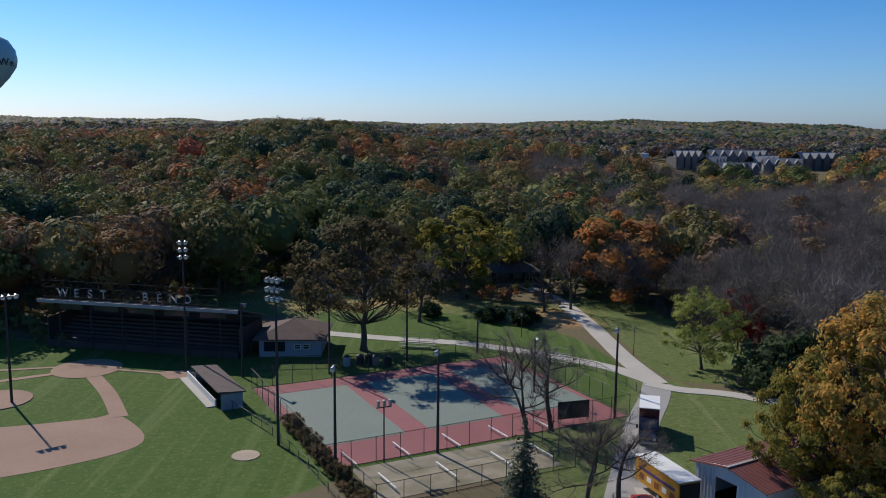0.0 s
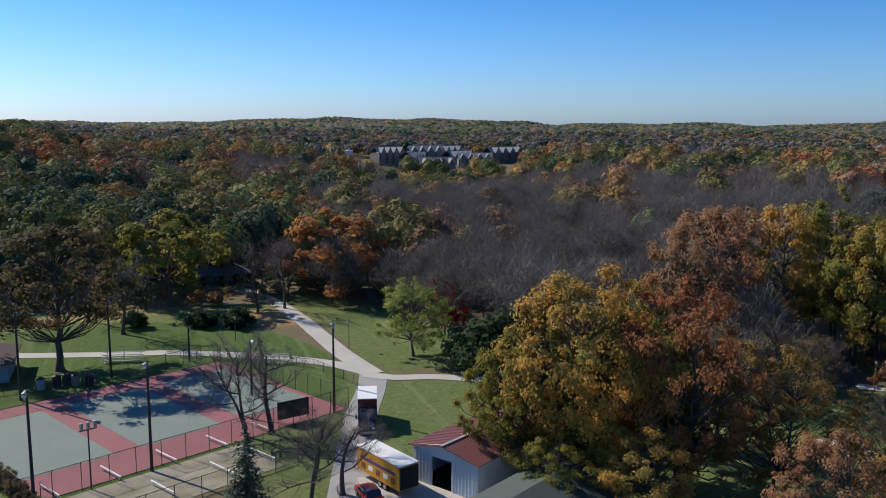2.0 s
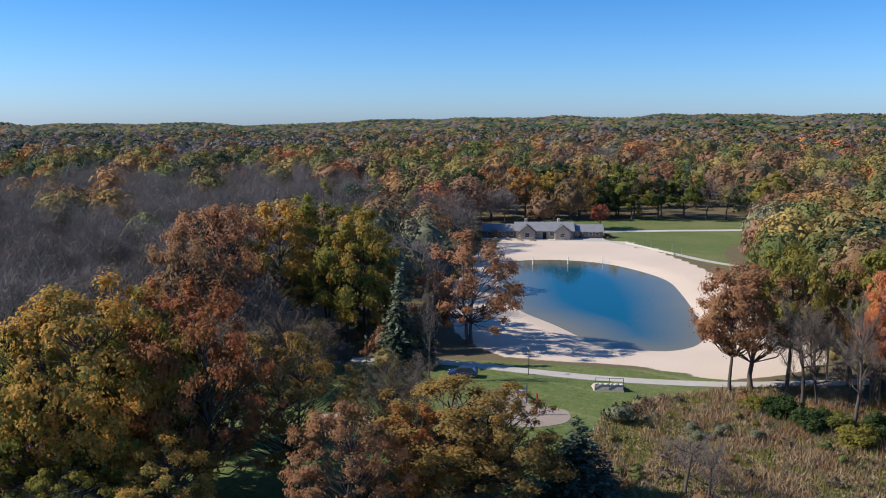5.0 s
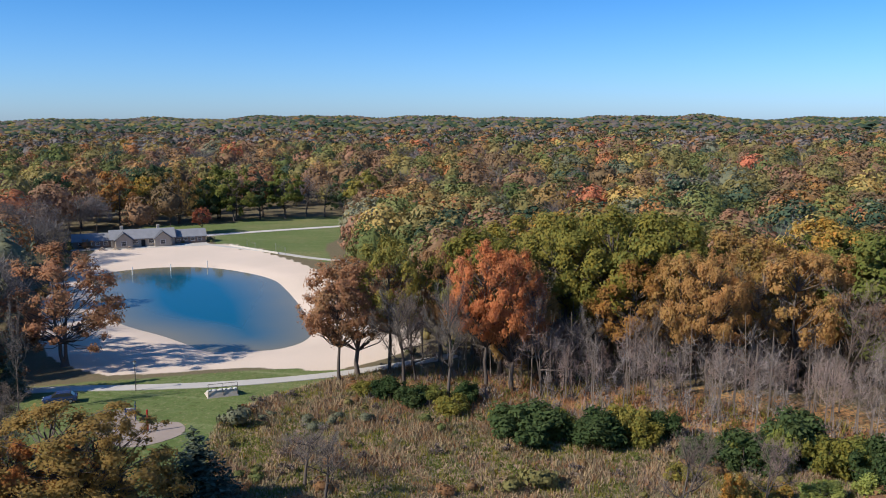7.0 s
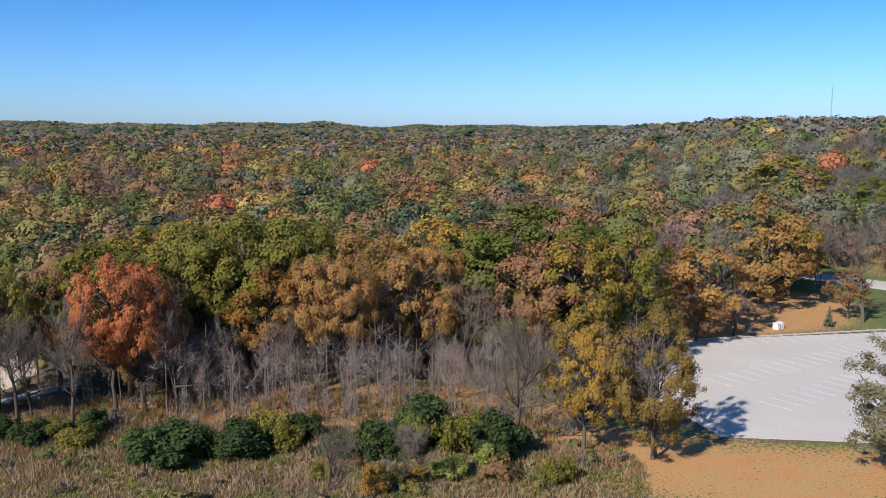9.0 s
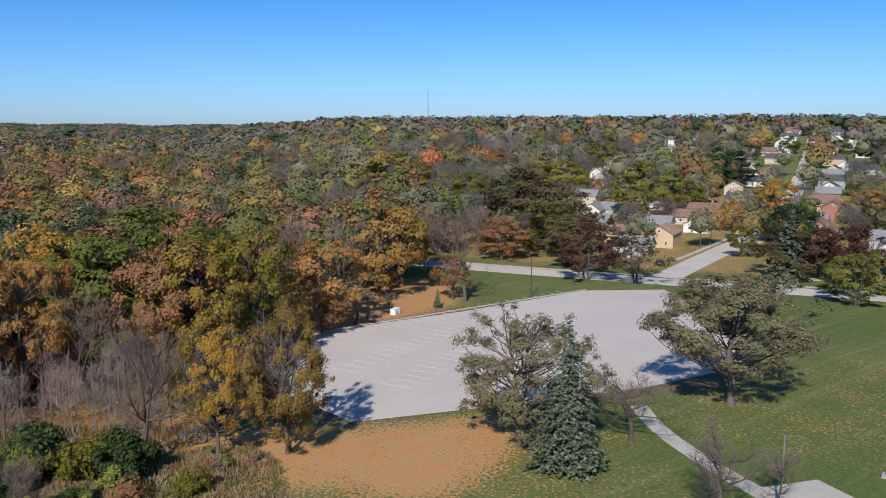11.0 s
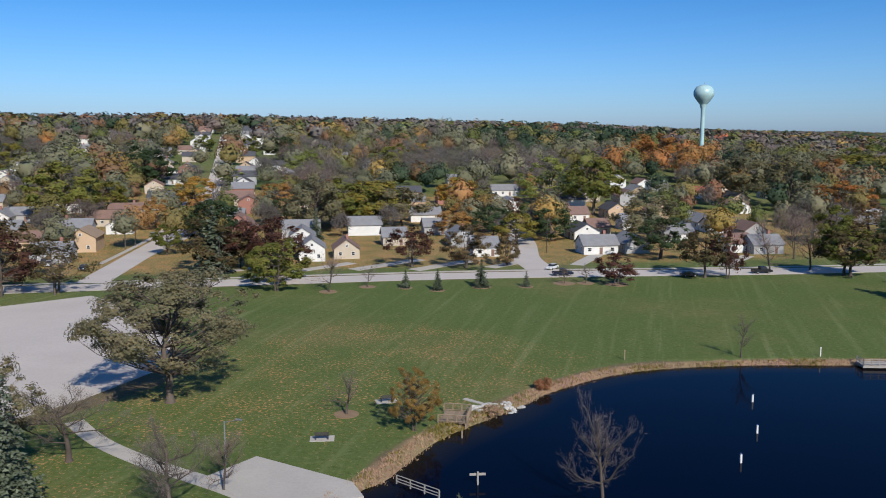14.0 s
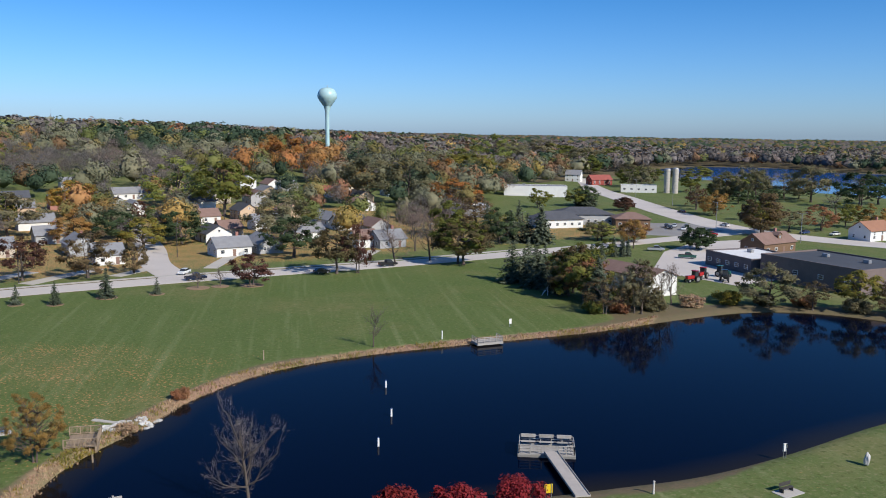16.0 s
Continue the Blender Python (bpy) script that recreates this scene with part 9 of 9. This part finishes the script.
# mulch rings round the young street trees
for x, y, r in ((60.4, -194.4, 1.7), (52.2, -193.6, 1.8), (43.0, -200.5, 2.4), (32.6, -203.9, 1.8), (24.2, -211.0, 2.8), (19.1, -212.7, 2.2), (11.6, -213.2, 3.0), (76.6, -185.0, 2.2), (69.8, -193.4, 2.0), (40.7, -104.0, 1.7)):
    slab("mulch_ring", ring(x, y, r, 18), MULCH, "wood-chip mulch ring round a young tree", 0.07, "mulch")

# drives and walks of the houses
for x, y, l, w, turn in ((60, -232, 26, 4.5, 62), (76, -228, 26, 4.5, 62), (92, -218, 22, 4, 62), (42, -240, 22, 4, 62), (112, -208, 22, 3.5, 62), (22, -254, 26, 4, 80), (-20, -262, 24, 4, 70)):
    p, d = Vector((x, y)), Vector((math.cos(radians(turn + 180)), math.sin(radians(turn + 180))))
    n = Vector((-d.y, d.x)) * w / 2
    q = p - d * l * 0.5
    e = p + d * l * 0.5
    slab("driveway", [q + n, q - n, e - n, e + n], CONCRETE, "pale concrete driveway between lawns", 0.07)
for line in ([(240, -131), (172, -163.5), (104, -198), (54, -221.5), (15, -236.5), (-27, -251.5), (-77, -274)], [at(-145.3, 258), at(-147.4, 290), at(-149.5, 335), at(-151.2, 425)], [at(-143.2, 258), at(-145.2, 290), at(-147.2, 335), at(-148.6, 425)]):
    ribbon("pavement", line, 1.6, CONCRETE, "pale concrete sidewalk", 0.09, category="pavement")
slab("forecourt", [(-98, -225), (-110, -200), (-128, -208), (-150, -240), (-162, -290), (-140, -285), (-118, -262)], PALE_ROAD, "pale yard between the workshops", 0.05)
slab("car_park", [(-122, -310), (-150, -300), (-170, -310), (-172, -345), (-146, -350), (-128, -328)], ASPHALT, "asphalt car park by the highway", 0.045)

# tractors in the yard
for x, y, turn, paint in ((-106, -211, 40, "red"), (-110, -206, 70, "black"), (-101, -206, 20, "red"), (-113, -213, 130, "green")):
    ob = thing("farm_machine", x, y, 0.06, turn, f"{paint} farm machine parked in the yard", "machine", "farm machines in the yard")
    part("body", boxed(-0.4, 2.2, -0.5, 0.5, 0.9, 1.8, 0.08), PAINT[paint], ob)
    part("cab", boxed(-1.4, -0.2, -0.7, 0.7, 1.1, 2.9, 0.08), GLASS, ob)
    part("cab_roof", boxed(-1.5, -0.1, -0.8, 0.8, 2.904, 3.05, 0.04), PAINT[paint], ob)
    wheels(ob, ((-0.9, -0.95), (-0.9, 0.95)), 0.85, 0.45)
    wheels(ob, ((1.7, -0.7), (1.7, 0.7)), 0.5, 0.3)


# ---- the fishing pond ----
def plank_deck(ob, x0, x1, y0, y1, z, step=0.24, along="x"):
    n = int(((y1 - y0) if along == "x" else (x1 - x0)) / step)
    for k in range(n):
        if along == "x":
            shared("plank", ("plank", x1 - x0, step), lambda: boxed(0, x1 - x0, 0, step - 0.02, 0, 0.05), GREY_WOOD if ob.name.startswith("fishing") else WOOD, ob, pose(x0, y0 + k * step, z))
        else:
            shared("plank", ("plank", y1 - y0, step, "y"), lambda: boxed(0, step - 0.02, 0, y1 - y0, 0, 0.05), GREY_WOOD if ob.name.startswith("fishing") else WOOD, ob, pose(x0 + k * step, y0, z))


def railing(ob, a, b, h, z, mat, gap=1.2, balusters=0.0):
    a, b = Vector(a), Vector(b)
    n = max(1, round((b - a).length / gap))
    for k in range(n + 1):
        q = a.lerp(b, k / n)
        shared("rail_post", ("rail_post", h, mat.name), lambda: boxed(-0.06, 0.06, -0.06, 0.06, 0, h), mat, ob, pose(q.x, q.y, z))
    bm = bmesh.new()
    for f in (1.0, 0.62, 0.3) if not balusters else (1.0, 0.12):
        tube(bm, (a.x, a.y, z + h * f), (b.x, b.y, z + h * f), 0.06, 0.06, 4)
    if balusters:
        m = int((b - a).length / balusters)
        for k in range(m):
            q = a.lerp(b, (k + 0.5) / m)
            tube(bm, (q.x, q.y, z + 0.1), (q.x, q.y, z + h), 0.025, 0.025, 4)
    part("rail", bm, mat, ob)


def fishing_pier():
    ob = thing("fishing_pier", -29.5, -96.8, WATER, -15, "grey floating fishing pier with a long gangway", "pier")
    plank_deck(ob, -3.4, 3.4, -1.8, 1.8, 0.35)
    part("float", boxed(-3.5, 3.5, -1.9, 1.9, -0.3, 0.34, 0.05), surface("weathered_float", (0.30, 0.28, 0.25), (0.22, 0.21, 0.19), 0.6, 5, 0.9), ob)
    for a, b in (((-3.3, -1.7), (3.3, -1.7)), ((-3.3, -1.7), (-3.3, 1.7)), ((3.3, -1.7), (3.3, 1.7)), ((-3.3, 1.7), (-1.4, 1.7)), ((0.6, 1.7), (3.3, 1.7))):
        railing(ob, a, b, 1.05, 0.4, GREY_WOOD)
    for x in (-2.2, 0, 2.2):
        part("bench_back", boxed(x - 0.9, x + 0.9, -1.5, -1.4, 1.3, 1.75, 0.02), GREY_WOOD, ob)
        part("bench_seat", boxed(x - 0.9, x + 0.9, -1.4, -0.9, 0.85, 0.92, 0.02), GREY_WOOD, ob)
    gang = thing("gangway", -30.0, -89.2, 0, 0, "pale plank gangway from the shore to the pier", "gangway")
    d = Vector((-29.6, -95.1)) - Vector((-29.3, -82.5))
    gang.matrix_basis = pose(-29.45, -88.8, 0.05, 0, 0, math.degrees(math.atan2(d.y, d.x)))
    part("deck", boxed(-6.4, 6.4, -0.85, 0.85, -0.12, 0.06, 0.02), surface("gangway_boards", (0.46, 0.41, 0.36), (0.38, 0.34, 0.30), 0.7, 7, 0.85, bump=0.3), gang)
    for s in (-0.8, 0.8):
        part("edge_beam", boxed(-6.4, 6.4, s - 0.05, s + 0.05, 0.062, 0.16, 0.01), GREY_WOOD, gang)


fishing_pier()


def bank_deck():
    ob = thing("bank_deck", 26.3, -106.4, -0.1, -85, "brown wooden fishing deck with balustrade on the bank", "deck")
    plank_deck(ob, -2.4, 2.4, -1.9, 1.9, 0.25)
    for sx in (-2.3, 0, 2.3):
        for sy in (-1.8, 1.8):
            part("post", boxed(sx - 0.1, sx + 0.1, sy - 0.1, sy + 0.1, -1.4, 0.25), WOOD, ob)
    for k in range(23):
        shared("skirt_board", "skirt_board", lambda: boxed(0, 0.19, -0.03, 0.0, -0.75, 0.24), WOOD, ob, pose(-2.4 + k * 0.21, -1.92, 0))
    railing(ob, (-2.35, -1.85), (2.35, -1.85), 1.0, 0.3, WOOD, 1.2, 0.14)
    railing(ob, (2.35, -1.85), (2.35, 1.85), 1.0, 0.3, WOOD, 1.2, 0.14)
    railing(ob, (-2.35, -1.85), (-2.35, 1.85), 1.0, 0.3, WOOD, 1.2, 0.14)


bank_deck()
deck2 = thing("fishing_deck", -34, -150.4, -0.35, 13, "small grey wooden fishing deck on the far bank", "deck")
plank_deck(deck2, -2.6, 2.6, -1.4, 1.4, 0.4)
part("frame", boxed(-2.6, 2.6, -1.4, 1.4, 0.0, 0.38), GREY_WOOD, deck2)
railing(deck2, (-2.5, 1.3), (2.5, 1.3), 0.9, 0.45, GREY_WOOD)
railing(deck2, (-2.5, -1.3), (-2.5, 1.3), 0.9, 0.45, GREY_WOOD)
railing(deck2, (2.5, -1.3), (2.5, 1.3), 0.9, 0.45, GREY_WOOD)

# boulders at the inlet
for k in range(46):
    a, rr = RNG2.uniform(0, 6.28), RNG2.uniform(0, 1) ** 0.5
    x, y = 21.8 + math.cos(a) * rr * 3.6 + 0.5 * math.sin(a) * rr, -112.4 + math.sin(a) * rr * 2.2 + math.cos(a) * rr * 1.6
    s = RNG2.uniform(0.25, 0.62)
    key = f"boulder{k % 6}"
    if key not in SHARED:
        bm = bmesh.new()
        bmesh.ops.create_icosphere(bm, subdivisions=2, radius=1.0)
        for v in bm.verts:
            v.co *= 0.75 + 0.35 * noise.noise(v.co * 1.3 + Vector((k * 7.0, 0, 0)))
            v.co.z *= 0.65
        me = bpy.data.meshes.new("boulder")
        bm.to_mesh(me)
        bm.free()
        me.materials.append(STONE)
        SHARED[key] = me
    ob = new("boulder", SHARED[key])
    ob.matrix_basis = pose(x, y, ground_at(x, y) + s * 0.25, 0, 0, RNG2.uniform(0, 360)) @ Matrix.Diagonal((s * 1.3, s, s, 1))
    tagged(ob, "pale limestone boulder at the pond inlet", "rock", "boulders at the inlet")
slab("inlet_slab", [(26.8, -114.9), (23.6, -113.2), (23.9, -112.7), (27.1, -114.2)], CONCRETE, "pale concrete inlet slab", 0.12)

for x, y, h in ((-12.8, -126, 1.1), (-12.2, -112.6, 1.1), (-9.4, -101.6, 1.1)):
    ob = thing("buoy", x, y, WATER - 0.3, 0, "white upright marker buoy on the pond", "buoy", "marker buoys")
    bm = bmesh.new()
    tube(bm, (0, 0, 0), (0, 0, h + 0.3), 0.16, 0.14, 10)
    part("float", bm, WHITE, ob)
    bm = bmesh.new()
    tube(bm, (0, 0, h + 0.302), (0, 0, h + 0.42), 0.15, 0.05, 10)
    part("cap", bm, PAINT["blue"], ob)

for x, y, h, mat in ((6, -142, 1.6, WOOD), (-26, -153, 1.5, WHITE), (-37, -82, 1.4, STONE), (24.0, -101.0, 1.6, WOOD)):
    ob = thing("marker_post", x, y, ground_at(x, y), 0, "short upright post on the pond bank", "post", "posts on the pond bank")
    part("post", boxed(-0.09, 0.09, -0.09, 0.09, 0, h, 0.02), mat, ob)
    part("cap", boxed(-0.12, 0.12, -0.12, 0.12, h + 0.002, h + 0.07, 0.02), mat, ob)
for x, y, w, h, mat, words in ((-41, -161, 0.5, 1.7, WHITE, "small white notice sign on two posts"), (-57, -90, 0.5, 1.8, WHITE, "small white notice sign on a post"), (-25.8, -83.4, 0.9, 1.5, surface("yellow_sign", (0.75, 0.50, 0.02), (0.68, 0.45, 0.02), 0.5, 5, 0.5), "yellow safety sign by the gangway")):
    ob = thing("notice_sign", x, y, ground_at(x, y), 0 if y > -100 else 190, words, "sign")
    part("board", boxed(-w / 2, w / 2, -0.03, 0.03, h - 1.0, h, 0.01), mat, ob)
    for s in (-w / 3, w / 3):
        bm = bmesh.new()
        tube(bm, (s, 0.06, 0), (s, 0.06, h), 0.035, 0.035, 6)
        part("post", bm, GALV, ob)


def goal(x, y, turn):
    ob = thing("soccer_goal", x, y, 0, turn, "white pipe soccer goal on the lawn", "goal", "soccer goals")
    for a, b in (((-1.8, 0, 0), (-1.8, 0, 2)), ((1.8, 0, 0), (1.8, 0, 2)), ((-1.8, 0, 2), (1.8, 0, 2)), ((-1.8, 0, 2), (-1.8, 1.4, 0)), ((1.8, 0, 2), (1.8, 1.4, 0))):
        bm = bmesh.new()
        tube(bm, a, b, 0.07, 0.07, 6)
        part("bar", bm, WHITE, ob)


goal(-58.5, -194, 250)
goal(-59.5, -208, 250)


def bench(x, y, turn, pad=True):
    ob = thing("bench", x, y, 0.08, turn, "dark park bench on a pale concrete pad", "bench", "park benches")
    for k in range(3):
        part("seat_slat", boxed(-0.9, 0.9, -0.25 + k * 0.16, -0.12 + k * 0.16, 0.43, 0.47), DARK_STEEL, ob)
        part("back_slat", boxed(-0.9, 0.9, 0.26, 0.30, 0.55 + k * 0.15, 0.67 + k * 0.15), DARK_STEEL, ob)
    for s in (-0.75, 0.75):
        part("leg", boxed(s - 0.04, s + 0.04, -0.25, 0.3, 0, 0.43), DARK_STEEL, ob)
    if pad:
        m = pose(x, y, 0, 0, 0, turn)
        slab("bench_pad", [(m @ Vector(c))[:2] for c in ((-1.5, -1.2, 0), (1.5, -1.2, 0), (1.5, 0.7, 0), (-1.5, 0.7, 0))], CONCRETE, "pale concrete bench pad", 0.06)


bench(40.2, -94.4, 20)
bench(37.2, -110.5, 30)
bench(-51.5, -80.5, 200)
ob = thing("standing_stone", -65, -86, 0, 30, "tall pale boulder set upright on the lawn", "rock")
bm = bmesh.new()
bmesh.ops.create_icosphere(bm, subdivisions=3, radius=1.0)
for v in bm.verts:
    v.co *= 0.8 + 0.3 * noise.noise(v.co * 1.2)
    v.co = Vector((v.co.x * 0.5, v.co.y * 0.4, v.co.z * 1.0 + 0.8))
part("stone", bm, STONE, ob)
fence = thing("rail_fence", 24.5, -82.8, 0, -25, "weathered split rail fence by the ramp", "fence")
railing(fence, (-3, 0), (3, 0), 1.0, 0, GREY_WOOD, 2.0)
ob = thing("sign_post", 19, -87.5, -1.7, 20, "weathered T-shaped wooden post at the water", "post")
part("post", boxed(-0.1, 0.1, -0.1, 0.1, 0, 2.6, 0.02), GREY_WOOD, ob)
part("crosspiece", boxed(-0.9, 0.9, -0.14, -0.104, 2.1, 2.4, 0.02), GREY_WOOD, ob)

# ---- shrubs and meadow ----
SHRUBS = {}


def shrub(x, y, w, h, kind, words, group):
    n = COUNT.get("shrub" + kind, 0)
    COUNT["shrub" + kind] = n + 1
    key = (kind, n % 2)
    if key not in SHRUBS:
        SHRUBS[key] = grow_shrub(kind, 60 + len(SHRUBS), 6000 if kind in ("laurel", "moss", "pine") else 4000, 0.12)
    ob = copy_thing(SHRUBS[key], pose(x, y, ground_at(x, y), 0, 0, (n * 77) % 360) @ Matrix.Diagonal((w / 3.6, w / 3.6, h / 2.6, 1)))
    tagged(ob, words, "shrub", group)


for x, y, w, h in ((99.5, 10.5, 9, 4.6), (100, 2.0, 8, 4.2), (96, -15, 7, 4), (99, -20, 9, 6), (112, 31, 5, 3), (109.5, 27, 5, 3), (93, -28, 7, 5), (97, -10, 6, 3), (112, 20, 4, 3), (104, -6, 5, 3.4)):
    shrub(x, y, w, h, "laurel", "dense green shrub at the wood's edge", "shrubs at the wood's edge")
for x, y, w, h, k in ((101.5, 6.5, 5, 3.6, "moss"), (103, -1.5, 6, 4.4, "olive"), (101, -3.5, 5, 3.2, "olive"), (98, -13, 5, 3.2, "moss"), (96.5, -18, 5, 5.2, "moss"), (95.5, -23, 6, 4.6, "olive"), (97, -26, 6, 4.2, "moss"), (90, -26, 4, 2.6, "lime"), (88.5, -21, 5, 2.2, "lime"),
                      (87, -16, 4, 2.4, "gold"), (107.5, 21, 5, 2.6, "olive"), (110.5, 24.5, 4, 2.8, "moss"), (105.5, 14, 4, 2.2, "olive"), (91, -7, 3.5, 2.0, "olive"), (112.5, 34.5, 4, 2.2, "olive")):
    shrub(x, y, w, h, k, "loose yellowing shrub at the wood's edge", "shrubs at the wood's edge")
for x, y, w, h in ((48, 121, 11, 8), (53, 119, 12, 9), (57, 117, 10, 7), (15, 160, 6, 3.5), (9, 163, 6, 3.2), (-3, 166, 5, 3)):
    shrub(x, y, w, h, "pine", "dark green shrub in the shade", "dark shrubs in the park")
for x, y, w, h in ((-9.0, -80.2, 5.6, 3.6), (-15.4, -79.6, 6.0, 3.6), (-21.8, -80.2, 5.2, 3.8)):
    shrub(x, y, w, h, "crimson", "rounded shrub with crimson autumn leaves", "crimson shrubs by the pond")
for x, y, w, h, k in ((86, -12, 3.5, 3.4, "gold"), (84, -32, 4, 3, "olive"), (20, -80, 3, 2, "olive"), (-68, -172, 6, 3, "russet"), (-76, -174, 7, 4, "sage"), (-86, -176, 6, 3, "straw"), (-96, -178, 7, 3.4, "olive"), (-104, -176, 6, 3, "umber"), (-112, -173, 6, 2.6, "russet"), (-120, -166, 7, 3, "sage"), (-62, -172, 5, 3, "moss"), (-72, -180, 6, 4, "moss"), (-130, -158, 9, 6, "olive"), (17, -123, 3, 1.6, "russet"), (22, -110, 3, 1.4, "straw")):
    shrub(x, y, w, h, k, "autumn shrub on the bank", "shrubs on the bank")
for k in range(13):
    p = Vector((-19.5, 104)).lerp(Vector((-8.0, 81)), k / 12)
    shrub(p.x, p.y, 2.6, 1.6 + 0.5 * math.sin(k * 2.3), "umber", "brown vine-covered hedge along the fence", "hedge along the fence")


def tussocks(name, polys, spacing, kinds, size, label, seed, skip=None):
    """Tall dry grass and weeds as upright blades in clumps."""
    rng = np.random.default_rng(seed)
    V, F, M, total = [], [], [], 0
    for poly in polys:
        xs, ys = [p[0] for p in poly], [p[1] for p in poly]
        nx, ny = int((max(xs) - min(xs)) / spacing), int((max(ys) - min(ys)) / spacing)
        x, y = (v.ravel() for v in np.meshgrid(np.linspace(min(xs), max(xs), nx), np.linspace(min(ys), max(ys), ny)))
        x, y = x + rng.uniform(-0.5, 0.5, x.shape) * spacing, y + rng.uniform(-0.5, 0.5, y.shape) * spacing
        ok = inside_depth(poly, x, y) > 0.3
        x, y = x[ok], y[ok]
        z = terrain(x, y)
        ok = z > WATER - 0.1
        x, y, z = x[ok], y[ok], z[ok]
        n, blades = len(x), 9
        lump = 0.5 + 0.5 * np.sin(x * 0.35 + 2 * np.sin(y * 0.21)) * np.sin(y * 0.4 + 1.5 * np.sin(x * 0.17))
        h = size * rng.uniform(0.5, 1.1, n) * (0.6 + 0.8 * lump)
        c = np.stack([x, y, z], -1)[:, None] + rng.normal(size=(n, blades, 3)) * [0.28, 0.28, 0]
        way = unit(rng.normal(size=(n, blades, 3)) * 0.45 + [0, 0, 1])
        top = c + way * h[:, None, None] * rng.uniform(0.6, 1.1, (n, blades, 1))
        side = unit(np.cross(way, rng.normal(size=(n, blades, 3)))) * 0.075
        v = np.stack([c - side, c + side, top], 2).reshape(-1, 3)
        pick = np.clip(((lump + rng.normal(size=n) * 0.22) * len(kinds)).astype(int), 0, len(kinds) - 1).repeat(blades)
        V.append(v)
        F.append(np.arange(len(v)).reshape(-1, 3) + total)
        M.append(pick)
        total += len(v)
    return tagged(new(name, raw_mesh(name, np.concatenate(V), np.concatenate(F), [LEAVES[k] for k in kinds], np.concatenate(M))), label, "grass", kind="stuff")


tussocks("meadow_grass", MEADOWS[:1], 0.55, ["moss", "olive", "straw", "sage", "straw", "russet", "straw"], 0.9, "tall dry meadow grass and weeds", 21)
tussocks("bank_reeds", MEADOWS[1:], 0.55, ["straw", "straw", "olive"], 0.6, "dry grass fringe along the pond bank", 22)
rough = curve([(112, 36), (126, 26), (126, 0), (118, -20), (104, -40), (96, -36), (100, -16), (106, 2), (106, 20)], 4)
tussocks("undergrowth", [rough], 1.0, ["rosy", "russet", "olive", "twig"], 1.7, "brown undergrowth and brambles at the wood's edge", 23)

# the pattern plants have served
for pattern in (*MODELS.values(), *SHRUBS.values()):
    for ob in (*pattern.children_recursive, pattern):
        bpy.data.objects.remove(ob)
